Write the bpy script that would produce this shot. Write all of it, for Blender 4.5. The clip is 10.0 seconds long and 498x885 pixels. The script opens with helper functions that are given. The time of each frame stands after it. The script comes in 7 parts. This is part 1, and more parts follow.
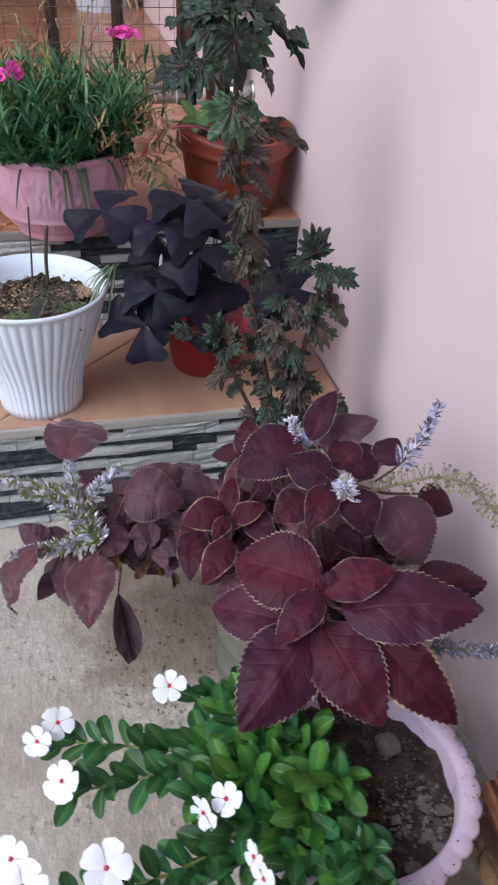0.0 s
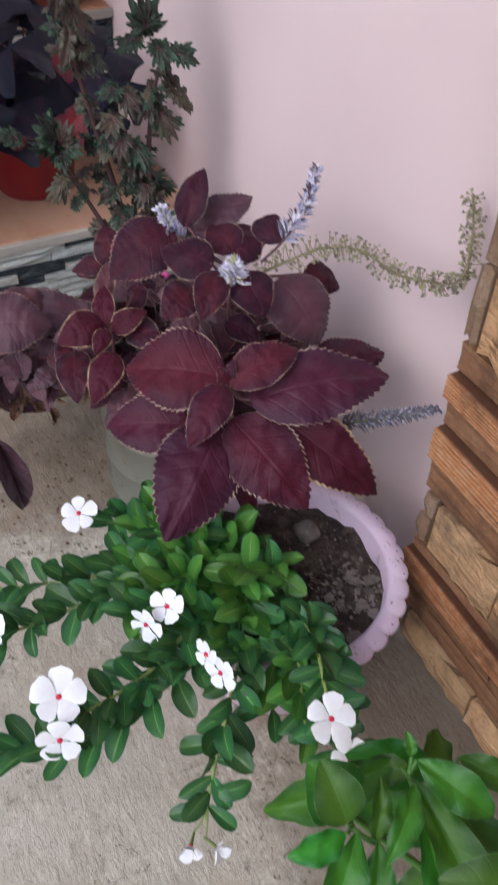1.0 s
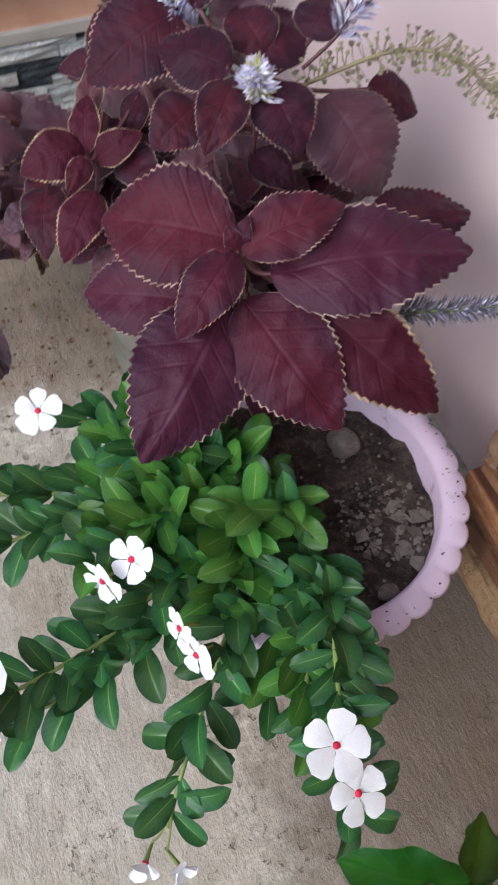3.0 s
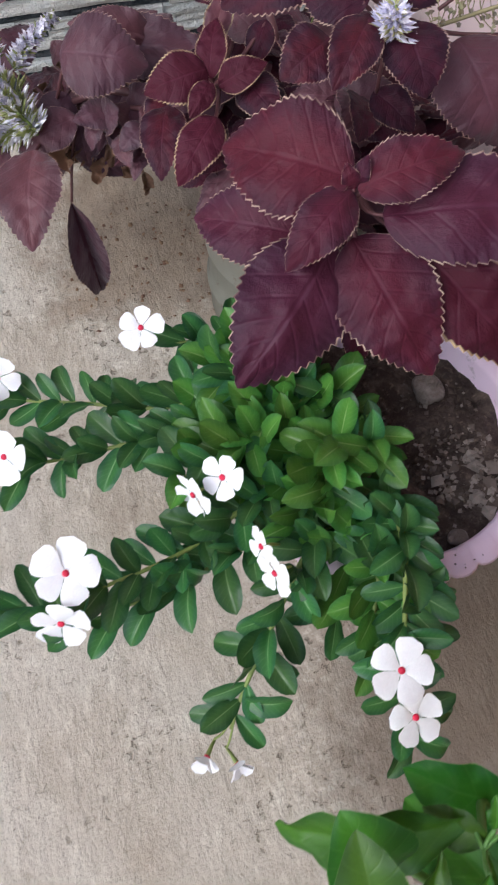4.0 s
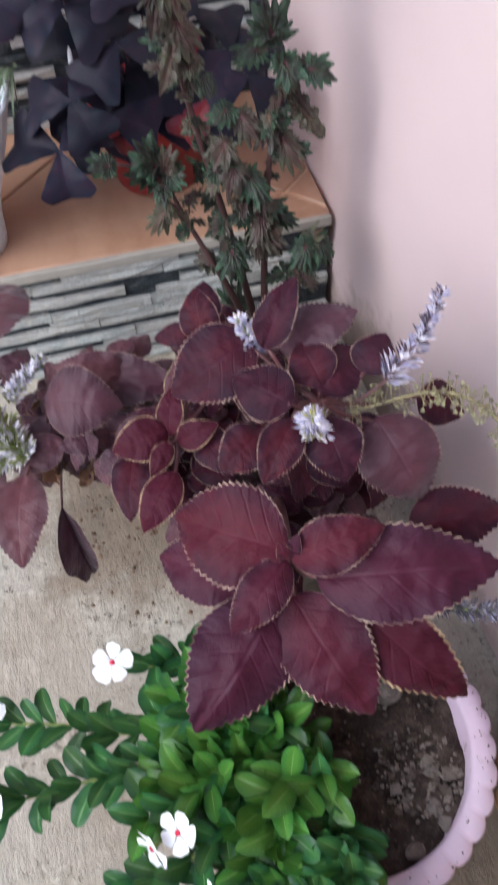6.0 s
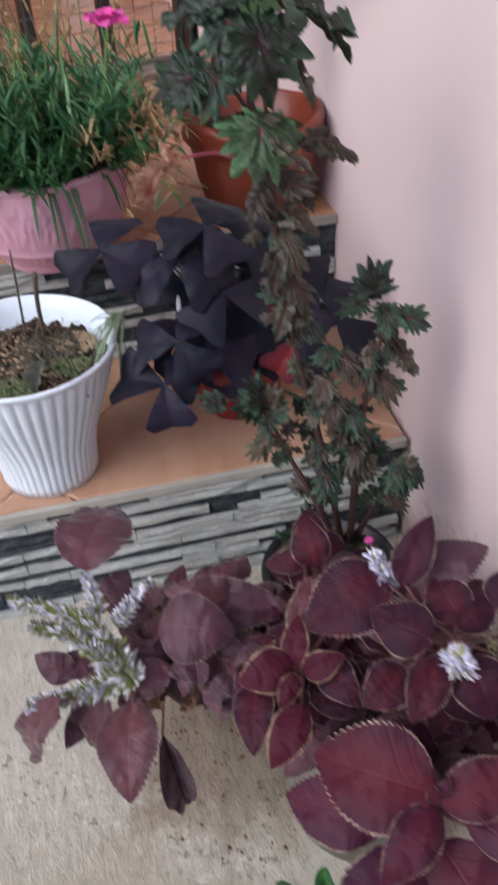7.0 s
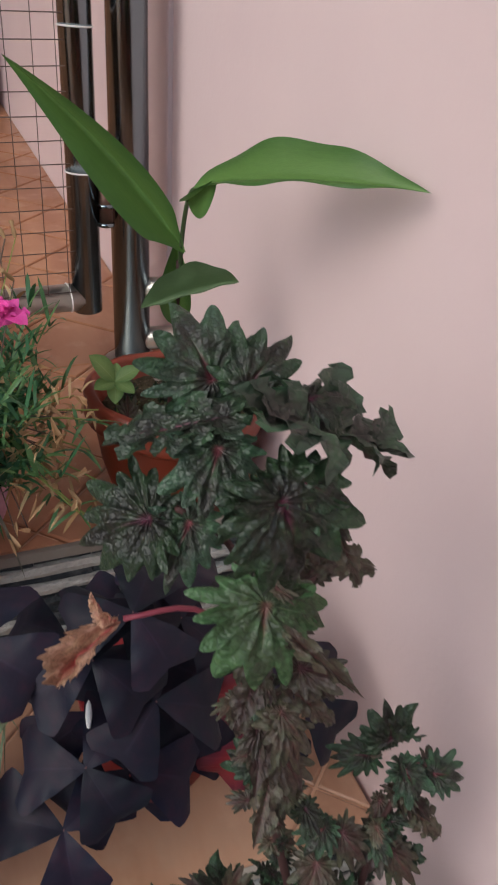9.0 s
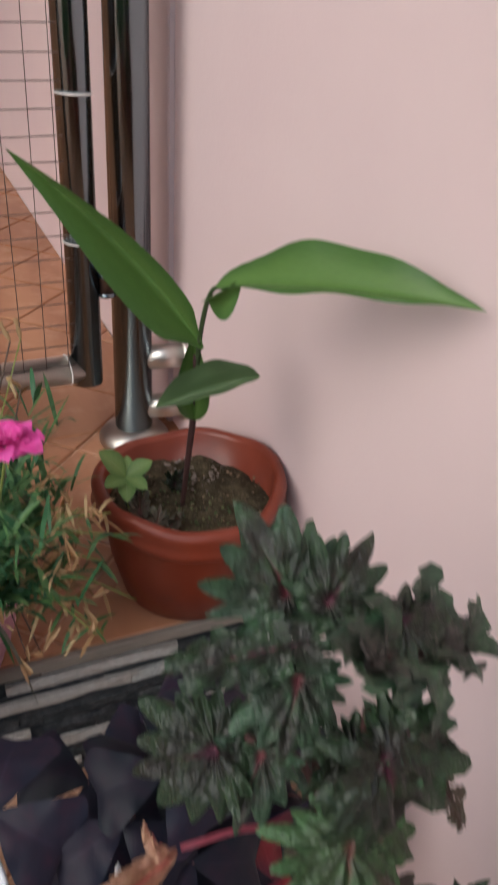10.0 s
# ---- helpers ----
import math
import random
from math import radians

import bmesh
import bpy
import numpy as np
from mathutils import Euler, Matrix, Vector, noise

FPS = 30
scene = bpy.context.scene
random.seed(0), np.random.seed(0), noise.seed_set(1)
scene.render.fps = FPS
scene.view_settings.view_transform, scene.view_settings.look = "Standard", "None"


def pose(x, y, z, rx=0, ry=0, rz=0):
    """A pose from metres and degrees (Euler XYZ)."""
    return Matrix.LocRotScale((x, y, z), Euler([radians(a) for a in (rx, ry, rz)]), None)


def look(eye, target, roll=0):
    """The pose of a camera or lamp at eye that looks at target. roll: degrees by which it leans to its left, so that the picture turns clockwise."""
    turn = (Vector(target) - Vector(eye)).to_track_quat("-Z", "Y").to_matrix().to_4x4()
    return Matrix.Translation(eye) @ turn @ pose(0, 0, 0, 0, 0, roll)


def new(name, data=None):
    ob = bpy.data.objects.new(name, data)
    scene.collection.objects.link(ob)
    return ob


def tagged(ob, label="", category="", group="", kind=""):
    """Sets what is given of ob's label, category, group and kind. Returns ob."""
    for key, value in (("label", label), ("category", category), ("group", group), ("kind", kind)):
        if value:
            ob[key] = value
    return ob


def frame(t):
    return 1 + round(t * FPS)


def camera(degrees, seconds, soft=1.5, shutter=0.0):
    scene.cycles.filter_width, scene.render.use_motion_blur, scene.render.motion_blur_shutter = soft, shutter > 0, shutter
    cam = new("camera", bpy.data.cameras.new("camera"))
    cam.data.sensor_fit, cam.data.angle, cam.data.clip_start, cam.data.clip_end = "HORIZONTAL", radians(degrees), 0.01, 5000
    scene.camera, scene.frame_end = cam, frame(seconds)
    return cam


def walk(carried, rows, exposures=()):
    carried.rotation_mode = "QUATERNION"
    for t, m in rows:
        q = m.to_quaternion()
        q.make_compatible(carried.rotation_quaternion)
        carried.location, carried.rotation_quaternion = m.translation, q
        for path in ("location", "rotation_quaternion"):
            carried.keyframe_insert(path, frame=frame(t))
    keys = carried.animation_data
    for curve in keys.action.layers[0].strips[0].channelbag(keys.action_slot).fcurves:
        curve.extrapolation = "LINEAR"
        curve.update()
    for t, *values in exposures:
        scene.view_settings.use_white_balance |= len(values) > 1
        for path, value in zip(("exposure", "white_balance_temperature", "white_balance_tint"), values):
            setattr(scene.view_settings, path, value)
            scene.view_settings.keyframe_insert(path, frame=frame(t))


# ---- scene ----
cam = camera(32.4, 10.0, soft=2.0, shutter=0.35)
PATH = [
    (0, (0.04, 0.057, 0.845), (0.431, 1.645, -0.306), 2.4),
    (0.5, (-0.005, 0.086, 0.828), (0.502, 1.592, -0.386), -0.5),
    (1, (0.001, 0.082, 0.772), (0.677, 1.337, -0.631), 2.5),
    (1.5, (-0.016, 0.073, 0.772), (0.66, 1.262, -0.688), 3.2),
    (2, (-0.016, 0.082, 0.746), (0.656, 1.237, -0.742), 4.1),
    (2.2, (0.01, 0.1, 0.728), (0.66, 1.259, -0.767), 3.3),
    (3.3, (0.116, 0.234, 0.652), (0.439, 1.188, -1.076), 1.7),
    (3.5, (0.111, 0.234, 0.65), (0.394, 1.162, -1.099), 2.0),
    (4, (0.081, 0.21, 0.678), (0.339, 1.158, -1.064), 1.8),
    (4.5, (0.061, 0.187, 0.676), (0.331, 1.165, -1.047), -0.3),
    (5, (0.126, 0.245, 0.675), (0.403, 1.218, -1.05), -3.5),
    (5.5, (0.163, 0.279, 0.748), (0.379, 1.301, -0.958), -3.7),
    (6.8, (0.11, 0.295, 0.845), (0.401, 1.772, -0.472), -3.9),
    (7, (0.073, 0.313, 0.854), (0.385, 1.819, -0.424), -3.3),
    (7.5, (0.005, 0.371, 0.9), (0.442, 1.992, -0.187), -0.3),
    (8, (-0.013, 0.406, 0.891), (0.492, 2.032, -0.16), 0.8),
    (8.5, (0.035, 0.551, 0.887), (0.618, 2.134, -0.188), 1.9),
    (9, (0.099, 0.675, 0.895), (0.766, 2.23, -0.171), 3.8),
    (9.5, (0.093, 0.707, 0.884), (0.773, 2.235, -0.213), 3.5),
    (10, (0.093, 0.772, 0.937), (0.809, 2.315, -0.115), 3.5),
]
walk(cam, [(t, look(eye, target, roll)) for t, eye, target, roll in PATH],
     exposures=[(0.0, -0.05, 5350, 11), (1.0, -0.08, 5540, 10), (2.0, 0.0, 5500, 9), (3.5, 0.18, 5560, 9), (4.5, 0.12, 5640, 9), (5.0, 0.1, 5650, 9), (5.5, 0.36, 5500, 9), (7.0, 0.0, 5550, 9), (8.0, -0.08, 5720, 8), (8.5, -0.08, 5950, 8), (9.0, -0.34, 6050, 9), (10.0, -0.31, 6130, 9)])

# ---- sky and sun: soft open shade on a porch ----
world = bpy.data.worlds.new("sky")
scene.world = world
world.use_nodes = True
_sky = world.node_tree.nodes.new("ShaderNodeTexSky")
_sky.sky_type, _sky.sun_disc = "NISHITA", False
_sky.sun_elevation, _sky.sun_rotation = radians(40), radians(248)
_sky.air_density, _sky.dust_density, _sky.ozone_density = 1.0, 4.0, 0.6
_bg = world.node_tree.nodes["Background"]
_bg.inputs["Strength"].default_value = 0.14
world.node_tree.links.new(_sky.outputs[0], _bg.inputs[0])
_sun = bpy.data.lights.new("sun", "SUN")
_sun.energy, _sun.angle, _sun.color = 1.5, radians(50), (1.0, 0.98, 0.97)
sun = new("sun", _sun)
sun.matrix_world = look((-3.3, -1.5, 3.2), (0, 0.6, 0))

# ---- material tools ----
def lin(r, g, b):
    """Linear colour from 0-255 display values."""
    return tuple(((c / 255 + 0.055) / 1.055) ** 2.4 if c > 10 else c / 255 / 12.92 for c in (r, g, b)) + (1.0,)


class Graph:
    def __init__(self, name):
        self.mat = bpy.data.materials.new(name)
        self.mat.use_nodes = True
        self.tree = self.mat.node_tree
        self.bsdf = self.tree.nodes["Principled BSDF"]
        self.out = self.tree.nodes["Material Output"]

    def put(self, socket, value):
        if isinstance(value, bpy.types.NodeSocket):
            self.tree.links.new(value, socket)
        else:
            socket.default_value = value

    def node(self, kind, **ins):
        n = self.tree.nodes.new("ShaderNode" + kind)
        for key, value in ins.items():
            self.put(n.inputs[key.replace("_", " ")], value)
        return n

    def math(self, op, a, b=0.0, c=0.0, clamp=False):
        n = self.tree.nodes.new("ShaderNodeMath")
        n.operation, n.use_clamp = op, clamp
        for i, value in enumerate((a, b, c)):
            self.put(n.inputs[i], value)
        return n.outputs[0]

    def coords(self, which="Object"):
        return self.tree.nodes.new("ShaderNodeTexCoord").outputs[which]

    def scaled(self, vec, x, y, z):
        n = self.tree.nodes.new("ShaderNodeVectorMath")
        n.operation = "MULTIPLY"
        self.put(n.inputs[0], vec)
        n.inputs[1].default_value = (x, y, z)
        return n.outputs[0]

    def noise(self, vec, scale, detail=4.0, rough=0.55):
        return self.node("TexNoise", Vector=vec, Scale=scale, Detail=detail, Roughness=rough).outputs[0]

    def ramp(self, fac, lo, hi, invert=False):
        n = self.tree.nodes.new("ShaderNodeMapRange")
        n.interpolation_type = "SMOOTHSTEP"
        for i, value in enumerate((fac, lo, hi, 1.0 if invert else 0.0, 0.0 if invert else 1.0)):
            self.put(n.inputs[i], value)
        return n.outputs[0]

    def mix(self, fac, a, b, kind="MIX"):
        n = self.tree.nodes.new("ShaderNodeMix")
        n.data_type, n.blend_type = "RGBA", kind
        self.put(n.inputs[0], fac)
        self.put(n.inputs[6], a)
        self.put(n.inputs[7], b)
        return n.outputs[2]

    def chance(self):
        return self.tree.nodes.new("ShaderNodeObjectInfo").outputs["Random"]

    def island(self):
        return self.tree.nodes.new("ShaderNodeNewGeometry").outputs["Random Per Island"]

    def vary(self, colour, fac, spread=0.3, hue=0.0):
        n = self.tree.nodes.new("ShaderNodeHueSaturation")
        self.put(n.inputs["Color"], colour)
        self.put(n.inputs["Value"], self.math("MULTIPLY_ADD", fac, spread, 1.0 - spread / 2))
        if hue:
            self.put(n.inputs["Hue"], self.math("MULTIPLY_ADD", fac, hue, 0.5 - hue / 2))
        return n.outputs[0]

    def bump(self, height, strength=0.3, distance=0.002):
        return self.node("Bump", Height=height, Strength=strength, Distance=distance).outputs[0]

    def done(self, colour, rough=0.6, normal=None, metal=0.0, spec=0.5, sheen=0.0, translucent=0.0):
        b = self.bsdf
        self.put(b.inputs["Base Color"], colour)
        self.put(b.inputs["Roughness"], rough)
        self.put(b.inputs["Metallic"], metal)
        self.put(b.inputs["Specular IOR Level"], spec)
        self.put(b.inputs["Sheen Weight"], sheen)
        if normal is not None:
            self.put(b.inputs["Normal"], normal)
        if translucent:
            t = self.node("BsdfTranslucent", Color=colour)
            m = self.tree.nodes.new("ShaderNodeMixShader")
            m.inputs[0].default_value = translucent
            self.tree.links.new(b.outputs[0], m.inputs[1])
            self.tree.links.new(t.outputs[0], m.inputs[2])
            self.tree.links.new(m.outputs[0], self.out.inputs[0])
        return self.mat


def wall_paint(name, colour, dark):
    g = Graph(name)
    p = g.coords()
    blot = g.noise(p, 2.2, 5)
    fine = g.noise(p, 160, 3)
    col = g.mix(g.ramp(blot, 0.3, 0.75), colour, dark)
    scuff = g.ramp(g.noise(p, 14, 6, 0.7), 0.68, 0.8)
    col = g.mix(g.math("MULTIPLY", scuff, 0.12), col, lin(150, 118, 112))
    # green-brown splash marks low on the wall behind the pots
    sep = g.node("SeparateXYZ", Vector=p)
    reach = g.math("ADD", g.math("MULTIPLY", sep.outputs[2], 9.0), g.math("MULTIPLY", g.math("ABSOLUTE", g.math("SUBTRACT", sep.outputs[1], 0.92)), 3.2))
    splash = g.ramp(g.math("ADD", reach, g.math("MULTIPLY", g.math("SUBTRACT", g.noise(p, 13, 6, 0.7), 0.5), 2.2)), 0.5, 1.5, True)
    col = g.mix(g.math("MULTIPLY", splash, 0.75), col, lin(122, 106, 84))
    return g.done(col, 0.72, g.bump(g.math("ADD", g.math("MULTIPLY", fine, 0.5), g.noise(p, 22, 4)), 0.18, 0.003))


def concrete(name):
    g = Graph(name)
    p = g.coords()
    brushed = g.noise(g.scaled(p, 88, 36, 40), 1.0, 6, 0.7)
    lines = g.noise(g.scaled(p, 210, 50, 90), 1.0, 3)
    blot = g.noise(p, 2.6, 6, 0.6)
    patch = g.noise(p, 8, 5, 0.6)
    grit = g.noise(p, 420, 3, 0.6)
    lumps = g.noise(p, 105, 5, 0.65)
    rough_zone = g.ramp(patch, 0.45, 0.62)
    pits = g.math("MULTIPLY", g.ramp(lumps, 0.57, 0.66), g.math("MULTIPLY_ADD", rough_zone, 0.75, 0.12))
    col = g.mix(g.ramp(blot, 0.32, 0.66), lin(206, 199, 184), lin(176, 165, 147))
    col = g.mix(g.math("MULTIPLY", g.ramp(brushed, 0.52, 0.68), 0.5), col, lin(224, 217, 200))
    col = g.mix(g.math("MULTIPLY", g.ramp(brushed, 0.46, 0.3), 0.45), col, lin(128, 117, 98))
    col = g.mix(g.math("MULTIPLY", g.ramp(lines, 0.5, 0.75), 0.1), col, lin(132, 121, 104))
    col = g.mix(g.math("MULTIPLY", g.ramp(grit, 0.5, 0.7), 0.3), col, lin(118, 108, 92))
    col = g.mix(g.math("MULTIPLY", g.math("MULTIPLY", rough_zone, g.ramp(lumps, 0.48, 0.36)), 0.7), col, lin(220, 214, 198))
    # washed-out potting soil round the bucket
    sep = g.node("SeparateXYZ", Vector=p)
    dx = g.math("MULTIPLY", g.math("SUBTRACT", sep.outputs[0], 0.160), 6.0)
    dy = g.math("MULTIPLY", g.math("SUBTRACT", sep.outputs[1], 0.850), 6.0)
    far = g.math("SQRT", g.math("ADD", g.math("MULTIPLY", dx, dx), g.math("MULTIPLY", dy, dy)))
    mud = g.ramp(g.math("ADD", far, g.math("MULTIPLY", g.math("SUBTRACT", g.noise(p, 16, 6, 0.7), 0.5), 1.5)), 0.55, 1.15, True)
    col = g.mix(g.math("MULTIPLY", mud, 0.65), col, g.mix(g.ramp(g.noise(p, 30, 4), 0.4, 0.65), lin(112, 90, 68), lin(138, 116, 92)))
    # shade painted into the colour between pot and pillar, with some washed-in dirt
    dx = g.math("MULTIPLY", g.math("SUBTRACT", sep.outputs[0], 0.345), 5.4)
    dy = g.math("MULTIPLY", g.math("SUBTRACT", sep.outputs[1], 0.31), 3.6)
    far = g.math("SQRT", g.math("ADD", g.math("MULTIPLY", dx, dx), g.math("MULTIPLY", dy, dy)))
    silt_shade = g.ramp(g.math("ADD", far, g.math("MULTIPLY", g.math("SUBTRACT", g.noise(p, 12, 6, 0.7), 0.5), 1.4)), 0.4, 1.2, True)
    col = g.mix(g.math("MULTIPLY", silt_shade, 0.8), col, lin(96, 82, 68))
    stain = g.ramp(g.noise(p, 5.5, 6, 0.65), 0.54, 0.74)
    col = g.mix(g.math("MULTIPLY", stain, 0.4), col, lin(142, 118, 92))
    col = g.mix(g.math("MULTIPLY", pits, 0.7), col, lin(112, 100, 84))
    h = g.math("SUBTRACT", g.math("ADD", g.math("MULTIPLY", brushed, 1.2), g.math("MULTIPLY", grit, 0.25)), g.math("MULTIPLY", pits, 0.8))
    return g.done(col, 0.88, g.bump(h, 0.8, 0.003), spec=0.2)



def leaf_material(name, inner, outer, vein, rim, rim_width=0.06, veins=8, vein_mix=0.4, rough=0.5, spread=0.35, sheen=0.0,
                  translucent=0.12, blotch=None, bump=0.15, spec=0.4, hue=0.0, slant=0.45, side_mix=0.4, mid_width=0.07, wrinkle=0.0):
    """uv.x: across, 0.5 on the midrib; uv.y: along from the stalk to the tip."""
    g = Graph(name)
    uv = g.coords("UV")
    sep = g.node("SeparateXYZ", Vector=uv)
    a = g.math("ABSOLUTE", g.math("MULTIPLY_ADD", sep.outputs[0], 2.0, -1.0))
    along = sep.outputs[1]
    p = g.coords()
    n1 = g.noise(p, 3.5, 4)
    n2 = g.noise(p, 26, 3)
    col = g.mix(g.ramp(g.math("ADD", a, g.math("MULTIPLY_ADD", n1, 0.5, -0.25)), 0.2, 1.0), inner, outer)
    if blotch is not None:
        col = g.mix(g.math("MULTIPLY", g.ramp(n1, 0.42, 0.72), 0.7), col, blotch)
    ph = g.math("FRACT", g.math("MULTIPLY", g.math("SUBTRACT", along, g.math("MULTIPLY", a, slant / 2)), float(veins)))
    side = g.ramp(g.math("ABSOLUTE", g.math("SUBTRACT", ph, 0.5)), 0.012, 0.12, True)
    mid = g.math("MULTIPLY", g.ramp(a, 0.012, mid_width, True), g.ramp(along, 0.55, 1.0, True))
    vm = g.math("MAXIMUM", mid, g.math("MULTIPLY", side, side_mix))
    col = g.mix(g.math("MULTIPLY", vm, vein_mix), col, vein)
    col = g.vary(col, n2, 0.12 if wrinkle else 0.28)
    col = g.vary(col, g.chance(), spread, hue)
    if rim_width:
        edge = g.ramp(g.math("ADD", a, g.math("MULTIPLY_ADD", n2, 0.06, -0.03)), 1.0 - rim_width, 1.0 - rim_width * 0.3)
        col = g.mix(g.math("MULTIPLY", edge, g.math("MULTIPLY_ADD", g.ramp(g.noise(p, 5.0, 3), 0.38, 0.62), 0.65, 0.25)), col, rim)
    quilt = g.math("SUBTRACT", g.math("ADD", g.math("MULTIPLY", n2, 0.5), g.math("MULTIPLY", g.noise(p, 90, 2), 0.25)), vm)
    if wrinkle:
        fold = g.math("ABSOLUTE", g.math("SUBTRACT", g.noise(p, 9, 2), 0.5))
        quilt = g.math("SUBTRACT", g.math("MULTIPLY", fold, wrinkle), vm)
        # crease shade painted into the colour where the folds bottom out
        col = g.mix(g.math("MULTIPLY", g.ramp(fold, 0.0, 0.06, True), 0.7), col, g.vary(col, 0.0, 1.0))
    return g.done(col, g.math("MULTIPLY_ADD", n2, 0.16, rough - 0.08), g.bump(quilt, bump, 0.02), sheen=sheen, translucent=translucent, spec=spec)


def plastic(name, colour, dark, rough=0.4, dirt=0.25, dirt_colour=(0.09, 0.065, 0.045, 1)):
    g = Graph(name)
    p = g.coords()
    col = g.mix(g.ramp(g.noise(p, 9, 4), 0.35, 0.7), colour, dark)
    mud = g.math("MULTIPLY", g.ramp(g.noise(p, 55, 5, 0.7), 0.6, 0.72), dirt)
    col = g.mix(mud, col, dirt_colour)
    film = g.math("MULTIPLY", g.ramp(g.noise(p, 6, 5, 0.65), 0.45, 0.8), dirt * 0.5)
    col = g.mix(film, col, lin(128, 112, 96))
    return g.done(col, g.math("MULTIPLY_ADD", g.noise(p, 30, 3), 0.25, rough - 0.1), g.bump(g.noise(p, 180, 2), 0.12, 0.001))


def earth(name, colour, light):
    g = Graph(name)
    p = g.coords()
    col = g.mix(g.ramp(g.noise(p, 70, 5, 0.7), 0.4, 0.72), colour, light)
    col = g.mix(g.ramp(g.noise(p, 260, 3), 0.55, 0.8), col, lin(120, 106, 92))
    return g.done(col, 0.95, g.bump(g.noise(p, 150, 5, 0.7), 0.9, 0.004), spec=0.15)


def stone(name, a, b, grain=60, rough=0.8, spread=0.5, bump=0.7, pale=(190, 182, 172), share=0.5, streak=0.0, groove=0.0):
    g = Graph(name)
    p = g.coords("Object")
    world_p = g.tree.nodes.new("ShaderNodeNewGeometry").outputs["Position"]
    r = g.chance()
    col = g.mix(r, a, b)
    col = g.mix(g.math("MULTIPLY", g.ramp(g.noise(world_p, grain, 5, 0.65), 0.4, 0.7), share), col, lin(*pale))
    col = g.vary(col, g.noise(world_p, grain * 3, 3), 0.5)
    if streak:
        lines = g.ramp(g.noise(g.scaled(world_p, 60, 10, 190), 1.0, 5, 0.65), 0.48, 0.66)
        col = g.mix(g.math("MULTIPLY", lines, streak), col, lin(84, 54, 36))
        col = g.mix(g.math("MULTIPLY", g.ramp(g.noise(world_p, 22, 5, 0.6), 0.52, 0.7), streak * 0.7), col, lin(96, 70, 50))
        grime = g.ramp(g.noise(world_p, 11, 6, 0.7), 0.5, 0.68)
        col = g.mix(g.math("MULTIPLY", grime, streak * 1.5), col, lin(76, 58, 46))
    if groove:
        # dark brown mixed in by depth, so the grooves come out darker
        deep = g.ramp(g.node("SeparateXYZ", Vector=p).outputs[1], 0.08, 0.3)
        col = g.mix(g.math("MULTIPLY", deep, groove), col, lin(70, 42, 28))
    col = g.vary(col, r, spread)
    h = g.math("ADD", g.noise(g.scaled(world_p, 1, 1, 4), grain * 2, 4), g.noise(world_p, grain * 6, 3))
    return g.done(col, rough, g.bump(h, bump, 0.004), spec=0.3)


def tile_glaze(name, light, dark, film):
    g = Graph(name)
    p = g.tree.nodes.new("ShaderNodeNewGeometry").outputs["Position"]
    streak = g.noise(g.scaled(p, 9, 2.5, 9), 1.0, 5, 0.6)
    col = g.mix(g.ramp(streak, 0.32, 0.7), light, dark)
    col = g.mix(g.math("MULTIPLY", g.ramp(g.noise(p, 26, 5), 0.5, 0.75), 0.4), col, lin(200, 166, 138))
    col = g.vary(col, g.chance(), 0.14)
    dust = g.ramp(g.noise(p, 7, 6, 0.7), 0.5, 0.75)
    col = g.mix(g.math("MULTIPLY", dust, film), col, lin(178, 154, 132))
    return g.done(col, g.math("MULTIPLY_ADD", dust, 0.35, 0.28), g.bump(g.noise(p, 60, 3), 0.06, 0.002), spec=0.45)


def steel(name):
    g = Graph(name)
    p = g.coords()
    smear = g.noise(g.scaled(p, 30, 30, 3), 1.0, 4)
    return g.done(lin(130, 142, 147), g.math("MULTIPLY_ADD", smear, 0.16, 0.08), g.bump(g.noise(p, 40, 2), 0.03, 0.002), metal=1.0)


def dull_steel(name):
    g = Graph(name)
    p = g.coords()
    return g.done(g.vary(lin(206, 202, 194), g.noise(p, 40, 4), 0.3), g.math("MULTIPLY_ADD", g.noise(p, 25, 3), 0.25, 0.28), g.bump(g.noise(p, 90, 3), 0.05, 0.001), metal=1.0)


def plain(name, colour, rough=0.6, metal=0.0, spread=0.25, scale=60, translucent=0.0, spec=0.5):
    g = Graph(name)
    p = g.coords()
    col = g.vary(colour, g.noise(p, scale, 4), spread)
    col = g.vary(col, g.chance(), spread)
    return g.done(col, rough, g.bump(g.noise(p, scale * 2, 3), 0.15, 0.001), metal=metal, translucent=translucent, spec=spec)


def bits(name, a, b, rough=0.7, translucent=0.0, spread=0.4):
    """For one mesh of many small pieces: each piece takes its own shade."""
    g = Graph(name)
    r = g.island()
    col = g.vary(g.mix(g.ramp(r, 0.2, 0.8), a, b), r, spread)
    col = g.vary(col, g.noise(g.coords(), 60, 3), 0.3)
    return g.done(col, rough, translucent=translucent)


M_WALL = wall_paint("pink_wall_paint", lin(226, 205, 204), lin(218, 196, 197))
# dark green of the added yard walls, there to be mirrored in the steel
M_YARD = plain("backdrop_green", lin(62, 76, 58), 0.95, spread=0.6, scale=3)
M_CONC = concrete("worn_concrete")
M_TILE = tile_glaze("terracotta_tile", lin(182, 134, 100), lin(154, 104, 74), 0.15)
M_TILE_STEP = tile_glaze("dusty_terracotta_tile", lin(190, 153, 126), lin(168, 128, 102), 0.5)
M_GROUT = plain("pale_grout", lin(212, 178, 148), 0.9)
M_SLATE = stone("light_slate", lin(206, 206, 200), lin(160, 166, 164), grain=55, spread=0.4)
M_SLATE_DARK = stone("dark_slate", lin(64, 72, 76), lin(38, 44, 50), grain=70, spread=0.5, pale=(128, 130, 130), share=0.35)
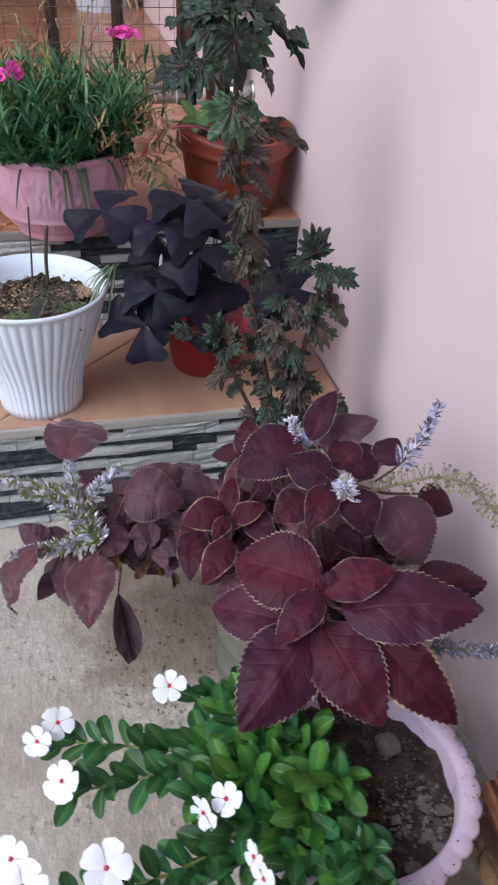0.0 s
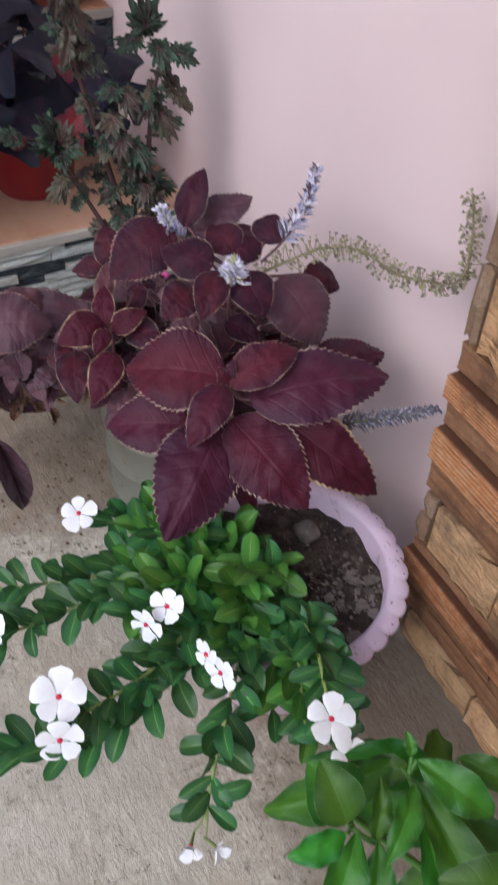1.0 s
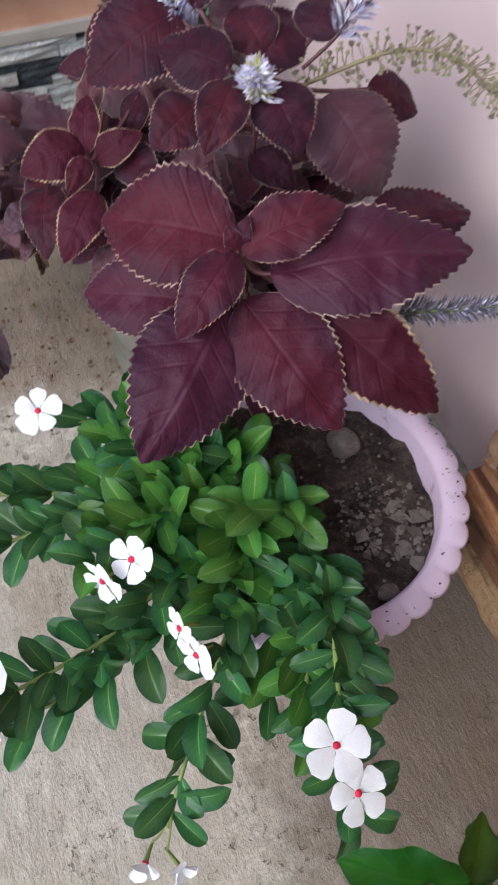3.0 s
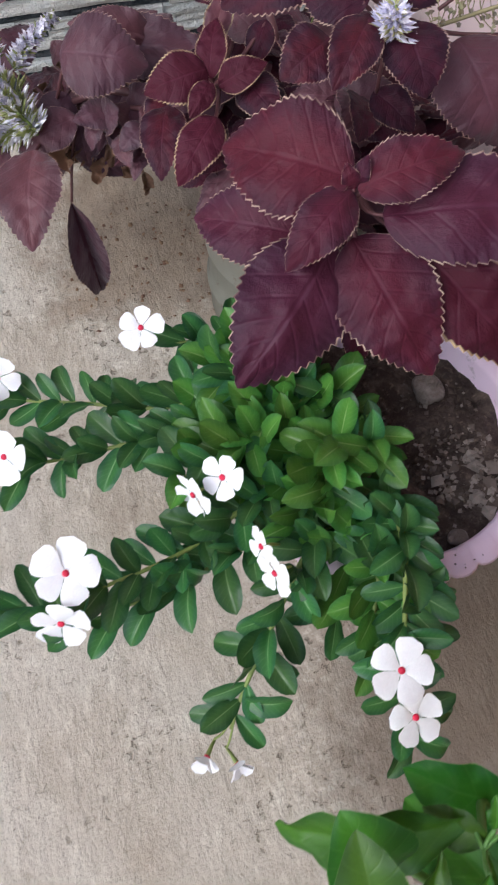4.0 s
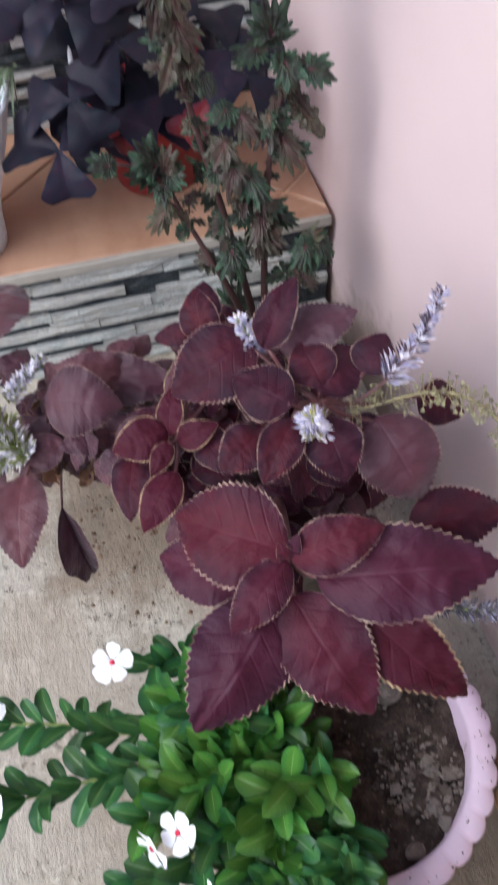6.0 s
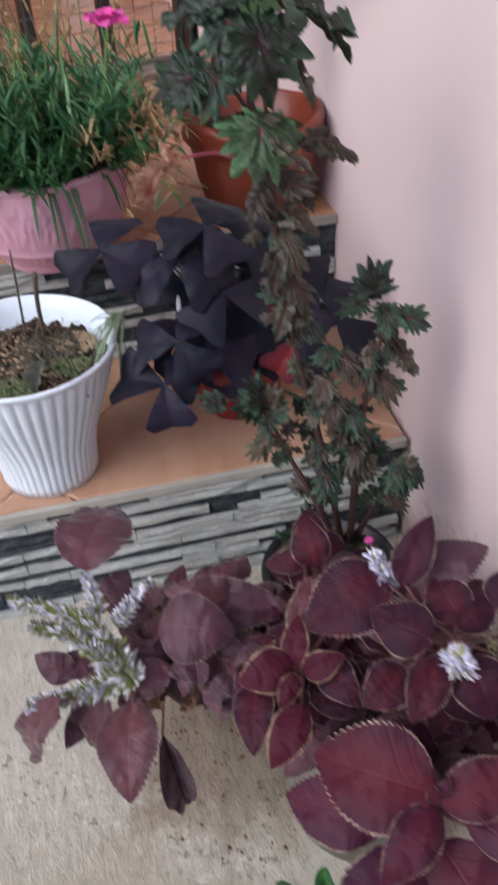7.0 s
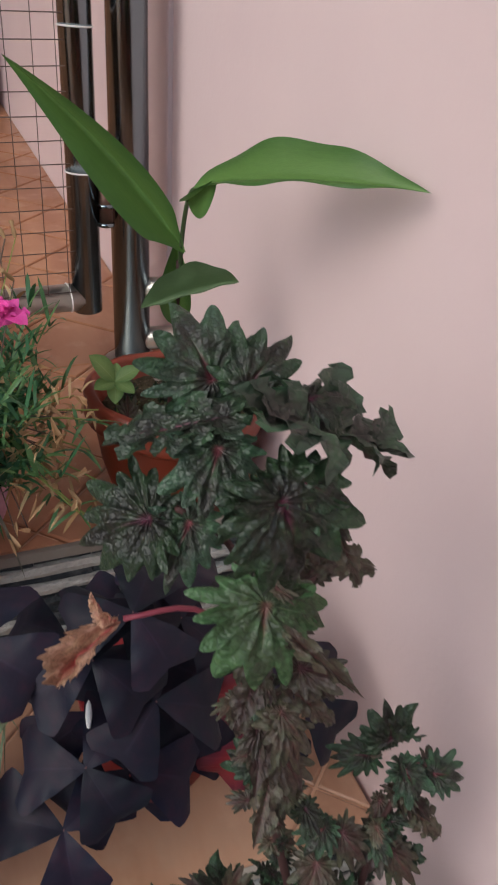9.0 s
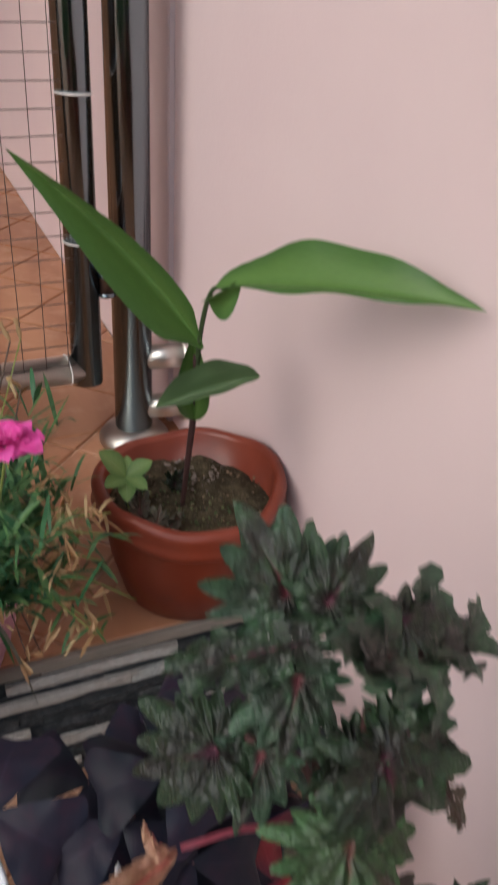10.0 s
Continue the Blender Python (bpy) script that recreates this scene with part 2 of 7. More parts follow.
M_MORTAR = plain("grey_mortar", lin(70, 70, 70), 0.95)
M_CEMENT_GREY = plain("grey_cement", lin(128, 123, 114), 0.92, spread=0.5, scale=40)
M_CEMENT = plain("pale_cement", lin(166, 161, 150), 0.92, spread=0.5, scale=40)
M_JOINT = plain("dark_brown_joint", lin(58, 45, 37), 0.95, spread=0.5)
M_CLAD = stone("brown_rough_cladding", lin(202, 164, 120), lin(170, 130, 92), grain=30, spread=0.4, bump=1.0, pale=(204, 172, 134), share=0.5, streak=0.4)
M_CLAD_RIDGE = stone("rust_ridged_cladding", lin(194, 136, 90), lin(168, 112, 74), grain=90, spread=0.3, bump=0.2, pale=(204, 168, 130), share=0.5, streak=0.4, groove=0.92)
M_CLAD_PLAIN = stone("dull_brown_cladding", lin(156, 112, 78), lin(120, 86, 62), grain=60, spread=0.4, bump=0.5, pale=(164, 128, 96), share=0.4, streak=0.45)
M_CLAD_GREY = stone("greyish_brown_edge_stone", lin(146, 118, 92), lin(112, 88, 70), grain=60, spread=0.3, bump=0.6, pale=(168, 150, 132), share=0.4)
M_STEEL = steel("stainless_steel")
M_STEEL_DULL = dull_steel("weathered_steel")
M_WIRE = plain("grey_wire", lin(128, 116, 110), 0.5, metal=0.6)
M_TIE = plain("white_nylon", lin(226, 224, 220), 0.5)
M_RUST = plain("dark_hinge_steel", lin(92, 70, 60), 0.5, metal=0.7)
M_SOIL = earth("dark_soil", lin(66, 56, 51), lin(100, 89, 80))
M_SOIL_OLIVE = earth("olive_mossy_soil", lin(62, 56, 42), lin(92, 84, 64))
M_SOIL_DRY = earth("mossy_dry_soil", lin(50, 42, 36), lin(96, 80, 64))
M_LAV = plastic("lavender_plastic", lin(226, 206, 224), lin(214, 188, 208), 0.45, 0.4)
M_WHITEPOT = plastic("white_plastic", lin(234, 241, 249), lin(226, 234, 244), 0.42, 0.12)
M_PINKPOT = plastic("dusty_pink_plastic", lin(214, 164, 180), lin(202, 148, 168), 0.5, 0.2)
M_TERRA = plastic("terracotta_plastic", lin(128, 56, 36), lin(104, 44, 30), 0.36, 0.25)
M_REDPOT = plastic("dark_red_plastic", lin(150, 34, 40), lin(120, 24, 32), 0.4, 0.2)
M_BLACKPOT = plastic("black_plastic", lin(38, 38, 40), lin(26, 26, 28), 0.45, 0.3, (0.2, 0.17, 0.13, 1))
M_BUCKET = plastic("grey_green_plastic", lin(112, 112, 102), lin(84, 82, 72), 0.55, 1.3)
M_BINWHITE = plastic("bluish_white_plastic", lin(222, 228, 236), lin(212, 218, 228), 0.45, 0.05)

M_COLEUS = leaf_material("burgundy_coleus", lin(71, 16, 37), lin(57, 20, 39), lin(92, 38, 58), lin(204, 176, 156), 0.04, 7, 0.19, 0.55, 0.5, 0.07, 0.1,
                         blotch=lin(78, 18, 40), hue=0.03, bump=0.2, spec=0.25)
M_COLEUS_PURPLE = leaf_material("purple_coleus", lin(78, 26, 45), lin(68, 30, 49), lin(104, 56, 76), lin(206, 180, 156), 0.035, 7, 0.2, 0.5, 0.4, 0.06, 0.1, hue=0.03, bump=0.2, spec=0.25)
M_COLEUS_DARK = leaf_material("dark_maroon_coleus", lin(56, 15, 32), lin(44, 17, 35), lin(76, 36, 58), lin(190, 160, 142), 0.045, 7, 0.22, 0.55, 0.5, 0.06, 0.1, blotch=lin(76, 18, 36), hue=0.03, bump=0.2, spec=0.22)
M_COLEUS_DULL = leaf_material("dull_mauve_coleus", lin(84, 42, 53), lin(72, 40, 51), lin(104, 66, 78), lin(172, 144, 126), 0.03, 7, 0.25, 0.5, 0.45, 0.3, 0.1, hue=0.03)
M_COLEUS_TOOTHED = leaf_material("pale_toothed_coleus", lin(72, 21, 37), lin(72, 25, 41), lin(98, 46, 66), lin(206, 180, 140), 0.085, 7, 0.22, 0.55, 0.3, 0.02, 0.1, bump=0.2, spec=0.18)
M_COLEUS_EDGE = leaf_material("yellow_edged_coleus", lin(92, 40, 50), lin(84, 40, 52), lin(130, 84, 84), lin(176, 162, 118), 0.13, 7, 0.3, 0.55, 0.3, 0.2, 0.12)
M_VINCA = leaf_material("glossy_green_vinca", lin(68, 112, 56), lin(46, 90, 52), lin(146, 180, 122), lin(70, 120, 60), 0.0, 9, 0.62, 0.34, 0.6, 0.0, 0.2, hue=0.03, side_mix=0.12, bump=0.08)
M_VINCA_YOUNG = leaf_material("light_green_vinca", lin(88, 136, 52), lin(66, 116, 48), lin(160, 190, 122), lin(70, 120, 60), 0.0, 9, 0.6, 0.34, 0.5, 0.0, 0.22, hue=0.02, side_mix=0.15, bump=0.1)
M_PETAL = leaf_material("white_petal", lin(248, 248, 250), lin(252, 253, 254), lin(248, 236, 240), lin(250, 250, 250), 0.0, 5, 0.2, 0.6, 0.04, 0.0, 0.15, bump=0.06)
M_EYE = plain("crimson_eye", lin(206, 28, 66), 0.6)
M_STEM = plain("green_stem", lin(126, 142, 72), 0.55, spread=0.3)
M_STEM_FRESH = plain("fresh_green_stalk", lin(84, 124, 56), 0.5, spread=0.3)
M_STEM_DARK = plain("dark_olive_stalk", lin(66, 82, 52), 0.5, spread=0.3)
M_STEM_PURPLE = plain("purple_stem", lin(92, 56, 58), 0.55, spread=0.35)
M_STEM_RED = plain("reddish_stalk", lin(140, 60, 76), 0.55, spread=0.2)
M_STEM_BROWN = plain("brown_stem", lin(66, 40, 38), 0.7, spread=0.4)
M_OXALIS = leaf_material("dark_purple_oxalis", lin(27, 25, 40), lin(21, 27, 41), lin(48, 43, 62), lin(60, 50, 70), 0.0, 4, 0.3, 0.5, 0.8, 0.1, 0.1, blotch=lin(46, 26, 42), bump=0.06, hue=0.07, spec=0.2, side_mix=0.1)
M_REDLEAF = leaf_material("red_oxalis_underside", lin(122, 36, 44), lin(92, 34, 50), lin(160, 70, 74), lin(120, 40, 50), 0.0, 5, 0.3, 0.5, 0.3, 0.0, 0.15)
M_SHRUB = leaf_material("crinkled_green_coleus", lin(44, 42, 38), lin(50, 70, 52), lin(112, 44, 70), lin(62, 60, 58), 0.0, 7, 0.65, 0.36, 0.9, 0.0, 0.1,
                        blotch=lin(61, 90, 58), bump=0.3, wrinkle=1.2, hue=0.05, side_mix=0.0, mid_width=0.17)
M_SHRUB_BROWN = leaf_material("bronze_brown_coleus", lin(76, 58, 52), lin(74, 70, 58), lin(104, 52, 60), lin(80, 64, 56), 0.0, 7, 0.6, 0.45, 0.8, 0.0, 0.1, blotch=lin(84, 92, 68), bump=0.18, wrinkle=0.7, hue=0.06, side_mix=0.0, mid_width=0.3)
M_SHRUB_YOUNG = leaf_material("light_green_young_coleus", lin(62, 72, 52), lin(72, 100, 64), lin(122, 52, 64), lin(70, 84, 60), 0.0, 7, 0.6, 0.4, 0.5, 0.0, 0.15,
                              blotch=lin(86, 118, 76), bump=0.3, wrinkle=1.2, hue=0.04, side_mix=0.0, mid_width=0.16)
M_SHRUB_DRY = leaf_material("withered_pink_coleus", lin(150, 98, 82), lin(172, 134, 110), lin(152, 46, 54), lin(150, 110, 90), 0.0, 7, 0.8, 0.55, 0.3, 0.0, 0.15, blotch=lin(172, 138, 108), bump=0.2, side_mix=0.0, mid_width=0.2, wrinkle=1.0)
M_GINGER = leaf_material("fresh_green_ginger", lin(94, 129, 66), lin(74, 109, 56), lin(110, 150, 84), lin(60, 96, 44), 0.0, 26, 0.3, 0.36, 0.15, 0.0, 0.3, slant=1.4, bump=0.12)
M_BROAD = leaf_material("bright_green_leaf", lin(72, 124, 32), lin(53, 101, 34), lin(110, 152, 70), lin(124, 160, 84), 0.025, 6, 0.26, 0.42, 0.7, 0.0, 0.26, hue=0.05, side_mix=0.4, bump=0.12)
M_SEEDLING = leaf_material("pale_green_seedling", lin(122, 152, 88), lin(102, 136, 76), lin(168, 188, 138), lin(120, 150, 90), 0.0, 6, 0.3, 0.5, 0.3, 0.0, 0.25, side_mix=0.3, bump=0.08)
M_GINGER_DULL = leaf_material("greyish_green_ginger", lin(98, 122, 84), lin(84, 108, 74), lin(130, 150, 116), lin(80, 104, 66), 0.0, 22, 0.25, 0.5, 0.15, 0.0, 0.2, slant=1.4, bump=0.1)
M_BLADE = bits("dianthus_green", lin(98, 140, 84), lin(48, 92, 58), 0.5, 0.15, spread=0.55)
M_SPRIG = bits("pale_grey_green_grass", lin(164, 172, 140), lin(92, 112, 84), 0.6, 0.15)
M_DEADLEAF = plain("dead_brown_leaf", lin(132, 100, 78), 0.85, spread=0.6, translucent=0.1)
M_DEADGREY = plain("dead_grey_leaf", lin(100, 102, 90), 0.8, spread=0.8, translucent=0.1)
M_HUSK = plain("tan_husk", lin(206, 176, 136), 0.75, spread=0.5, translucent=0.15)
M_DRY = bits("straw", lin(196, 172, 128), lin(140, 110, 74), 0.8, 0.1)
M_PINK = leaf_material("magenta_petal", lin(222, 72, 160), lin(236, 96, 184), lin(244, 150, 208), lin(240, 130, 200), 0.0, 6, 0.4, 0.6, 0.15, 0.0, 0.2)
M_LILAC = bits("lilac_floret", lin(196, 192, 222), lin(230, 226, 234), 0.6, 0.2)
M_LILAC_PALE = bits("pale_lilac_floret", lin(212, 208, 226), lin(242, 240, 244), 0.6, 0.25)
M_CALYX_GREEN = bits("green_calyx", lin(166, 174, 104), lin(128, 132, 84), 0.7, 0.2)
M_CALYX = bits("olive_calyx", lin(190, 188, 130), lin(150, 142, 104), 0.7, 0.2)
M_CALYX_DARK = bits("purple_grey_calyx", lin(118, 104, 120), lin(88, 72, 84), 0.7, 0.1)
M_GREYSPIKE = bits("faded_grey_floret", lin(150, 146, 154), lin(104, 98, 108), 0.7, 0.15)
M_PEBBLE = stone("grey_pebble", lin(132, 122, 112), lin(104, 96, 88), grain=80, rough=0.8)
M_PAPER = plain("white_litter", lin(232, 236, 240), 0.5)
M_TWIG = plain("dead_twig", lin(92, 80, 70), 0.85, spread=0.4)
M_MOSS_DARK = bits("dark_moss", lin(52, 54, 42), lin(80, 72, 60), 0.9)
M_GRIT = bits("grey_grit", lin(142, 132, 122), lin(88, 78, 70), 0.9)
M_MOSS = bits("moss_and_chips", lin(66, 60, 46), lin(112, 95, 74), 0.9, spread=0.7)
M_MOSS_GREEN = bits("green_moss", lin(70, 92, 52), lin(96, 100, 66), 0.9, spread=0.6)
M_STRAW = bits("dry_brown_straw", lin(160, 136, 106), lin(100, 86, 68), 0.9, spread=0.6)
M_STRAW_PALE = bits("pale_straw_chips", lin(186, 160, 124), lin(136, 112, 86), 0.9, spread=0.5)
M_LITTER = bits("brown_leaf_litter", lin(132, 106, 80), lin(100, 74, 58), 0.9, spread=0.5)
M_SEEDSPIKE = bits("beige_seed_cup", lin(186, 182, 142), lin(128, 118, 104), 0.8, 0.25)
M_SPENT = plain("spent_stalk", lin(146, 136, 100), 0.7)


# ---- mesh tools ----
def mesh_of(name, verts, faces, material, uvs=None, smooth=True):
    me = bpy.data.meshes.new(name)
    me.from_pydata([tuple(v) for v in verts], [], faces)
    if uvs is not None:
        layer = me.uv_layers.new(name="UVMap")
        idx = np.empty(len(me.loops), dtype=np.int32)
        me.loops.foreach_get("vertex_index", idx)
        layer.data.foreach_set("uv", np.asarray(uvs, dtype=np.float32)[idx].ravel())
    me.polygons.foreach_set("use_smooth", [smooth] * len(me.polygons))
    if material is not None:
        me.materials.append(material)
    me.update()
    return me


def bm_mesh(name, bm, material, smooth=False):
    me = bpy.data.meshes.new(name)
    bm.to_mesh(me)
    bm.free()
    me.polygons.foreach_set("use_smooth", [smooth] * len(me.polygons))
    me.materials.append(material)
    return me


def thing(name, at, label, category, group="", kind=""):
    ob = new(name)
    ob.location = at
    ob.empty_display_size = 0.05
    return tagged(ob, label, category, group, kind)


def origin_of(ob):
    o = Vector(ob.location)
    return o + origin_of(ob.parent) if ob.parent else o


def part(name, me, parent, m=Matrix(), label="", kind=""):
    """A mesh under a thing or part; m is its pose in the world (parents are only shifted, never turned, unless they carry no children)."""
    ob = new(name, me)
    ob.parent = parent
    inv = Matrix.Identity(4)
    p = parent
    chain = []
    while p is not None:
        chain.append(p.matrix_basis)
        p = p.parent
    for b in reversed(chain):
        inv = inv @ b
    ob.matrix_basis = inv.inverted() @ m
    return tagged(ob, label, kind=kind)


def smooth_path(points, n=6):
    pts = [Vector(p) for p in points]
    if len(pts) < 3:
        return [pts[0].lerp(pts[-1], i / n) for i in range(n + 1)]
    ext = [pts[0] * 2 - pts[1]] + pts + [pts[-1] * 2 - pts[-2]]
    out = []
    for i in range(1, len(ext) - 2):
        p0, p1, p2, p3 = ext[i - 1:i + 3]
        for k in range(n):
            t = k / n
            out.append(0.5 * ((2 * p1) + (p2 - p0) * t + (2 * p0 - 5 * p1 + 4 * p2 - p3) * t * t + (3 * p1 - p0 - 3 * p2 + p3) * t ** 3))
    return out + [pts[-1]]


def tube_data(path, r0, r1, sides=6, base=0):
    verts, faces = [], []
    up = Vector((0.31, 0.17, 0.93))
    n = len(path)
    for i, p in enumerate(path):
        d = (path[min(i + 1, n - 1)] - path[max(i - 1, 0)])
        d = d.normalized() if d.length > 1e-9 else Vector((0, 0, 1))
        x = d.cross(up)
        if x.length < 1e-4:
            x = d.cross(Vector((1, 0, 0)))
        x.normalize()
        y = d.cross(x)
        r = r0 + (r1 - r0) * i / max(1, n - 1)
        for k in range(sides):
            a = 2 * math.pi * k / sides
            verts.append(p + (x * math.cos(a) + y * math.sin(a)) * r)
    for i in range(n - 1):
        for k in range(sides):
            a, b = base + i * sides + k, base + i * sides + (k + 1) % sides
            faces.append((a, b, b + sides, a + sides))
    faces.append(tuple(base + k for k in reversed(range(sides))))
    faces.append(tuple(base + (n - 1) * sides + k for k in range(sides)))
    return verts, faces


def tube(name, points, r0, r1, material, sides=6, n=6, straight=False):
    path = [Vector(p) for p in points] if straight else smooth_path(points, n)
    v, f = tube_data(path, r0, r1, sides)
    return mesh_of(name, v, f, material)


def lathe(name, profile, material, n=64, shape=None, smooth=True):
    """Turns a closed outline of (radius, height) about the upright axis; shape(angle, r, z, i) may change the radius and height."""
    verts, faces = [], []
    m = len(profile)
    for k in range(n):
        a = 2 * math.pi * k / n
        for i, (r, z) in enumerate(profile):
            rr, zz = shape(a, r, z, i) if shape else (r, z)
            verts.append((rr * math.cos(a), rr * math.sin(a), zz))
    for k in range(n):
        for i in range(m - 1):
            a, b = k * m + i, ((k + 1) % n) * m + i
            if profile[i][0] < 1e-6 and profile[i + 1][0] < 1e-6:
                continue
            faces.append((a, b, b + 1, a + 1))
    return mesh_of(name, verts, faces, material, smooth=smooth)


def box_bm(x0, x1, y0, y1, z0, z1, bevel=0.0):
    bm = bmesh.new()
    bmesh.ops.create_cube(bm, size=1.0)
    for v in bm.verts:
        v.co = Vector(((x0 + x1) / 2 + v.co.x * (x1 - x0), (y0 + y1) / 2 + v.co.y * (y1 - y0), (z0 + z1) / 2 + v.co.z * (z1 - z0)))
    if bevel:
        bmesh.ops.bevel(bm, geom=bm.edges[:], offset=bevel, segments=2, affect="EDGES", profile=0.6)
    return bm


def structure(name, me, label, category):
    return tagged(new(name, me), label, category, kind="structure")


# ---- leaves ----
def leaf_unit(name, material, outline, nu=22, nv=6, teeth=0, tooth=0.0, fold=0.1, hump=0.12, ripple=0.0, crumple=0.0, twist=0.0, sway=0.0, seed=0):
    """A leaf of length 1 along +y and width 1 along x, with its upper face to +z. outline(u) is the half width, at most 0.5."""
    rnd = random.Random(seed)
    off = Vector((rnd.uniform(0, 50), rnd.uniform(0, 50), rnd.uniform(0, 50)))
    verts, uvs, faces = [], [], []
    for i in range(nu + 1):
        u = i / nu
        w = outline(u)
        saw = 0.0
        if teeth:
            ph = (u * teeth) % 1.0
            saw = tooth * (ph if ph < 0.75 else (1 - ph) * 3) * min(1.0, 6 * w)
        for j in range(2 * nv + 1):
            s = j / nv - 1
            a = abs(s)
            k = (a ** 4) * saw
            x = s * (w + k) + sway * 4 * u * (1 - u)
            y = u + k * 0.35
            z = hump * 4 * u * (1 - u) + fold * a * w * 2 - 0.10 * a * a * w
            z += ripple * a * a * math.sin(u * 17 + (3 if s > 0 else 0) + seed) * min(1, 4 * w)
            if crumple:
                z += crumple * noise.noise(Vector((x * 4.5, y * 4.5, 0)) + off) + crumple * 0.55 * noise.noise(Vector((x * 11, y * 11, 3)) + off)
            z += twist * x * (u - 0.3)
            verts.append((x, y, z))
            uvs.append((0.5 + s / 2, u))
    m = 2 * nv + 1
    for i in range(nu):
        for j in range(m - 1):
            a = i * m + j
            faces.append((a, a + 1, a + m + 1, a + m))
    return mesh_of(name, verts, faces, material, uvs)


def ovate(u):
    return 0.5 * max(0.0, math.sin(math.pi * min(1, u) ** 0.8)) ** 0.72 * (1 - 0.12 * u) + 0.012 * (1 - u)


def coleus_line(u):
    return 0.5 * max(0.0, math.sin(math.pi * min(1, u) ** 0.72)) ** 0.84 + 0.012 * (1 - u)


def elliptic(u):
    return 0.5 * max(0.0, math.sin(math.pi * u)) ** 0.75 + 0.015 * (1 - u)


def oblong(u):
    return 0.5 * max(0.0, math.sin(math.pi * u ** 1.12)) ** 0.62 + 0.015 * (1 - u)


def vinca_line(u):
    return 0.5 * max(0.0, math.sin(math.pi * u ** 1.3)) ** 0.5 + 0.02 * (1 - u)


def lance(u):
    return 0.5 * max(0.0, math.sin(math.pi * u ** 0.85)) ** 0.9 * (1 - 0.15 * u) + 0.02 * (1 - u)


def strap(u):
    return 0.5 * max(0.0, math.sin(math.pi * u ** 0.7)) ** 0.95 * min(1.0, 0.25 + u * 4.5) + 0.03 * (1 - u)


def wedge(u):
    return 0.5 * (0.04 + 0.96 * min(1.0, u / 0.8) ** 0.9) * (1.0 if u < 0.74 else max(0.0, 1 - ((u - 0.74) / 0.26) ** 2.2) ** 0.5)


def notched(me, depth=0.14):
    """Draws the middle of a leaflet's outer edge back towards the stalk."""
    for v in me.vertices:
        x, y = v.co.x, v.co.y
        v.co.y = y - depth * max(0.0, y) ** 3 * max(0.0, 1 - abs(x) / 0.34)
        v.co.z -= 0.16 * y * y + 0.10 * x * x
    return me


def petal_line(u):
    return 0.5 * (0.1 + 0.9 * math.sin(math.pi / 2 * min(1, u / 0.72)) ** 1.3) * (1.0 if u < 0.72 else max(0.0, 1 - ((u - 0.72) / 0.28) ** 2) ** 0.5)


def aim(base, tip, face, width):
    """The pose of a unit leaf from its stalk end to its tip; face: the way its upper side looks."""
    b, t = Vector(base), Vector(tip)
    y = t - b
    length = y.length
    y.normalize()
    z = Vector(face) - y * y.dot(Vector(face))
    z.normalize()
    x = y.cross(z)
    m = Matrix((x, y, z)).transposed().to_4x4()
    return Matrix.Translation(b) @ m @ Matrix.Diagonal((length * width, length, length, 1))

# ---- setting ----
STEP, TREAD_Y, LANDING_Y, LANDING = 0.172, 1.067, 1.349, 0.344
WALL_X, INNER_X, JOG_Y = 0.432, 0.415, 1.73

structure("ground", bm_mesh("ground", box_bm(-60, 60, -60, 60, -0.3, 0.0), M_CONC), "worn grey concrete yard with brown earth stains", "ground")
def wall_block():
    """The long wall: its face drifts a little outwards towards the yard."""
    bm = box_bm(0.0, 0.3, -3.0, JOG_Y, 0.0, 3.2, 0.004)
    for v in bm.verts:
        v.co.x += 0.420 + (JOG_Y - v.co.y) * 0.024
    return bm


structure("wall_outer", bm_mesh("wall_outer", wall_block(), M_WALL), "smooth pale pink painted plaster wall", "wall")
structure("wall_inner", bm_mesh("wall_inner", box_bm(INNER_X, 0.75, JOG_Y + 0.002, 9.0, 0.0, 3.2, 0.006), M_WALL), "pale pink painted plaster wall behind the gate", "wall")
structure("wall_end", bm_mesh("wall_end", box_bm(-3.0, INNER_X - 0.003, 9.0, 9.2, 0.0, 3.2), M_WALL), "pink wall closing the porch", "wall")


# unseen ceiling, added to keep sky light off the landing
structure("ceiling", bm_mesh("ceiling", box_bm(-3.2, 0.75, 2.05, 9.2, 2.9, 3.05), M_WALL), "plain ceiling added out of view to dim the landing", "ceiling")
# two unseen walls, added so the gate tubes reflect dark green
structure("wall_yard_south", bm_mesh("wall_yard_south", box_bm(-11.0, 8.0, -10.2, -10.0, 0.0, 2.2), M_YARD), "plain dark green wall added out of view for reflections", "wall")
structure("wall_yard_west", bm_mesh("wall_yard_west", box_bm(-11.2, -11.0, -10.2, 9.0, 0.0, 2.2), M_YARD), "plain dark green wall added out of view for reflections", "wall")
# unseen side wall, added to cut the light from the open left
structure("wall_left_unseen", bm_mesh("wall_left_unseen", box_bm(-3.15, -3.0, 2.4, 8.99, LANDING, 2.898), M_WALL), "plain pink wall added out of view to dim the porch", "wall")


def clip(poly, axis, limit, keep_low):
    out = []
    for i, p in enumerate(poly):
        q = poly[(i + 1) % len(poly)]
        a = (limit - p[axis]) * (1 if keep_low else -1)
        b = (limit - q[axis]) * (1 if keep_low else -1)
        if a >= 0:
            out.append(p)
        if (a >= 0) != (b >= 0):
            t = a / (a - b)
            out.append((p[0] + (q[0] - p[0]) * t, p[1] + (q[1] - p[1]) * t))
    return out


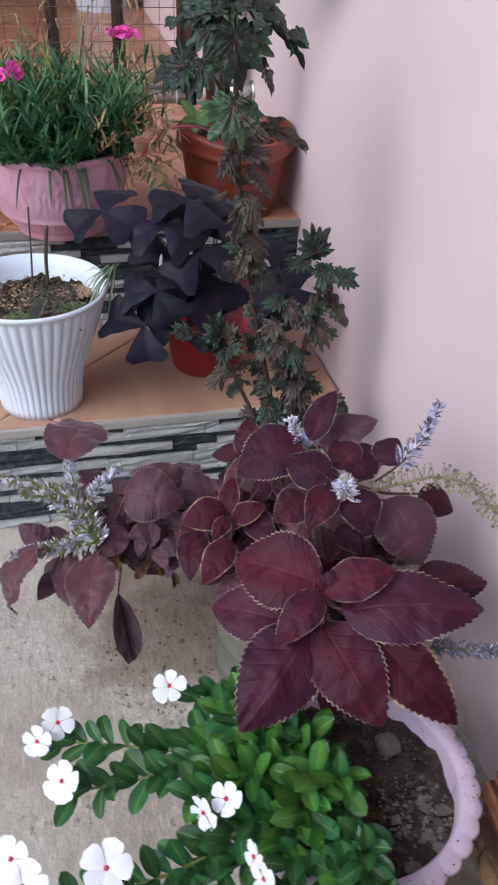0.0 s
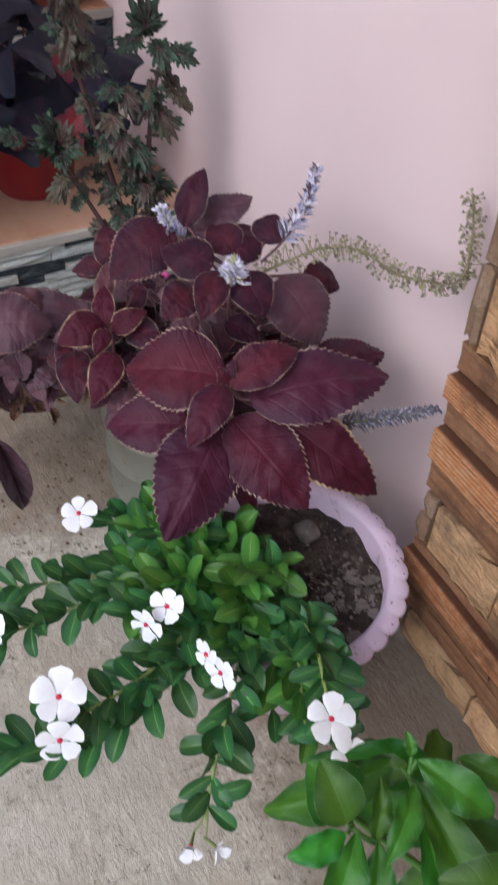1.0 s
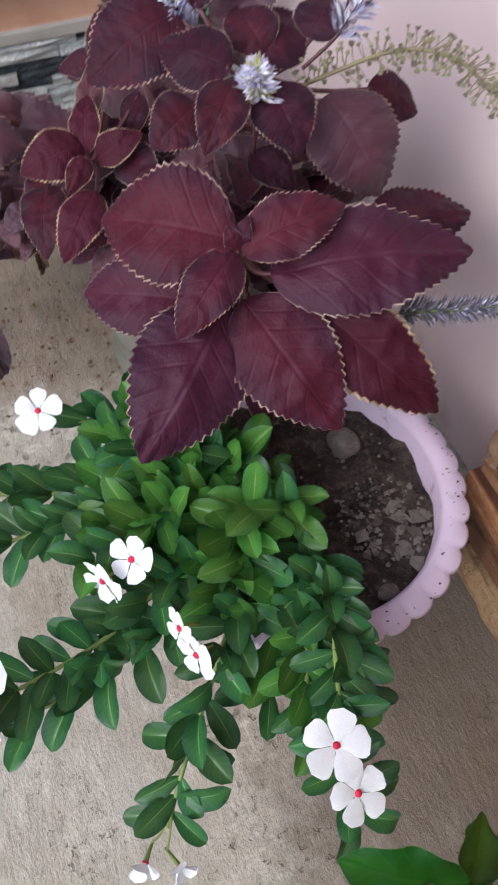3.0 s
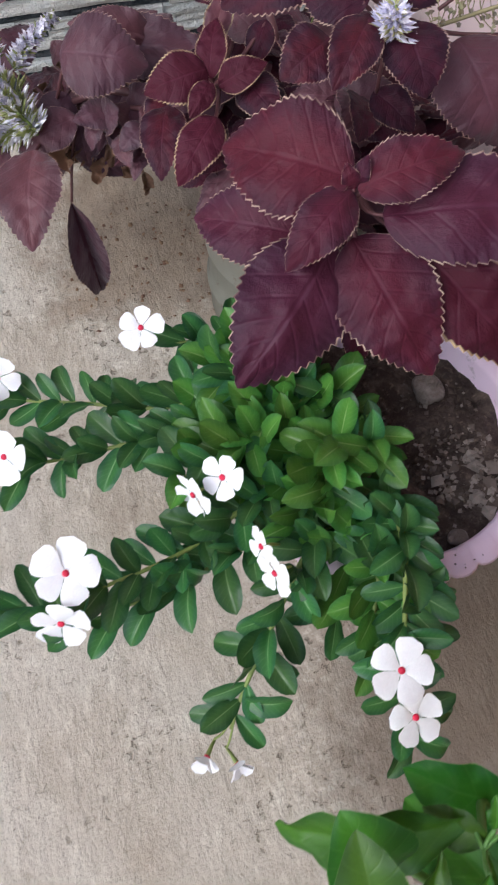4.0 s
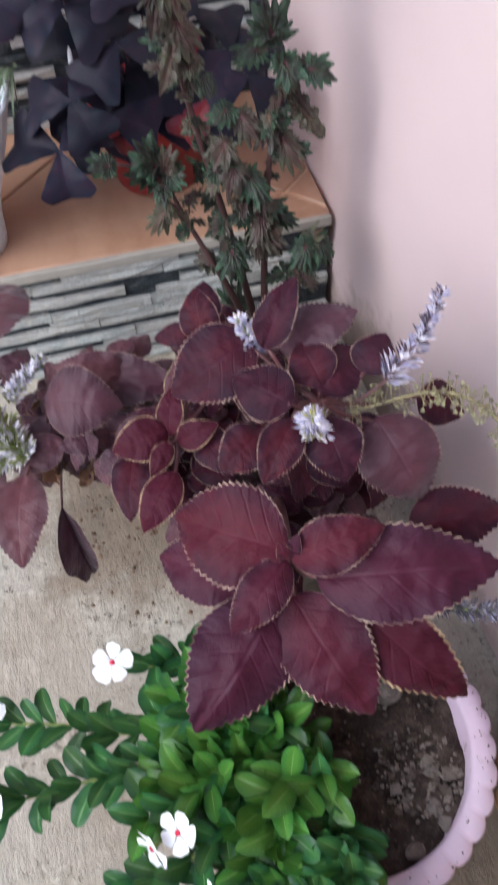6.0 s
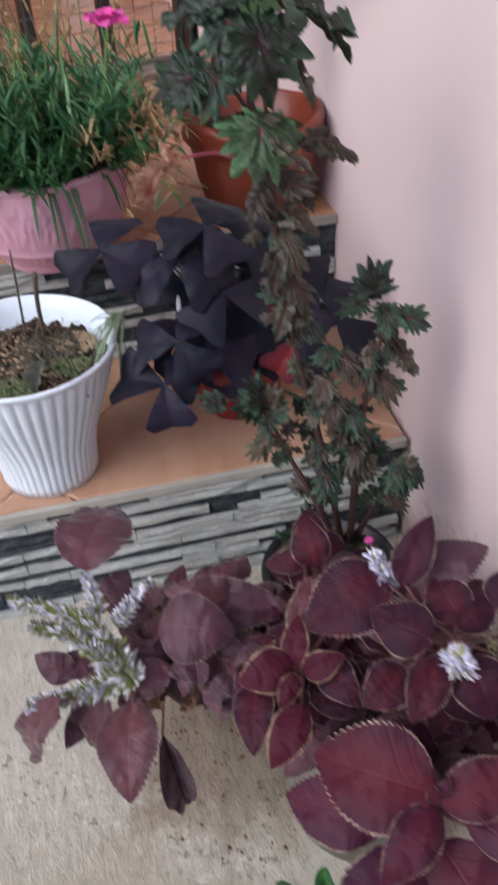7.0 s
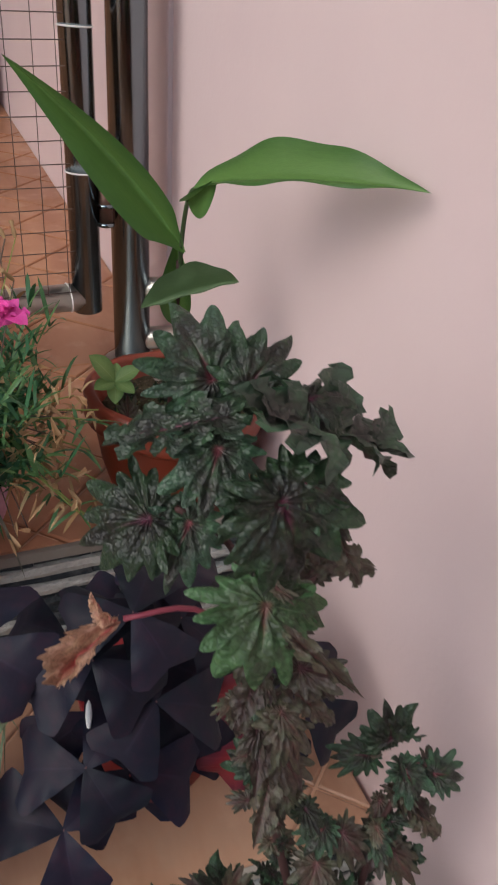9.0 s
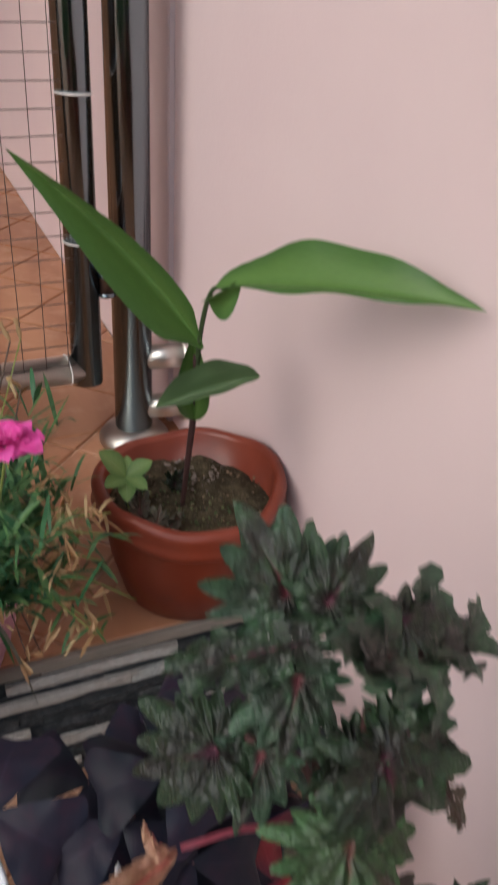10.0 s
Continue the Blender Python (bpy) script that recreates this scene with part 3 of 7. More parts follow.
def tile_piece(poly, top, thick, material):
    """A flat tile of that outline with a small worn edge."""
    c = (sum(p[0] for p in poly) / len(poly), sum(p[1] for p in poly) / len(poly))
    n = len(poly)
    inner = []
    for x, y in poly:
        d = math.hypot(x - c[0], y - c[1]) or 1
        inner.append((x - (x - c[0]) / d * 0.003, y - (y - c[1]) / d * 0.003))
    verts = [(x, y, top - thick) for x, y in poly] + [(x, y, top - 0.0015) for x, y in poly] + [(x, y, top) for x, y in inner]
    faces = [tuple(range(2 * n, 3 * n))]
    for k in range(n):
        j = (k + 1) % n
        faces += [(k, j, n + j, n + k), (n + k, n + j, 2 * n + j, 2 * n + k)]
    return mesh_of("tile", verts, faces, material, smooth=False)


def diagonal_tiles(parent, x0, x1, y0, y1, top, shift_a, shift_b, pitch, material, near=9.0):
    """Square tiles laid diagonally; those beyond near stay one joined field."""
    s = pitch / 2
    verts, faces = [], []
    for i in range(-40, 80):
        for j in range(-40, 80):
            cx = (shift_b + j * pitch - shift_a - i * pitch) / 2
            cy = (shift_b + j * pitch + shift_a + i * pitch) / 2
            if not (x0 - s < cx < x1 + s and y0 - s < cy < y1 + s):
                continue
            h = s - 0.0024
            poly = [(cx - h, cy), (cx, cy - h), (cx + h, cy), (cx, cy + h)]
            for axis, limit, low in ((0, x0, False), (0, x1, True), (1, y0, False), (1, y1, True)):
                poly = clip(poly, axis, limit, low) if poly else poly
            if len(poly) < 3:
                continue
            area = abs(sum(poly[k][0] * poly[(k + 1) % len(poly)][1] - poly[(k + 1) % len(poly)][0] * poly[k][1] for k in range(len(poly)))) / 2
            if area < 4e-5:
                continue
            if cy < near and cx > -0.6:
                part("tile", tile_piece(poly, top, 0.009, material), parent)
            else:
                n = len(verts)
                verts += [(x, y, top) for x, y in poly]
                faces.append(tuple(range(n, n + len(poly))))
    if verts:
        part("tile_field", mesh_of("tile_field", verts, faces, material, smooth=False), parent, kind="stuff")


tread = structure("floor_step", bm_mesh("floor_step", box_bm(-2.2, WALL_X - 0.002, TREAD_Y + 0.016, LANDING_Y + 0.02, 0.0, STEP - 0.0035), M_GROUT),
                  "lower porch step with orange terracotta tiles", "step")
landing = structure("floor_landing", bm_mesh("floor_landing", box_bm(-2.2, WALL_X - 0.002, LANDING_Y + 0.016, 9.0, 0.0, LANDING - 0.0035), M_GROUT),
                    "porch landing with orange tiles laid diagonally", "floor")


# ---- steel gate with wire netting ----
def ring(name, centre, axis, r, wire, material):
    a = Vector(axis).normalized()
    x = a.orthogonal().normalized()
    y = a.cross(x)
    pts = [Vector(centre) + (x * math.cos(t) + y * math.sin(t)) * r for t in [2 * math.pi * k / 20 for k in range(21)]]
    return tube(name, pts, wire, wire, material, 5, straight=True)


GATE_Y, STILE_X, BAR_Z = 1.69, 0.2985, 0.461
gate = thing("metal_gate", (STILE_X, GATE_Y, 0.44), "stainless steel tube gate with wire netting tied on", "gate")
part("stile", tube("stile", [(STILE_X, GATE_Y, 0.443), (STILE_X, GATE_Y, 1.7)], 0.0185, 0.0185, M_STEEL, 20, straight=True), gate)
part("bottom_rail", tube("bottom_rail", [(STILE_X, GATE_Y, BAR_Z), (-1.0, GATE_Y, BAR_Z)], 0.0175, 0.0175, M_STEEL_DULL, 20, straight=True), gate)
part("top_rail", tube("top_rail", [(STILE_X, GATE_Y, 1.68), (-1.0, GATE_Y, 1.68)], 0.0175, 0.0175, M_STEEL, 20, straight=True), gate)
for bx in (0.179, 0.067, -0.045, -0.157, -0.269):
    part("bar", tube("bar", [(bx, GATE_Y + 0.004, BAR_Z + 0.01), (bx, GATE_Y + 0.004, 1.67)], 0.0115, 0.0115, M_STEEL, 14, straight=True), gate)
wire_up = tube("wire", [(0, 0, 0), (0, 0, 1.2)], 0.0006, 0.0006, M_WIRE, 4, straight=True)
wire_across = tube("wire", [(0, 0, 0), (-1.2, 0, 0)], 0.0006, 0.0006, M_WIRE, 4, straight=True)
for k in range(36):
    part("wire", wire_up, gate, Matrix.Translation((0.274 - 0.026 * k, GATE_Y - 0.0135, BAR_Z - 0.004)) @ pose(0, 0, 0, 0, 0.3 * math.sin(k * 2.1), 0))
for k in range(37):
    part("wire", wire_across, gate, Matrix.Translation((STILE_X - 0.016, GATE_Y - 0.0145, 0.474 + 0.026 * k)) @ pose(0, 0, 0, 0, 0.4 * math.sin(k * 1.7), 0))
for z in (0.617, 0.772, 0.93):
    part("cable_tie", ring("cable_tie", (STILE_X, GATE_Y, z), (0.05, 0.05, 1), 0.0192, 0.0011, M_TIE), gate, label="white nylon cable tie")
for x in (0.275, 0.10):
    part("cable_tie", ring("cable_tie", (x, GATE_Y, BAR_Z), (1, 0.1, 0.06), 0.0182, 0.0011, M_TIE), gate, label="white nylon cable tie")
for z in (0.736, 0.93):
    part("cable_tie", ring("cable_tie", (0.067, GATE_Y + 0.004, z), (0, 0.05, 1), 0.0122, 0.0011, M_TIE), gate, label="white nylon cable tie")
hinge = part("hinge", tube("hinge", [(0.324, 1.683, 0.552), (0.324, 1.683, 0.604)], 0.0085, 0.0085, M_RUST, 12, straight=True), gate, label="dark barrel hinge")
for z in (0.553, 0.576, 0.599):
    part("knuckle", tube("knuckle", [(0.324, 1.683, z), (0.324, 1.683, z + 0.004)], 0.0108, 0.0108, M_STEEL, 12, straight=True), hinge)
part("hinge_plate", bm_mesh("hinge_plate", box_bm(0.312, 0.338, 1.689, 1.693, 0.557, 0.6, 0.001), M_RUST), hinge)

POST = (0.358, 1.700)
post = thing("gate_post", (POST[0], POST[1], LANDING), "polished stainless steel gate post beside the wall", "post")
part("tube", tube("tube", [(POST[0], POST[1], LANDING), (POST[0], POST[1], 1.9)], 0.0238, 0.0238, M_STEEL, 28, straight=True), post)
part("base_cap", lathe("base_cap", [(0.0, 0.0), (0.045, 0.0), (0.045, 0.006), (0.04, 0.014), (0.03, 0.02), (0.0245, 0.022), (0.0, 0.022)], M_STEEL_DULL, 32), post,
     Matrix.Translation((POST[0], POST[1], LANDING)))
for z in (0.461, 0.391):
    part("wall_bracket", tube("wall_bracket", [(POST[0] + 0.01, POST[1] - 0.004, z), (0.424, POST[1] - 0.012, z)], 0.0155, 0.0155, M_STEEL_DULL, 18, straight=True), post)
    part("wall_flange", tube("wall_flange", [(0.4165, POST[1] - 0.012, z), (0.4225, POST[1] - 0.012, z)], 0.021, 0.021, M_STEEL_DULL, 20, straight=True), post)


def hexed(a, r, z, i):
    k = math.pi / 6
    return r * math.cos(k / 2) / math.cos((a % k) - k / 2), z


bin_thing = thing("planter", (0.27, 3.39, LANDING), "tall bluish white faceted planter on the tiles", "planter")
part("body", lathe("body", [(0.0, 0.0), (0.085, 0.0), (0.135, 0.42), (0.13, 0.42), (0.08, 0.03), (0.0, 0.03)], M_BINWHITE, 64, hexed, smooth=False), bin_thing,
     Matrix.Translation((0.27, 3.39, LANDING)))
part("rim", lathe("rim", [(0.129, 0.418), (0.141, 0.418), (0.142, 0.432), (0.129, 0.432), (0.129, 0.418)], M_BINWHITE, 64, hexed, smooth=False), bin_thing, Matrix.Translation((0.27, 3.39, LANDING)))


# ---- pots ----
def soil_disc(name, r, z, material, rough=0.006, seed=1, rings=9, n=40):
    verts, faces = [(0, 0, z + rough * 0.5)], []
    for i in range(1, rings + 1):
        for k in range(n):
            a = 2 * math.pi * k / n
            q = r * i / rings
            x, y = q * math.cos(a), q * math.sin(a)
            verts.append((x, y, z + rough * 1.6 * noise.noise(Vector((x * 45, y * 45, seed))) + rough * noise.noise(Vector((x * 130, y * 130, seed + 4)))))
    for k in range(n):
        faces.append((0, 1 + k, 1 + (k + 1) % n))
        for i in range(rings - 1):
            a, b = 1 + i * n + k, 1 + i * n + (k + 1) % n
            faces.append((a, a + n, b + n, b))
    return mesh_of(name, verts, faces, material)


def crumbs(name, r, z, count, size, material, seed=3, at=(0, 0), flat=0.6):
    """Many small lumps lying in a round patch."""
    rnd = random.Random(seed)
    verts, faces = [], []
    for _ in range(count):
        q, a = r * math.sqrt(rnd.random()), rnd.uniform(0, 6.283)
        s = size * rnd.uniform(0.4, 1.5)
        base = len(verts)
        c = Vector((at[0] + q * math.cos(a), at[1] + q * math.sin(a), z + s * 0.2))
        m = Euler((rnd.uniform(-0.5, 0.5), rnd.uniform(-0.5, 0.5), rnd.uniform(0, 6))).to_matrix()
        for d in ((1, 0, 0), (-1, 0, 0), (0, 1, 0), (0, -1, 0), (0, 0, 1), (0, 0, -1)):
            v = Vector(d) * s * rnd.uniform(0.6, 1.2)
            v.z *= flat
            verts.append(c + m @ v)
        for f in ((0, 2, 4), (2, 1, 4), (1, 3, 4), (3, 0, 4), (2, 0, 5), (1, 2, 5), (3, 1, 5), (0, 3, 5)):
            faces.append(tuple(base + i for i in f))
    return mesh_of(name, verts, faces, material, smooth=False)


LAV = (0.2553, 0.4845, 0.0)


def scallop(a, r, z, i):
    lobes = abs(math.sin(a * 17)) ** 0.6
    if i in (4, 5, 6):
        return r + 0.0036 * (lobes - 0.6), z
    if i in (3, 7):
        return r + 0.0012 * (lobes - 0.4), z
    return r, z


pot = thing("flower_pot", LAV, "lavender plastic pot with a scalloped rim, full of soil", "pot")
part("pot_body", lathe("pot_body", [(0.0, 0.004), (0.064, 0.0), (0.068, 0.004), (0.098, 0.137), (0.112, 0.1415), (0.116, 0.1445), (0.1145, 0.1475), (0.099, 0.1495), (0.0965, 0.146), (0.094, 0.10),
                                    (0.0, 0.10)], M_LAV, 272, scallop), pot, Matrix.Translation(LAV))
part("soil", soil_disc("soil", 0.0955, 0.127, M_SOIL, 0.007, 2, 12, 56), pot, Matrix.Translation(LAV), "dark crumbly soil")
part("soil_crumb", crumbs("soil_crumb", 0.09, 0.128, 620, 0.0028, M_SOIL, 5), pot, Matrix.Translation(LAV), kind="stuff")


q = random.Random(15)
v, f = [], []
for _ in range(80):
    a, rr = q.uniform(-1.6, 1.7), q.uniform(0.100, 0.1135)
    c, sz, n = Vector((rr * math.cos(a), rr * math.sin(a), 0.1497 - (rr - 0.099) * 0.125)), q.uniform(0.0003, 0.0010), len(v)
    v += [c + Vector((sz * math.cos(t), sz * math.sin(t) * q.uniform(0.5, 1.2), 0)) for t in (0, 1.26, 2.5, 3.77, 5.0)] + [c + Vector((0, 0, sz * 0.8))]
    f += [(n + i, n + (i + 1) % 5, n + 5) for i in range(5)]
part("dirt_speck", mesh_of("dirt_speck", v, f, M_SOIL, smooth=False), pot, Matrix.Translation(LAV), kind="stuff")


def pebble_mesh(name, size, material, seed):
    bm = bmesh.new()
    bmesh.ops.create_icosphere(bm, subdivisions=3, radius=1.0)
    for v in bm.verts:
        k = 1 + 0.22 * noise.noise(v.co * 1.3 + Vector((seed, 0, 0)))
        v.co = Vector((v.co.x * size[0] * k, v.co.y * size[1] * k, v.co.z * size[2] * k))
    return bm_mesh(name, bm, material, True)


tagged(new("pebble", pebble_mesh("pebble", (0.0125, 0.0125, 0.009), M_PEBBLE, 3)), "flat round grey pebble lying on the soil", "pebble").location = (0.306, 0.522, 0.131)
for k, (x, y, s) in enumerate(((0.286, 0.402, 0.0085), (0.318, 0.452, 0.0065), (0.312, 0.43, 0.0055))):
    ob = new("stone_chip", pebble_mesh("stone_chip", (s, s * 0.75, s * 0.45), M_PEBBLE, 5 + k))
    ob.matrix_basis = pose(x, y, 0.1295, 10 * k, 15, 50 * k)
    tagged(ob, "small grey stone chip on the potting soil", "stone", "stone chips in the pot")
part("grit", crumbs("grit", 0.034, 0.1295, 150, 0.0026, M_GRIT, 6, (0.052, -0.03)), pot, Matrix.Translation(LAV), kind="stuff")
part("grit", crumbs("grit", 0.088, 0.1285, 150, 0.0019, M_GRIT, 8), pot, Matrix.Translation(LAV), kind="stuff")
part("grit", crumbs("grit", 0.03, 0.1295, 36, 0.005, M_GRIT, 9, (0.055, -0.045), 0.35), pot, Matrix.Translation(LAV), kind="stuff")

WHITE = (-0.003, 1.143, STEP)


def fluted(a, r, z, i):
    if 1 <= i <= 8:
        w = abs(math.sin(a * 22)) ** 0.7
        return r + 0.0032 * (w - 0.5) * min(1.0, 0.35 + z * 6), z
    return r, z


white_pot = thing("flower_pot", WHITE, "white fluted plastic pot of dry mossy soil on the step", "pot")
part("pot_body", lathe("pot_body", [(0.0, 0.003), (0.057, 0.0), (0.058, 0.012), (0.059, 0.03), (0.063, 0.055), (0.071, 0.08), (0.082, 0.11), (0.092, 0.14), (0.099, 0.166), (0.1015, 0.1715), (0.1045, 0.1735),
                                    (0.1052, 0.1775), (0.1035, 0.180), (0.1012, 0.179), (0.0962, 0.160), (0.088, 0.13), (0.0, 0.125)], M_WHITEPOT, 264, fluted), white_pot, Matrix.Translation(WHITE))
part("soil", soil_disc("soil", 0.0935, 0.148, M_SOIL_DRY, 0.011, 7, 24, 90), white_pot, Matrix.Translation(WHITE), "dry mossy potting soil")
part("moss", crumbs("moss", 0.085, 0.1495, 1500, 0.0024, M_MOSS, 9), white_pot, Matrix.Translation(WHITE), kind="stuff")
part("moss", crumbs("moss", 0.022, 0.154, 260, 0.0034, M_MOSS_GREEN, 10, (-0.012, -0.05)), white_pot, Matrix.Translation(WHITE), kind="stuff")
part("moss", crumbs("moss", 0.02, 0.1535, 200, 0.003, M_MOSS_GREEN, 15, (0.05, -0.022)), white_pot, Matrix.Translation(WHITE), kind="stuff")
part("moss", crumbs("moss", 0.034, 0.1535, 300, 0.0042, M_MOSS_DARK, 19, (0.028, 0.02)), white_pot, Matrix.Translation(WHITE), kind="stuff")
part("moss", crumbs("moss", 0.05, 0.152, 260, 0.0044, M_MOSS_DARK, 20, (-0.03, -0.01)), white_pot, Matrix.Translation(WHITE), kind="stuff")
part("husk", crumbs("husk", 0.024, 0.154, 420, 0.0022, M_STRAW_PALE, 22, (0.058, 0.022), 0.4), white_pot, Matrix.Translation(WHITE), kind="stuff")
part("husk", crumbs("husk", 0.04, 0.155, 170, 0.0024, M_STRAW_PALE, 23, (-0.022, 0.018), 0.4), white_pot, Matrix.Translation(WHITE), kind="stuff")
for n_, pts in (("twig", [(0.0, 1.182, 0.315), (0.004, 1.179, 0.38), (0.007, 1.176, 0.444)]), ("twig", [(0.021, 1.192, 0.315), (0.023, 1.168, 0.38), (0.028, 1.148, 0.428)])):
    tagged(new("twig", tube("twig", pts, 0.0024 if pts[0][0] > 0.01 else 0.0016, 0.0028 if pts[0][0] > 0.01 else 0.0012, M_TWIG, 7)), "bare dead twig stuck in the dry soil", "twig", "twigs in the white pot")

BOWL = (0.05, 1.366, LANDING)


BOWL_SIDE = [(0.0892 + 0.0163 * math.sin(k / 16 * math.pi / 2) ** 0.9, 0.040 + 0.079 * k / 16) for k in range(17)]
BOWL_LINE = [(0.0, 0.002), (0.062, 0.0), (0.066, 0.003), (0.067, 0.009), (0.069, 0.012), (0.0755, 0.019), (0.0815, 0.027), (0.084, 0.0315), (0.0885, 0.0335), (0.0892, 0.038)] + BOWL_SIDE + [
    (0.109, 0.122), (0.109, 0.129), (0.101, 0.129), (0.099, 0.10), (0.0, 0.095)]


def roped(a, r, z, i):
    """A rope-like band above the foot and a leafy relief on the side."""
    if 5 <= i <= 7:
        return r + 0.0022 * abs(math.sin(a * 26 + z * 190)) - 0.001, z
    if 12 <= i <= 24:
        k = abs(noise.noise(Vector((math.cos(a) * 11, math.sin(a) * 11, z * 120)))) * 2 - 0.3
        return r + 0.0021 * max(0.0, min(1.0, k * 2)) * min(1.0, (i - 11) / 3, (25 - i) / 3), z
    return r, z


bowl = thing("flower_pot", BOWL, "dusty pink plastic bowl planter on the edge of the landing", "pot")
part("pot_body", lathe("pot_body", BOWL_LINE, M_PINKPOT, 300, roped), bowl, Matrix.Translation(BOWL))
part("soil", soil_disc("soil", 0.0985, 0.115, M_SOIL, 0.006, 4), bowl, Matrix.Translation(BOWL))

TERRA = (0.331, 1.414, LANDING)
terra = thing("flower_pot", TERRA, "round terracotta-coloured pot with a thick lip, beside the pink wall", "pot")
part("pot_body", lathe("pot_body", [(0.0, 0.002), (0.062, 0.0), (0.066, 0.004), (0.078, 0.05), (0.084, 0.090), (0.0855, 0.100), (0.0935, 0.1005), (0.0955, 0.103), (0.0940, 0.108), (0.0925, 0.114), (0.0945, 0.121), (0.0925, 0.128), (0.086, 0.130),
                                    (0.0815, 0.125), (0.080, 0.09), (0.0, 0.08)], M_TERRA, 96, lambda a, r, z, i: (r * (1 + 0.008 * math.sin(3 * a) + (0.008 * math.sin(5 * a + 2) if 5 < i < 14 else 0)), z + (0.0035 * math.sin(2 * a + 1) + 0.0015 * math.sin(7 * a) if i > 5 else 0))),
     terra, Matrix.Translation(TERRA))
part("soil", soil_disc("soil", 0.0805, 0.098, M_SOIL_OLIVE, 0.006, 11), terra, Matrix.Translation(TERRA))
part("soil_crumb", crumbs("soil_crumb", 0.078, 0.099, 300, 0.0018, M_SOIL_OLIVE, 12), terra, Matrix.Translation(TERRA), kind="stuff")
part("moss", crumbs("moss", 0.078, 0.099, 240, 0.0016, M_MOSS, 15), terra, Matrix.Translation(TERRA), kind="stuff")
part("moss", crumbs("moss", 0.05, 0.099, 150, 0.0016, M_MOSS_GREEN, 16, (-0.018, -0.02)), terra, Matrix.Translation(TERRA), kind="stuff")
part("grit", crumbs("grit", 0.034, 0.1, 60, 0.0024, M_GRIT, 14, (0.02, 0.042)), terra, Matrix.Translation(TERRA), kind="stuff")

OXPOT = (0.25, 1.213, STEP)
ox_pot = thing("flower_pot", OXPOT, "small dark red plastic pot on the tiled step", "pot")
part("pot_body", lathe("pot_body", [(0.0, 0.002), (0.050, 0.0), (0.053, 0.004), (0.066, 0.095), (0.071, 0.097), (0.071, 0.108), (0.067, 0.109), (0.063, 0.09), (0.0, 0.085)], M_REDPOT, 72), ox_pot,
     Matrix.Translation(OXPOT))
part("soil", soil_disc("soil", 0.064, 0.098, M_SOIL, 0.004, 13), ox_pot, Matrix.Translation(OXPOT))

SHPOT = (0.292, 0.948, 0.0)
sh_pot = thing("flower_pot", SHPOT, "black plastic pot with a rolled rim on the concrete", "pot")
part("pot_body", lathe("pot_body", [(0.0, 0.002), (0.056, 0.0), (0.059, 0.004), (0.070, 0.098), (0.077, 0.100), (0.080, 0.106), (0.077, 0.113), (0.070, 0.112), (0.067, 0.09), (0.0, 0.08)], M_BLACKPOT, 72,
                                    lambda a, r, z, i: (r * (1 + 0.012 * math.sin(2 * a + 0.5)), z)), sh_pot, Matrix.Translation(SHPOT))
part("soil", soil_disc("soil", 0.068, 0.102, M_SOIL, 0.006, 17), sh_pot, Matrix.Translation(SHPOT))
part("moss", crumbs("moss", 0.064, 0.103, 420, 0.003, M_GRIT, 18), sh_pot, Matrix.Translation(SHPOT), kind="stuff")

def straw(parent, at, r, z, count, seed):
    """Short dry needles lying on the soil."""
    q = random.Random(seed)
    v, f = [], []
    for _ in range(count):
        a, rr = q.uniform(0, 6.283), r * math.sqrt(q.random())
        c, w, l = Vector((rr * math.cos(a), rr * math.sin(a), z + q.uniform(0, 0.01))), q.uniform(0, 3.14), q.uniform(0.004, 0.012)
        d, sd, n = Vector((math.cos(w), math.sin(w), q.uniform(-0.3, 0.3))) * l, Vector((-math.sin(w), math.cos(w), 0)) * 0.0007, len(v)
        v += [c - d, c - d + sd, c + d + sd, c + d]
        f.append((n, n + 1, n + 2, n + 3))
    part("straw", mesh_of("straw", v, f, M_STRAW, smooth=False), parent, Matrix.Translation(at), kind="stuff")


straw(sh_pot, SHPOT, 0.064, 0.105, 420, 77)
straw(white_pot, WHITE, 0.082, 0.153, 260, 78)

COPOT = (0.262, 0.735, 0.0)
co_pot = thing("bucket", COPOT, "dirty grey-green plastic bucket used as a planter", "bucket")
part("pot_body", lathe("pot_body", [(0.0, 0.002), (0.076, 0.0), (0.079, 0.004), (0.080, 0.034), (0.0825, 0.038), (0.0825, 0.042), (0.080, 0.046), (0.0805, 0.082), (0.083, 0.086), (0.083, 0.090), (0.0805, 0.094),
                                    (0.081, 0.130), (0.0835, 0.134), (0.0835, 0.138), (0.081, 0.142), (0.082, 0.170), (0.085, 0.172), (0.085, 0.179), (0.080, 0.180), (0.078, 0.15), (0.0, 0.145)],
                                    M_BUCKET, 72), co_pot, Matrix.Translation(COPOT))
part("soil", soil_disc("soil", 0.079, 0.165, M_SOIL, 0.006, 21), co_pot, Matrix.Translation(COPOT))
spill = thing("leaf_litter", (0.13, 0.82, 0.0), "brown crumbs of dead leaves and soil on the concrete", "litter", kind="stuff")
part("crumb", crumbs("crumb", 0.1, 0.0003, 170, 0.0022, M_LITTER, 71, (0.0, 0.0), 0.4), spill, Matrix.Translation((0.135, 0.79, 0.0)), kind="stuff")

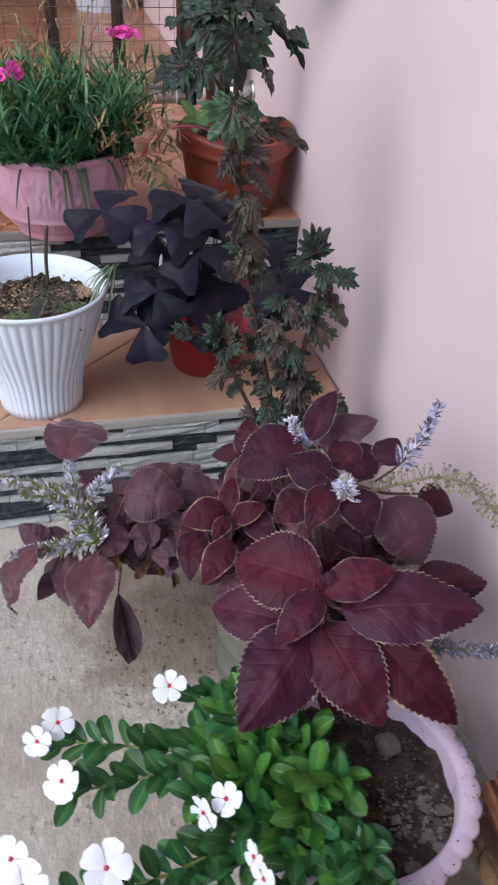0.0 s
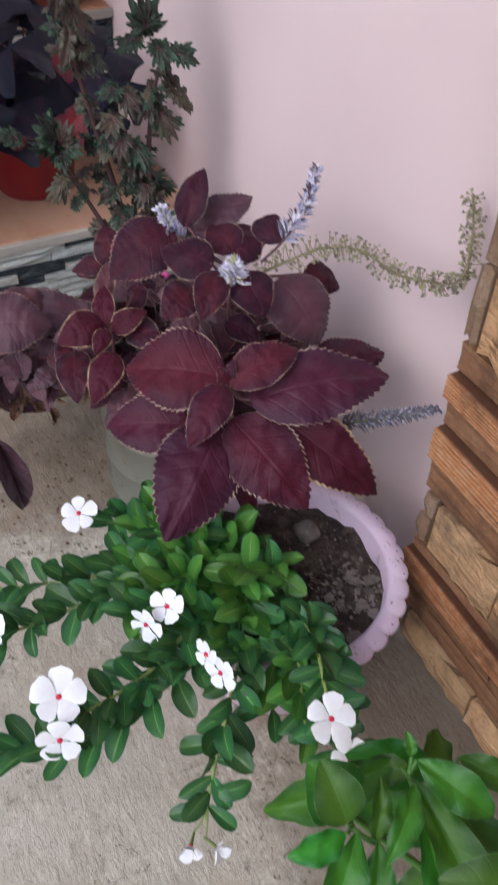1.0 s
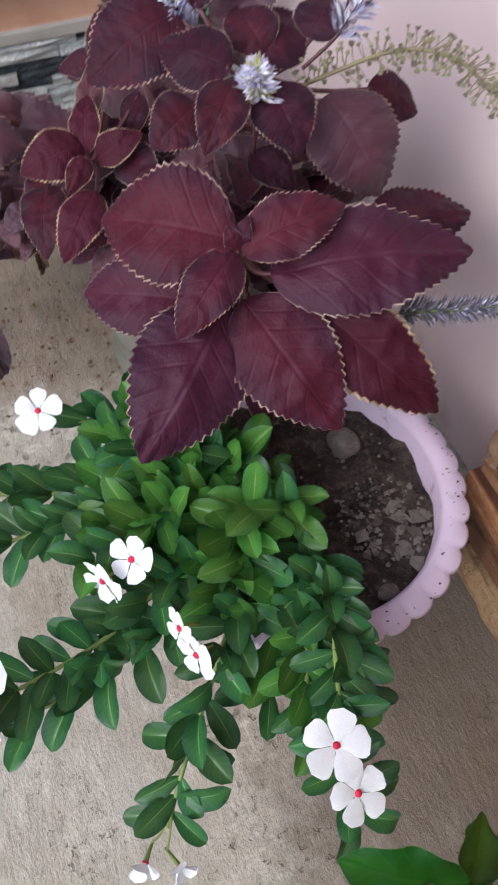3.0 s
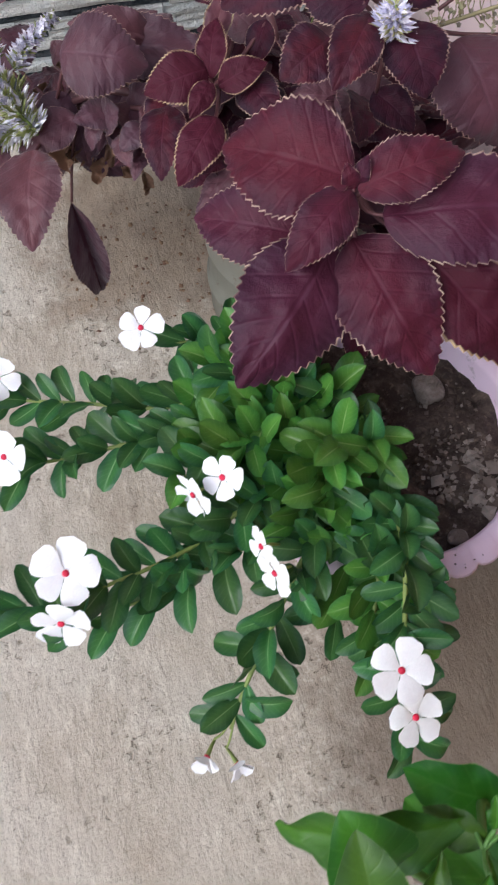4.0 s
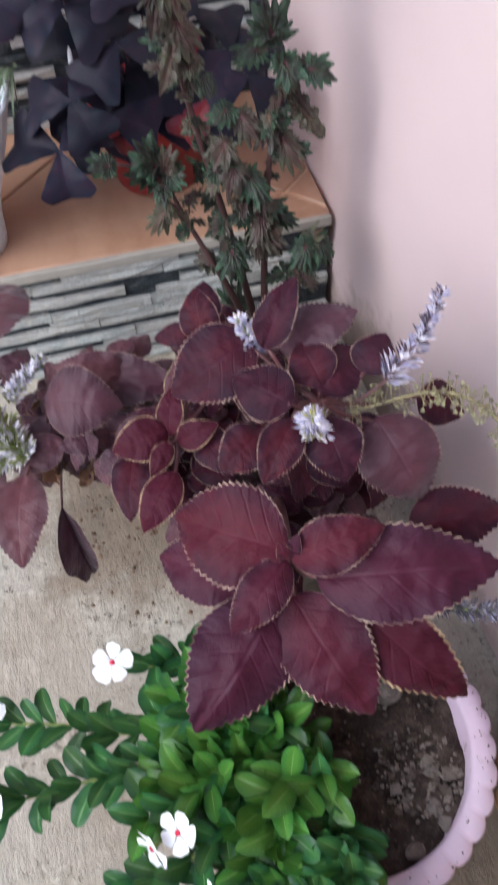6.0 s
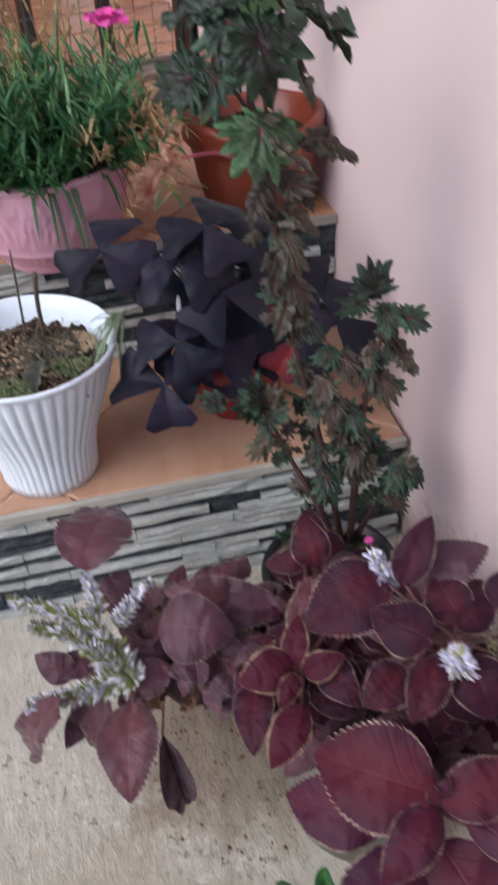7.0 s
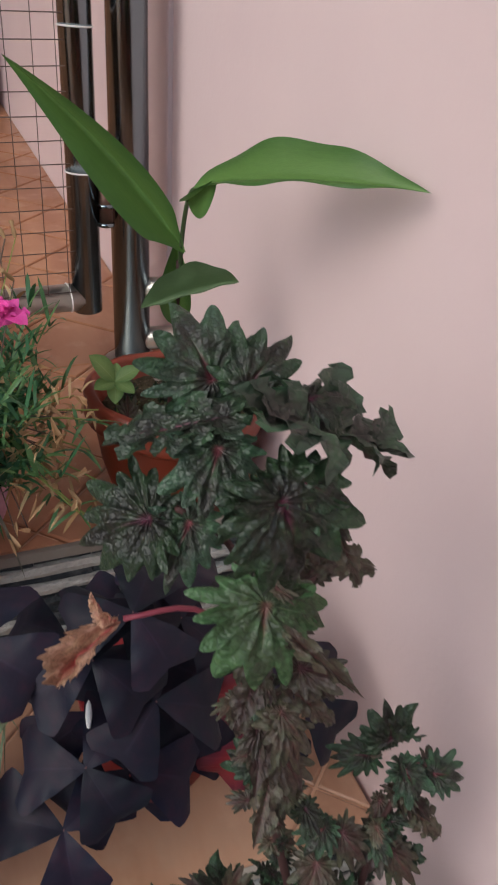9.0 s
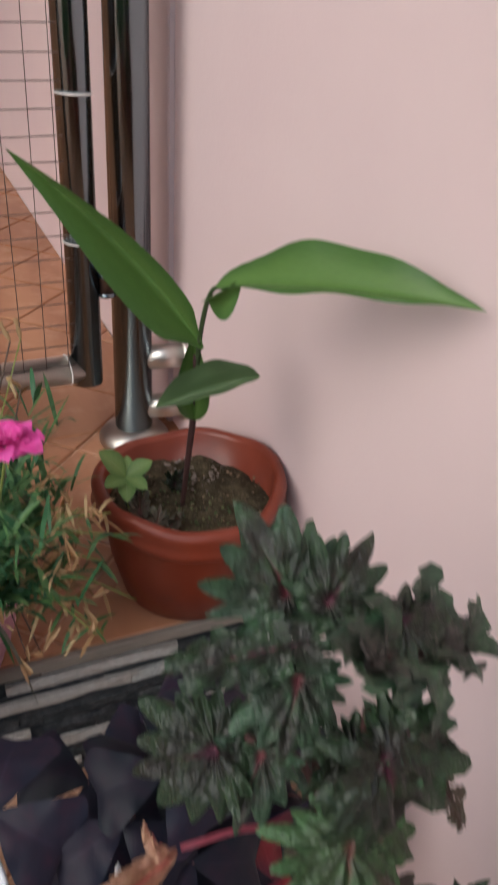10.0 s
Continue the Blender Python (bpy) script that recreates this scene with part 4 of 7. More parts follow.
# ---- burgundy coleus ----
def coleus_units(name, material):
    return [leaf_unit(name, material, coleus_line, 96, 7, teeth=19, tooth=0.055, fold=f, hump=h, ripple=0.018, crumple=0.035, twist=t, seed=s)
            for s, (f, h, t) in enumerate(((0.02, 0.12, 0.05), (0.06, 0.16, -0.08), (-0.03, 0.10, 0.1), (0.08, 0.14, 0.0), (0.0, 0.22, -0.05)))]


COLEUS_UNITS = coleus_units("leaf", M_COLEUS)
DULL_UNITS = coleus_units("leaf", M_COLEUS_DULL)
DARK_UNITS = coleus_units("leaf", M_COLEUS_DARK)
PURPLE_UNITS = coleus_units("leaf", M_COLEUS_PURPLE)
EDGE_UNITS = coleus_units("leaf", M_COLEUS_EDGE)
TOOTHED_UNITS = coleus_units("leaf", M_COLEUS_TOOTHED)
FOLDED = leaf_unit("leaf", M_COLEUS_DULL, coleus_line, 60, 7, teeth=19, tooth=0.05, fold=0.42, hump=0.06, ripple=0.02, crumple=0.05, twist=0.2, seed=9)

# stalk end, tip, width to length
ROSETTE = [
    (0.234, 0.561, 0.322, 0.169, 0.617, 0.308, 0.76),
    (0.236, 0.556, 0.317, 0.300, 0.558, 0.330, 0.56),
    (0.233, 0.557, 0.316, 0.187, 0.529, 0.288, 0.52),
    (0.222, 0.547, 0.285, 0.149, 0.491, 0.233, 0.66),
    (0.233, 0.546, 0.288, 0.270, 0.473, 0.233, 0.62),
    (0.212, 0.582, 0.259, 0.151, 0.628, 0.241, 0.65),
    (0.233, 0.546, 0.252, 0.239, 0.515, 0.190, 0.30),
    (0.250, 0.546, 0.302, 0.373, 0.525, 0.301, 0.50),
    (0.266, 0.546, 0.287, 0.341, 0.475, 0.216, 0.42),
    (0.330, 0.580, 0.285, 0.405, 0.575, 0.280, 0.60),
    (0.236, 0.559, 0.316, 0.243, 0.565, 0.334, 0.55),
    (0.234, 0.557, 0.316, 0.229, 0.563, 0.333, 0.60),
]
CROWN = [
    (0.258, 0.635, 0.378, 0.226, 0.670, 0.378, 0.80),
    (0.247, 0.695, 0.383, 0.185, 0.689, 0.350, 0.75),
    (0.275, 0.621, 0.374, 0.282, 0.586, 0.348, 0.85),
    (0.317, 0.631, 0.350, 0.341, 0.589, 0.300, 0.80),
    (0.361, 0.658, 0.329, 0.396, 0.647, 0.309, 0.80),
    (0.314, 0.650, 0.375, 0.335, 0.671, 0.388, 0.95),
    (0.264, 0.687, 0.377, 0.319, 0.685, 0.401, 0.62),
    (0.250, 0.675, 0.393, 0.280, 0.701, 0.428, 0.50),
    (0.284, 0.649, 0.374, 0.277, 0.683, 0.385, 0.90),
    (0.280, 0.647, 0.371, 0.313, 0.673, 0.380, 0.90),
    (0.255, 0.622, 0.379, 0.227, 0.593, 0.357, 0.62),
    (0.236, 0.630, 0.364, 0.203, 0.616, 0.351, 0.85),
    (0.274, 0.642, 0.312, 0.294, 0.614, 0.299, 0.70),
]
SIDE = [
    (0.178, 0.701, 0.300, 0.133, 0.698, 0.290, 0.72),
    (0.178, 0.697, 0.296, 0.191, 0.730, 0.316, 0.50),
    (0.183, 0.691, 0.294, 0.216, 0.689, 0.308, 0.62),
    (0.177, 0.687, 0.302, 0.158, 0.667, 0.291, 0.55),
    (0.177, 0.669, 0.287, 0.143, 0.639, 0.261, 0.55),
    (0.185, 0.724, 0.294, 0.210, 0.760, 0.322, 0.36),
    (0.228, 0.801, 0.281, 0.229, 0.838, 0.312, 0.70),
    (0.223, 0.810, 0.286, 0.186, 0.821, 0.278, 0.55),
    (0.204, 0.703, 0.286, 0.219, 0.657, 0.283, 0.60),
    (0.226, 0.733, 0.308, 0.212, 0.715, 0.285, 0.60),
    (0.150, 0.711, 0.268, 0.135, 0.660, 0.247, 0.55),
]
LEFT = [
    (0.084, 0.798, 0.258, 0.147, 0.774, 0.254, 0.86),
    (0.048, 0.766, 0.200, 0.033, 0.692, 0.166, 0.62),
    (0.069, 0.770, 0.136, 0.079, 0.742, 0.048, 0.32),
    (0.021, 0.910, 0.228, 0.063, 1.003, 0.212, 0.72),
    (0.159, 0.821, 0.241, 0.094, 0.834, 0.256, 0.50),
    (0.038, 0.886, 0.185, 0.065, 0.921, 0.201, 0.80),
    (-0.012, 0.778, 0.212, -0.050, 0.806, 0.088, 0.28),
    (0.087, 0.792, 0.204, 0.037, 0.785, 0.185, 0.60),
    (-0.004, 0.837, 0.159, -0.037, 0.860, 0.177, 0.70),
    (0.103, 0.927, 0.137, 0.125, 0.960, 0.150, 0.60),
    (0.130, 0.938, 0.144, 0.178, 0.944, 0.131, 0.50),
    (0.110, 0.840, 0.232, 0.205, 0.800, 0.236, 0.46),
    (0.022, 0.796, 0.190, 0.012, 0.776, 0.118, 0.42),
    (0.088, 0.806, 0.190, 0.090, 0.790, 0.150, 0.55),
    (0.060, 0.800, 0.185, 0.062, 0.788, 0.145, 0.60),
]
BACK = [
    (0.232, 0.831, 0.265, 0.242, 0.873, 0.285, 0.65),
    (0.230, 0.832, 0.265, 0.194, 0.836, 0.261, 0.60),
    (0.237, 0.829, 0.263, 0.253, 0.844, 0.269, 0.70),
    (0.195, 0.798, 0.236, 0.175, 0.801, 0.235, 0.60),
]
coleus = thing("coleus_plant", (COPOT[0], COPOT[1], 0.166), "bushy burgundy coleus with toothed leaves and lilac flower spikes", "plant")
rnd = random.Random(11)


def coleus_leaf(row, units, face=(-0.15, -0.55, 0.8)):
    b, t = row[:3], row[3:6]
    f = Vector(face) + Vector((rnd.uniform(-0.2, 0.2), rnd.uniform(-0.2, 0.2), 0))
    return part("leaf", rnd.choice(units), coleus, aim(b, t, f, row[6]))


HUBS = [((0.236, 0.559, 0.313), ROSETTE), ((0.280, 0.644, 0.363), CROWN), ((0.185, 0.700, 0.293), SIDE), ((0.072, 0.829, 0.186), LEFT), ((0.241, 0.822, 0.261), BACK)]
for hub, rows in HUBS:
    foot = Vector((COPOT[0] + (hub[0] - COPOT[0]) * 0.3, COPOT[1] + (hub[1] - COPOT[1]) * 0.2, 0.166))
    knee = foot.lerp(Vector(hub), 0.55) + Vector((0, 0, 0.04))
    part("stem", tube("stem", [foot, knee, hub], 0.0045, 0.0032, M_STEM_PURPLE, 7), coleus)
    for i, row in enumerate(rows):
        if rows is LEFT and i == 2:
            units = [FOLDED]
        elif rows is LEFT or (rows is CROWN and i in (3, 6)):
            units = DULL_UNITS
        elif rows is ROSETTE and i in (3, 5, 7):
            units = PURPLE_UNITS
        elif rows in (CROWN, BACK) or (rows is ROSETTE and i == 9) or (rows is SIDE and i > 5):
            units = DARK_UNITS
        elif rows is ROSETTE and i == 8:
            units = TOOTHED_UNITS
        elif rows is SIDE and i == 5:
            units = EDGE_UNITS
        elif rows is SIDE and i < 5:
            units = TOOTHED_UNITS
        else:
            units = COLEUS_UNITS
        coleus_leaf(row, units)
        if units == [FOLDED]:
            part("leaf_stalk", tube("leaf_stalk", [(0.086, 0.800, 0.19), (0.076, 0.785, 0.165), row[:3]], 0.0014, 0.0012, M_STEM_PURPLE, 5, 3), coleus)
            continue
        b = Vector(row[:3])
        mid = b.lerp(Vector(hub), 0.5) - Vector((0, 0, 0.006))
        part("leaf_stalk", tube("leaf_stalk", [hub, mid, b.lerp(Vector(row[3:6]), 0.06)], 0.0018, 0.0013, M_STEM_PURPLE, 5, 3), coleus)
# inner foliage that fills the bush
FILL = [(0.24, 0.61, 0.27), (0.26, 0.68, 0.29), (0.20, 0.72, 0.25), (0.14, 0.79, 0.20), (0.29, 0.67, 0.28), (0.09, 0.82, 0.19), (0.25, 0.77, 0.24), (0.19, 0.69, 0.23), (0.13, 0.78, 0.215), (0.06, 0.83, 0.175),
        (0.23, 0.66, 0.24), (0.30, 0.62, 0.25), (0.12, 0.84, 0.18), (0.08, 0.86, 0.18), (0.15, 0.84, 0.21), (0.20, 0.83, 0.22), (0.26, 0.84, 0.22), (0.03, 0.84, 0.15), (0.30, 0.72, 0.28), (0.33, 0.66, 0.27),
        (0.22, 0.74, 0.28), (0.17, 0.73, 0.26), (0.10, 0.84, 0.21), (0.29, 0.85, 0.20)]
for k in range(290):
    n = k % len(FILL)
    hub = Vector(FILL[n]) + Vector((rnd.uniform(-0.02, 0.02), rnd.uniform(-0.02, 0.02), rnd.uniform(-0.02, 0.015)))
    a = rnd.uniform(0, 6.283)
    d = Vector((math.cos(a), math.sin(a), rnd.uniform(-0.9, 0.25))).normalized()
    b = hub + d * rnd.uniform(0.0, 0.012)
    t = b + d * rnd.uniform(0.028, 0.054)
    t.x = min(t.x, WALL_X - 0.012)
    dull = n in (3, 5, 8, 9, 12, 13, 14, 17, 22) or rnd.random() < 0.35
    part("leaf", rnd.choice(DULL_UNITS if dull else DARK_UNITS), coleus, aim(b, t, (rnd.uniform(-0.6, 0.4), rnd.uniform(-0.8, 0.1), 0.7), rnd.uniform(0.5, 0.75)))
DEAD_UNITS = [leaf_unit("dead_leaf", M_DEADLEAF, coleus_line, 26, 4, fold=0.4, hump=0.2, ripple=0.08, crumple=0.16, twist=0.6, seed=180 + k) for k in range(3)]
curled = new("dead_leaf", leaf_unit("dead_leaf", M_DEADGREY, oblong, 20, 5, fold=0.5, hump=0.15, ripple=0.06, crumple=0.08, twist=0.3, seed=190))
curled.matrix_basis = aim((0.006, 1.084, 0.321), (0.022, 1.103, 0.349), (-0.4, -0.75, 0.5), 0.5)
tagged(curled, "curled grey-green dead leaf lying on the mossy soil", "leaf")
for k in range(46):
    b = Vector((rnd.uniform(0.06, 0.20), rnd.uniform(0.79, 0.87), rnd.uniform(0.13, 0.20)))
    t = b + Vector((rnd.uniform(-0.6, 0.6), rnd.uniform(-0.6, 0.3), rnd.uniform(-1, -0.1))).normalized() * rnd.uniform(0.018, 0.034)
    part("dead_leaf", rnd.choice(DEAD_UNITS), coleus, aim(b, t, (rnd.uniform(-0.6, 0.4), -0.6, 0.6), rnd.uniform(0.4, 0.6)), "curled brown dead leaf")
for x, y, z in FILL:
    foot = Vector((COPOT[0] + (x - COPOT[0]) * 0.35, COPOT[1] + (y - COPOT[1]) * 0.35, 0.166))
    part("stem", tube("stem", [foot, foot.lerp(Vector((x, y, z)), 0.5) + Vector((0, 0, 0.02)), (x, y, z)], 0.0028, 0.002, M_STEM_PURPLE, 6, 5), coleus)


def floret_spike(parent, points, r, count, floret, calyx, seed, share=0.5, size=0.005, name="flower_spike", bare=0.0, stalk=M_STEM, taper=0.55):
    """A spike of small flowers: the stalk, its cups and the florets between them."""
    q = random.Random(seed)
    path = smooth_path(points, 14)
    ob = part(name, tube(name, points, 0.0013, 0.0008, stalk, 5, 8), parent)
    sets = ([], []), ([], [])
    for k in range(count):
        u = bare + (1 - bare) * q.random()
        f = u * (len(path) - 1.001)
        p = path[int(f)].lerp(path[int(f) + 1], f - int(f))
        d = (path[min(int(f) + 1, len(path) - 1)] - path[int(f)]).normalized()
        side = Vector((q.uniform(-1, 1), q.uniform(-1, 1), q.uniform(-1, 1)))
        side = (side - d * side.dot(d)).normalized()
        which = 0 if q.random() < share else 1
        verts, faces = sets[which]
        rr = r * (1 - taper * u) * q.uniform(0.5, 1.1)
        a = p + side * rr * 0.15
        b = p + side * rr + d * rr * 0.5
        w = size * q.uniform(0.25, 0.45) * (1.2 if which == 0 else 0.8)
        x = d.cross(side).normalized()
        n = len(verts)
        verts += [a, a.lerp(b, 0.55) + x * w, b, a.lerp(b, 0.55) - x * w, a.lerp(b, 0.6) + d * w * 0.9]
        faces += [(n, n + 1, n + 4), (n + 1, n + 2, n + 4), (n + 2, n + 3, n + 4), (n + 3, n, n + 4)]
    for (verts, faces), mat, nm in ((sets[0], floret, "floret"), (sets[1], calyx, "calyx")):
        if verts:
            part(nm, mesh_of(nm, verts, faces, mat, smooth=False), ob, kind="stuff")
    return ob


floret_spike(coleus, [(0.300, 0.630, 0.372), (0.322, 0.630, 0.390), (0.346, 0.641, 0.412), (0.364, 0.656, 0.434)], 0.0200, 250, M_LILAC, M_CALYX_DARK, 1, 0.72, 0.0046, bare=0.3, stalk=M_STEM_PURPLE, taper=0.72)
floret_spike(coleus, [(0.268, 0.619, 0.366), (0.266, 0.613, 0.381), (0.264, 0.609, 0.393)], 0.0165, 420, M_LILAC, M_CALYX, 2, 0.75, 0.0038)
floret_spike(coleus, [(0.256, 0.692, 0.371), (0.248, 0.698, 0.381), (0.238, 0.702, 0.400)], 0.0145, 340, M_LILAC, M_CALYX, 3, 0.85, 0.0036)
def seed_spike(parent, points, reach, count, seed):
    """A spent spike: whorls of hair-thin stalks, each with a small open cup."""
    q = random.Random(seed)
    path = smooth_path(points, 14)
    ob = part("seed_spike", tube("seed_spike", points, 0.0014, 0.0008, M_SPENT, 5, 8), parent, label="spent flower spike of pale seed cups")
    verts, faces, cups, cfaces = [], [], [], []
    for k in range(count):
        u = (k // 6 + q.uniform(-0.1, 0.1)) / (count / 6)
        f = min(len(path) - 1.01, max(0.0, u * (len(path) - 1.01)))
        p = path[int(f)].lerp(path[int(f) + 1], f - int(f))
        d = (path[int(f) + 1] - path[int(f)]).normalized()
        side = Vector((q.uniform(-1, 1), q.uniform(-1, 1), q.uniform(-1, 1)))
        side = ((side - d * side.dot(d)).normalized() + d * q.uniform(-0.2, 0.7)).normalized()
        e = p + side * reach * (1 - 0.35 * u) * q.uniform(0.45, 1.2)
        v, fc = tube_data([p, p.lerp(e, 0.5) + Vector((q.uniform(-1, 1), q.uniform(-1, 1), q.uniform(-0.5, 1))) * 0.0014, e], 0.00034, 0.00034, 3, len(verts))
        verts += v
        faces += fc
        c = q.uniform(0.0012, 0.0021)
        a, b = side.orthogonal().normalized(), side.cross(side.orthogonal().normalized())
        n = len(cups)
        cups.append(e - side * c * 0.4)
        for i in range(5):
            cups.append(e + side * c * q.uniform(0.7, 1.4) + (a * math.cos(i * 1.257) + b * math.sin(i * 1.257)) * c)
        cfaces += [(n, n + 1 + i, n + 1 + (i + 1) % 5) for i in range(5)]
    part("seed_stalk", mesh_of("seed_stalk", verts, faces, M_SPENT), ob, kind="stuff")
    part("seed_cup", mesh_of("seed_cup", cups, cfaces, M_SEEDSPIKE, smooth=False), ob, kind="stuff")


seed_spike(coleus, [(0.300, 0.635, 0.357), (0.352, 0.620, 0.378), (0.374, 0.590, 0.387), (0.382, 0.552, 0.386), (0.402, 0.532, 0.385), (0.417, 0.515, 0.393), (0.424, 0.519, 0.425), (0.425, 0.531, 0.458)],
             0.0112, 430, 4)
floret_spike(coleus, [(0.330, 0.525, 0.262), (0.361, 0.507, 0.272), (0.385, 0.498, 0.276), (0.404, 0.490, 0.281)], 0.0115, 620, M_GREYSPIKE, M_LILAC, 5, 0.75, 0.003)
floret_spike(coleus, [(0.054, 0.783, 0.199), (0.036, 0.813, 0.229), (0.004, 0.857, 0.226), (-0.049, 0.899, 0.216)], 0.019, 760, M_LILAC_PALE, M_CALYX_GREEN, 6, 0.46, 0.0054)
floret_spike(coleus, [(0.053, 0.788, 0.204), (0.008, 0.790, 0.197), (-0.043, 0.795, 0.189)], 0.017, 620, M_LILAC_PALE, M_CALYX_GREEN, 7, 0.56, 0.0054)
floret_spike(coleus, [(0.046, 0.833, 0.224), (0.062, 0.843, 0.240), (0.085, 0.858, 0.248)], 0.013, 300, M_LILAC_PALE, M_CALYX_GREEN, 8, 0.76, 0.0054)
floret_spike(coleus, [(0.032, 0.850, 0.222), (0.030, 0.871, 0.234), (0.025, 0.890, 0.239)], 0.013, 300, M_LILAC_PALE, M_CALYX_GREEN, 9, 0.72, 0.0054)
floret_spike(coleus, [(0.054, 0.785, 0.200), (0.044, 0.788, 0.217), (0.008, 0.816, 0.242), (-0.025, 0.838, 0.243)], 0.018, 680, M_LILAC_PALE, M_CALYX_GREEN, 10, 0.4, 0.0054)

# ---- periwinkle spilling out of the lavender pot ----
vinca = thing("periwinkle_plant", (0.233, 0.458, 0.126), "trailing green periwinkle with white flowers hanging over its pot", "plant")
VINCA_UNITS = [leaf_unit("leaf", M_VINCA, vinca_line, 14, 4, fold=f, hump=h, ripple=0.015, twist=t, seed=20 + s)
               for s, (f, h, t) in enumerate(((0.12, 0.06, 0.1), (0.2, 0.1, -0.1), (0.06, -0.06, 0.15), (0.16, 0.14, 0.0), (0.1, 0.02, -0.2)))]
YOUNG_UNITS = []
for unit in VINCA_UNITS:
    YOUNG_UNITS.append(unit.copy())
    YOUNG_UNITS[-1].materials[0] = M_VINCA_YOUNG
rnd = random.Random(5)
VINES = [
    ([(0.234, 0.485, 0.131), (0.196, 0.541, 0.175), (0.154, 0.568, 0.179), (0.122, 0.566, 0.188)], 0.013),
    ([(0.222, 0.475, 0.130), (0.162, 0.496, 0.189), (0.092, 0.493, 0.190), (0.039, 0.493, 0.187), (0.006, 0.491, 0.191)], 0.0125),
    ([(0.228, 0.480, 0.130), (0.168, 0.517, 0.184), (0.104, 0.522, 0.178), (0.052, 0.548, 0.162), (-0.001, 0.564, 0.161)], 0.0145),
    ([(0.222, 0.449, 0.130), (0.160, 0.435, 0.195), (0.100, 0.410, 0.194), (0.056, 0.396, 0.203), (0.029, 0.389, 0.212)], 0.0125),
    ([(0.187, 0.433, 0.180), (0.111, 0.399, 0.184), (0.046, 0.389, 0.178), (-0.007, 0.401, 0.181), (-0.039, 0.407, 0.186)], 0.0135),
    ([(0.221, 0.438, 0.131), (0.175, 0.398, 0.190), (0.142, 0.361, 0.175), (0.115, 0.329, 0.154), (0.103, 0.312, 0.139)], 0.0125),
    ([(0.243, 0.433, 0.131), (0.228, 0.388, 0.201), (0.214, 0.341, 0.196), (0.202, 0.304, 0.186), (0.198, 0.277, 0.171)], 0.0125),
    ([(0.240, 0.445, 0.131), (0.230, 0.408, 0.191), (0.224, 0.370, 0.196), (0.222, 0.328, 0.171)], 0.0125),
    ([(0.222, 0.469, 0.130), (0.199, 0.485, 0.190), (0.188, 0.492, 0.205), (0.167, 0.498, 0.209)], 0.011),
    ([(0.233, 0.459, 0.131), (0.214, 0.454, 0.191), (0.203, 0.446, 0.215), (0.186, 0.437, 0.220)], 0.011),
    ([(0.226, 0.469, 0.131), (0.218, 0.484, 0.181), (0.212, 0.491, 0.201), (0.206, 0.487, 0.211)], 0.011),
    ([(0.230, 0.459, 0.131), (0.232, 0.462, 0.171), (0.230, 0.459, 0.196), (0.224, 0.445, 0.206)], 0.011),
    ([(0.222, 0.459, 0.130), (0.166, 0.466, 0.200), (0.133, 0.458, 0.211), (0.101, 0.452, 0.203)], 0.012),
    ([(0.223, 0.480, 0.130), (0.206, 0.520, 0.175), (0.191, 0.537, 0.185), (0.169, 0.538, 0.189)], 0.011),
]
for k in range(12):
    a = 2.2 + k * 0.19 + rnd.uniform(-0.1, 0.1)
    far = rnd.uniform(0.05, 0.095)
    c = Vector((LAV[0] - 0.045, LAV[1] - 0.005, 0.13))
    e = c + Vector((math.cos(a) * far, math.sin(a) * far * 0.9, rnd.uniform(0.055, 0.085)))
    VINES.append(([c, c.lerp(e, 0.5) + Vector((0, 0, 0.03)), e], 0.0105))
VINES += [([(0.235, 0.42, 0.13), (0.215, 0.385, 0.19), (0.202, 0.355, 0.185), (0.195, 0.33, 0.16)], 0.0115), ([(0.238, 0.43, 0.13), (0.226, 0.39, 0.18), (0.22, 0.355, 0.165), (0.217, 0.335, 0.14)], 0.0115),
          ([(0.24, 0.43, 0.13), (0.205, 0.40, 0.19), (0.19, 0.375, 0.175), (0.18, 0.355, 0.15)], 0.0115)]
for n, (pts, gap) in enumerate(VINES):
    part("stem", tube("stem", pts, 0.002, 0.0012, M_STEM, 6, 6), vinca)
    path = smooth_path(pts, 16)
    run, node = 0.0, 0
    start = 0.028
    for a, b in zip(path, path[1:]):
        run += (b - a).length
        if run < start:
            continue
        start += gap * 0.84 * rnd.uniform(0.85, 1.15)
        node += 1
        d = (b - a).normalized()
        side = d.cross(Vector((0, 0, 1))).normalized()
        upv = side.cross(d)
        spin = (0.15 if node % 2 else 1.2) + rnd.uniform(-0.35, 0.35)
        for sgn in (1, -1):
            out = (side * math.cos(spin) + upv * math.sin(spin)) * sgn
            if out.z < -0.45:
                out.z *= -0.4
            way = (out + d * rnd.uniform(0.2, 1.1) + Vector((rnd.uniform(-0.2, 0.2), rnd.uniform(-0.2, 0.2), -0.1 + 0.3 * rnd.random()))).normalized()
            L = rnd.uniform(0.027, 0.039) if n > 7 else rnd.uniform(0.024, 0.036)
            face = Vector((rnd.uniform(-0.3, 0.3), -0.35 + rnd.uniform(-0.3, 0.3), 1.0)) + d * 0.3
            part("leaf", rnd.choice(YOUNG_UNITS if n > 7 and rnd.random() < 0.75 else VINCA_UNITS), vinca, aim(b, b + way * L, face, rnd.uniform(0.39, 0.49)))

part("stem", tube("stem", [(0.226, 0.474, 0.188), (0.231, 0.457, 0.197), (0.231, 0.440, 0.192), (0.234, 0.407, 0.155), (0.236, 0.40, 0.132)], 0.0017, 0.0021, M_STEM, 7, 6), vinca, label="bare pale stem")

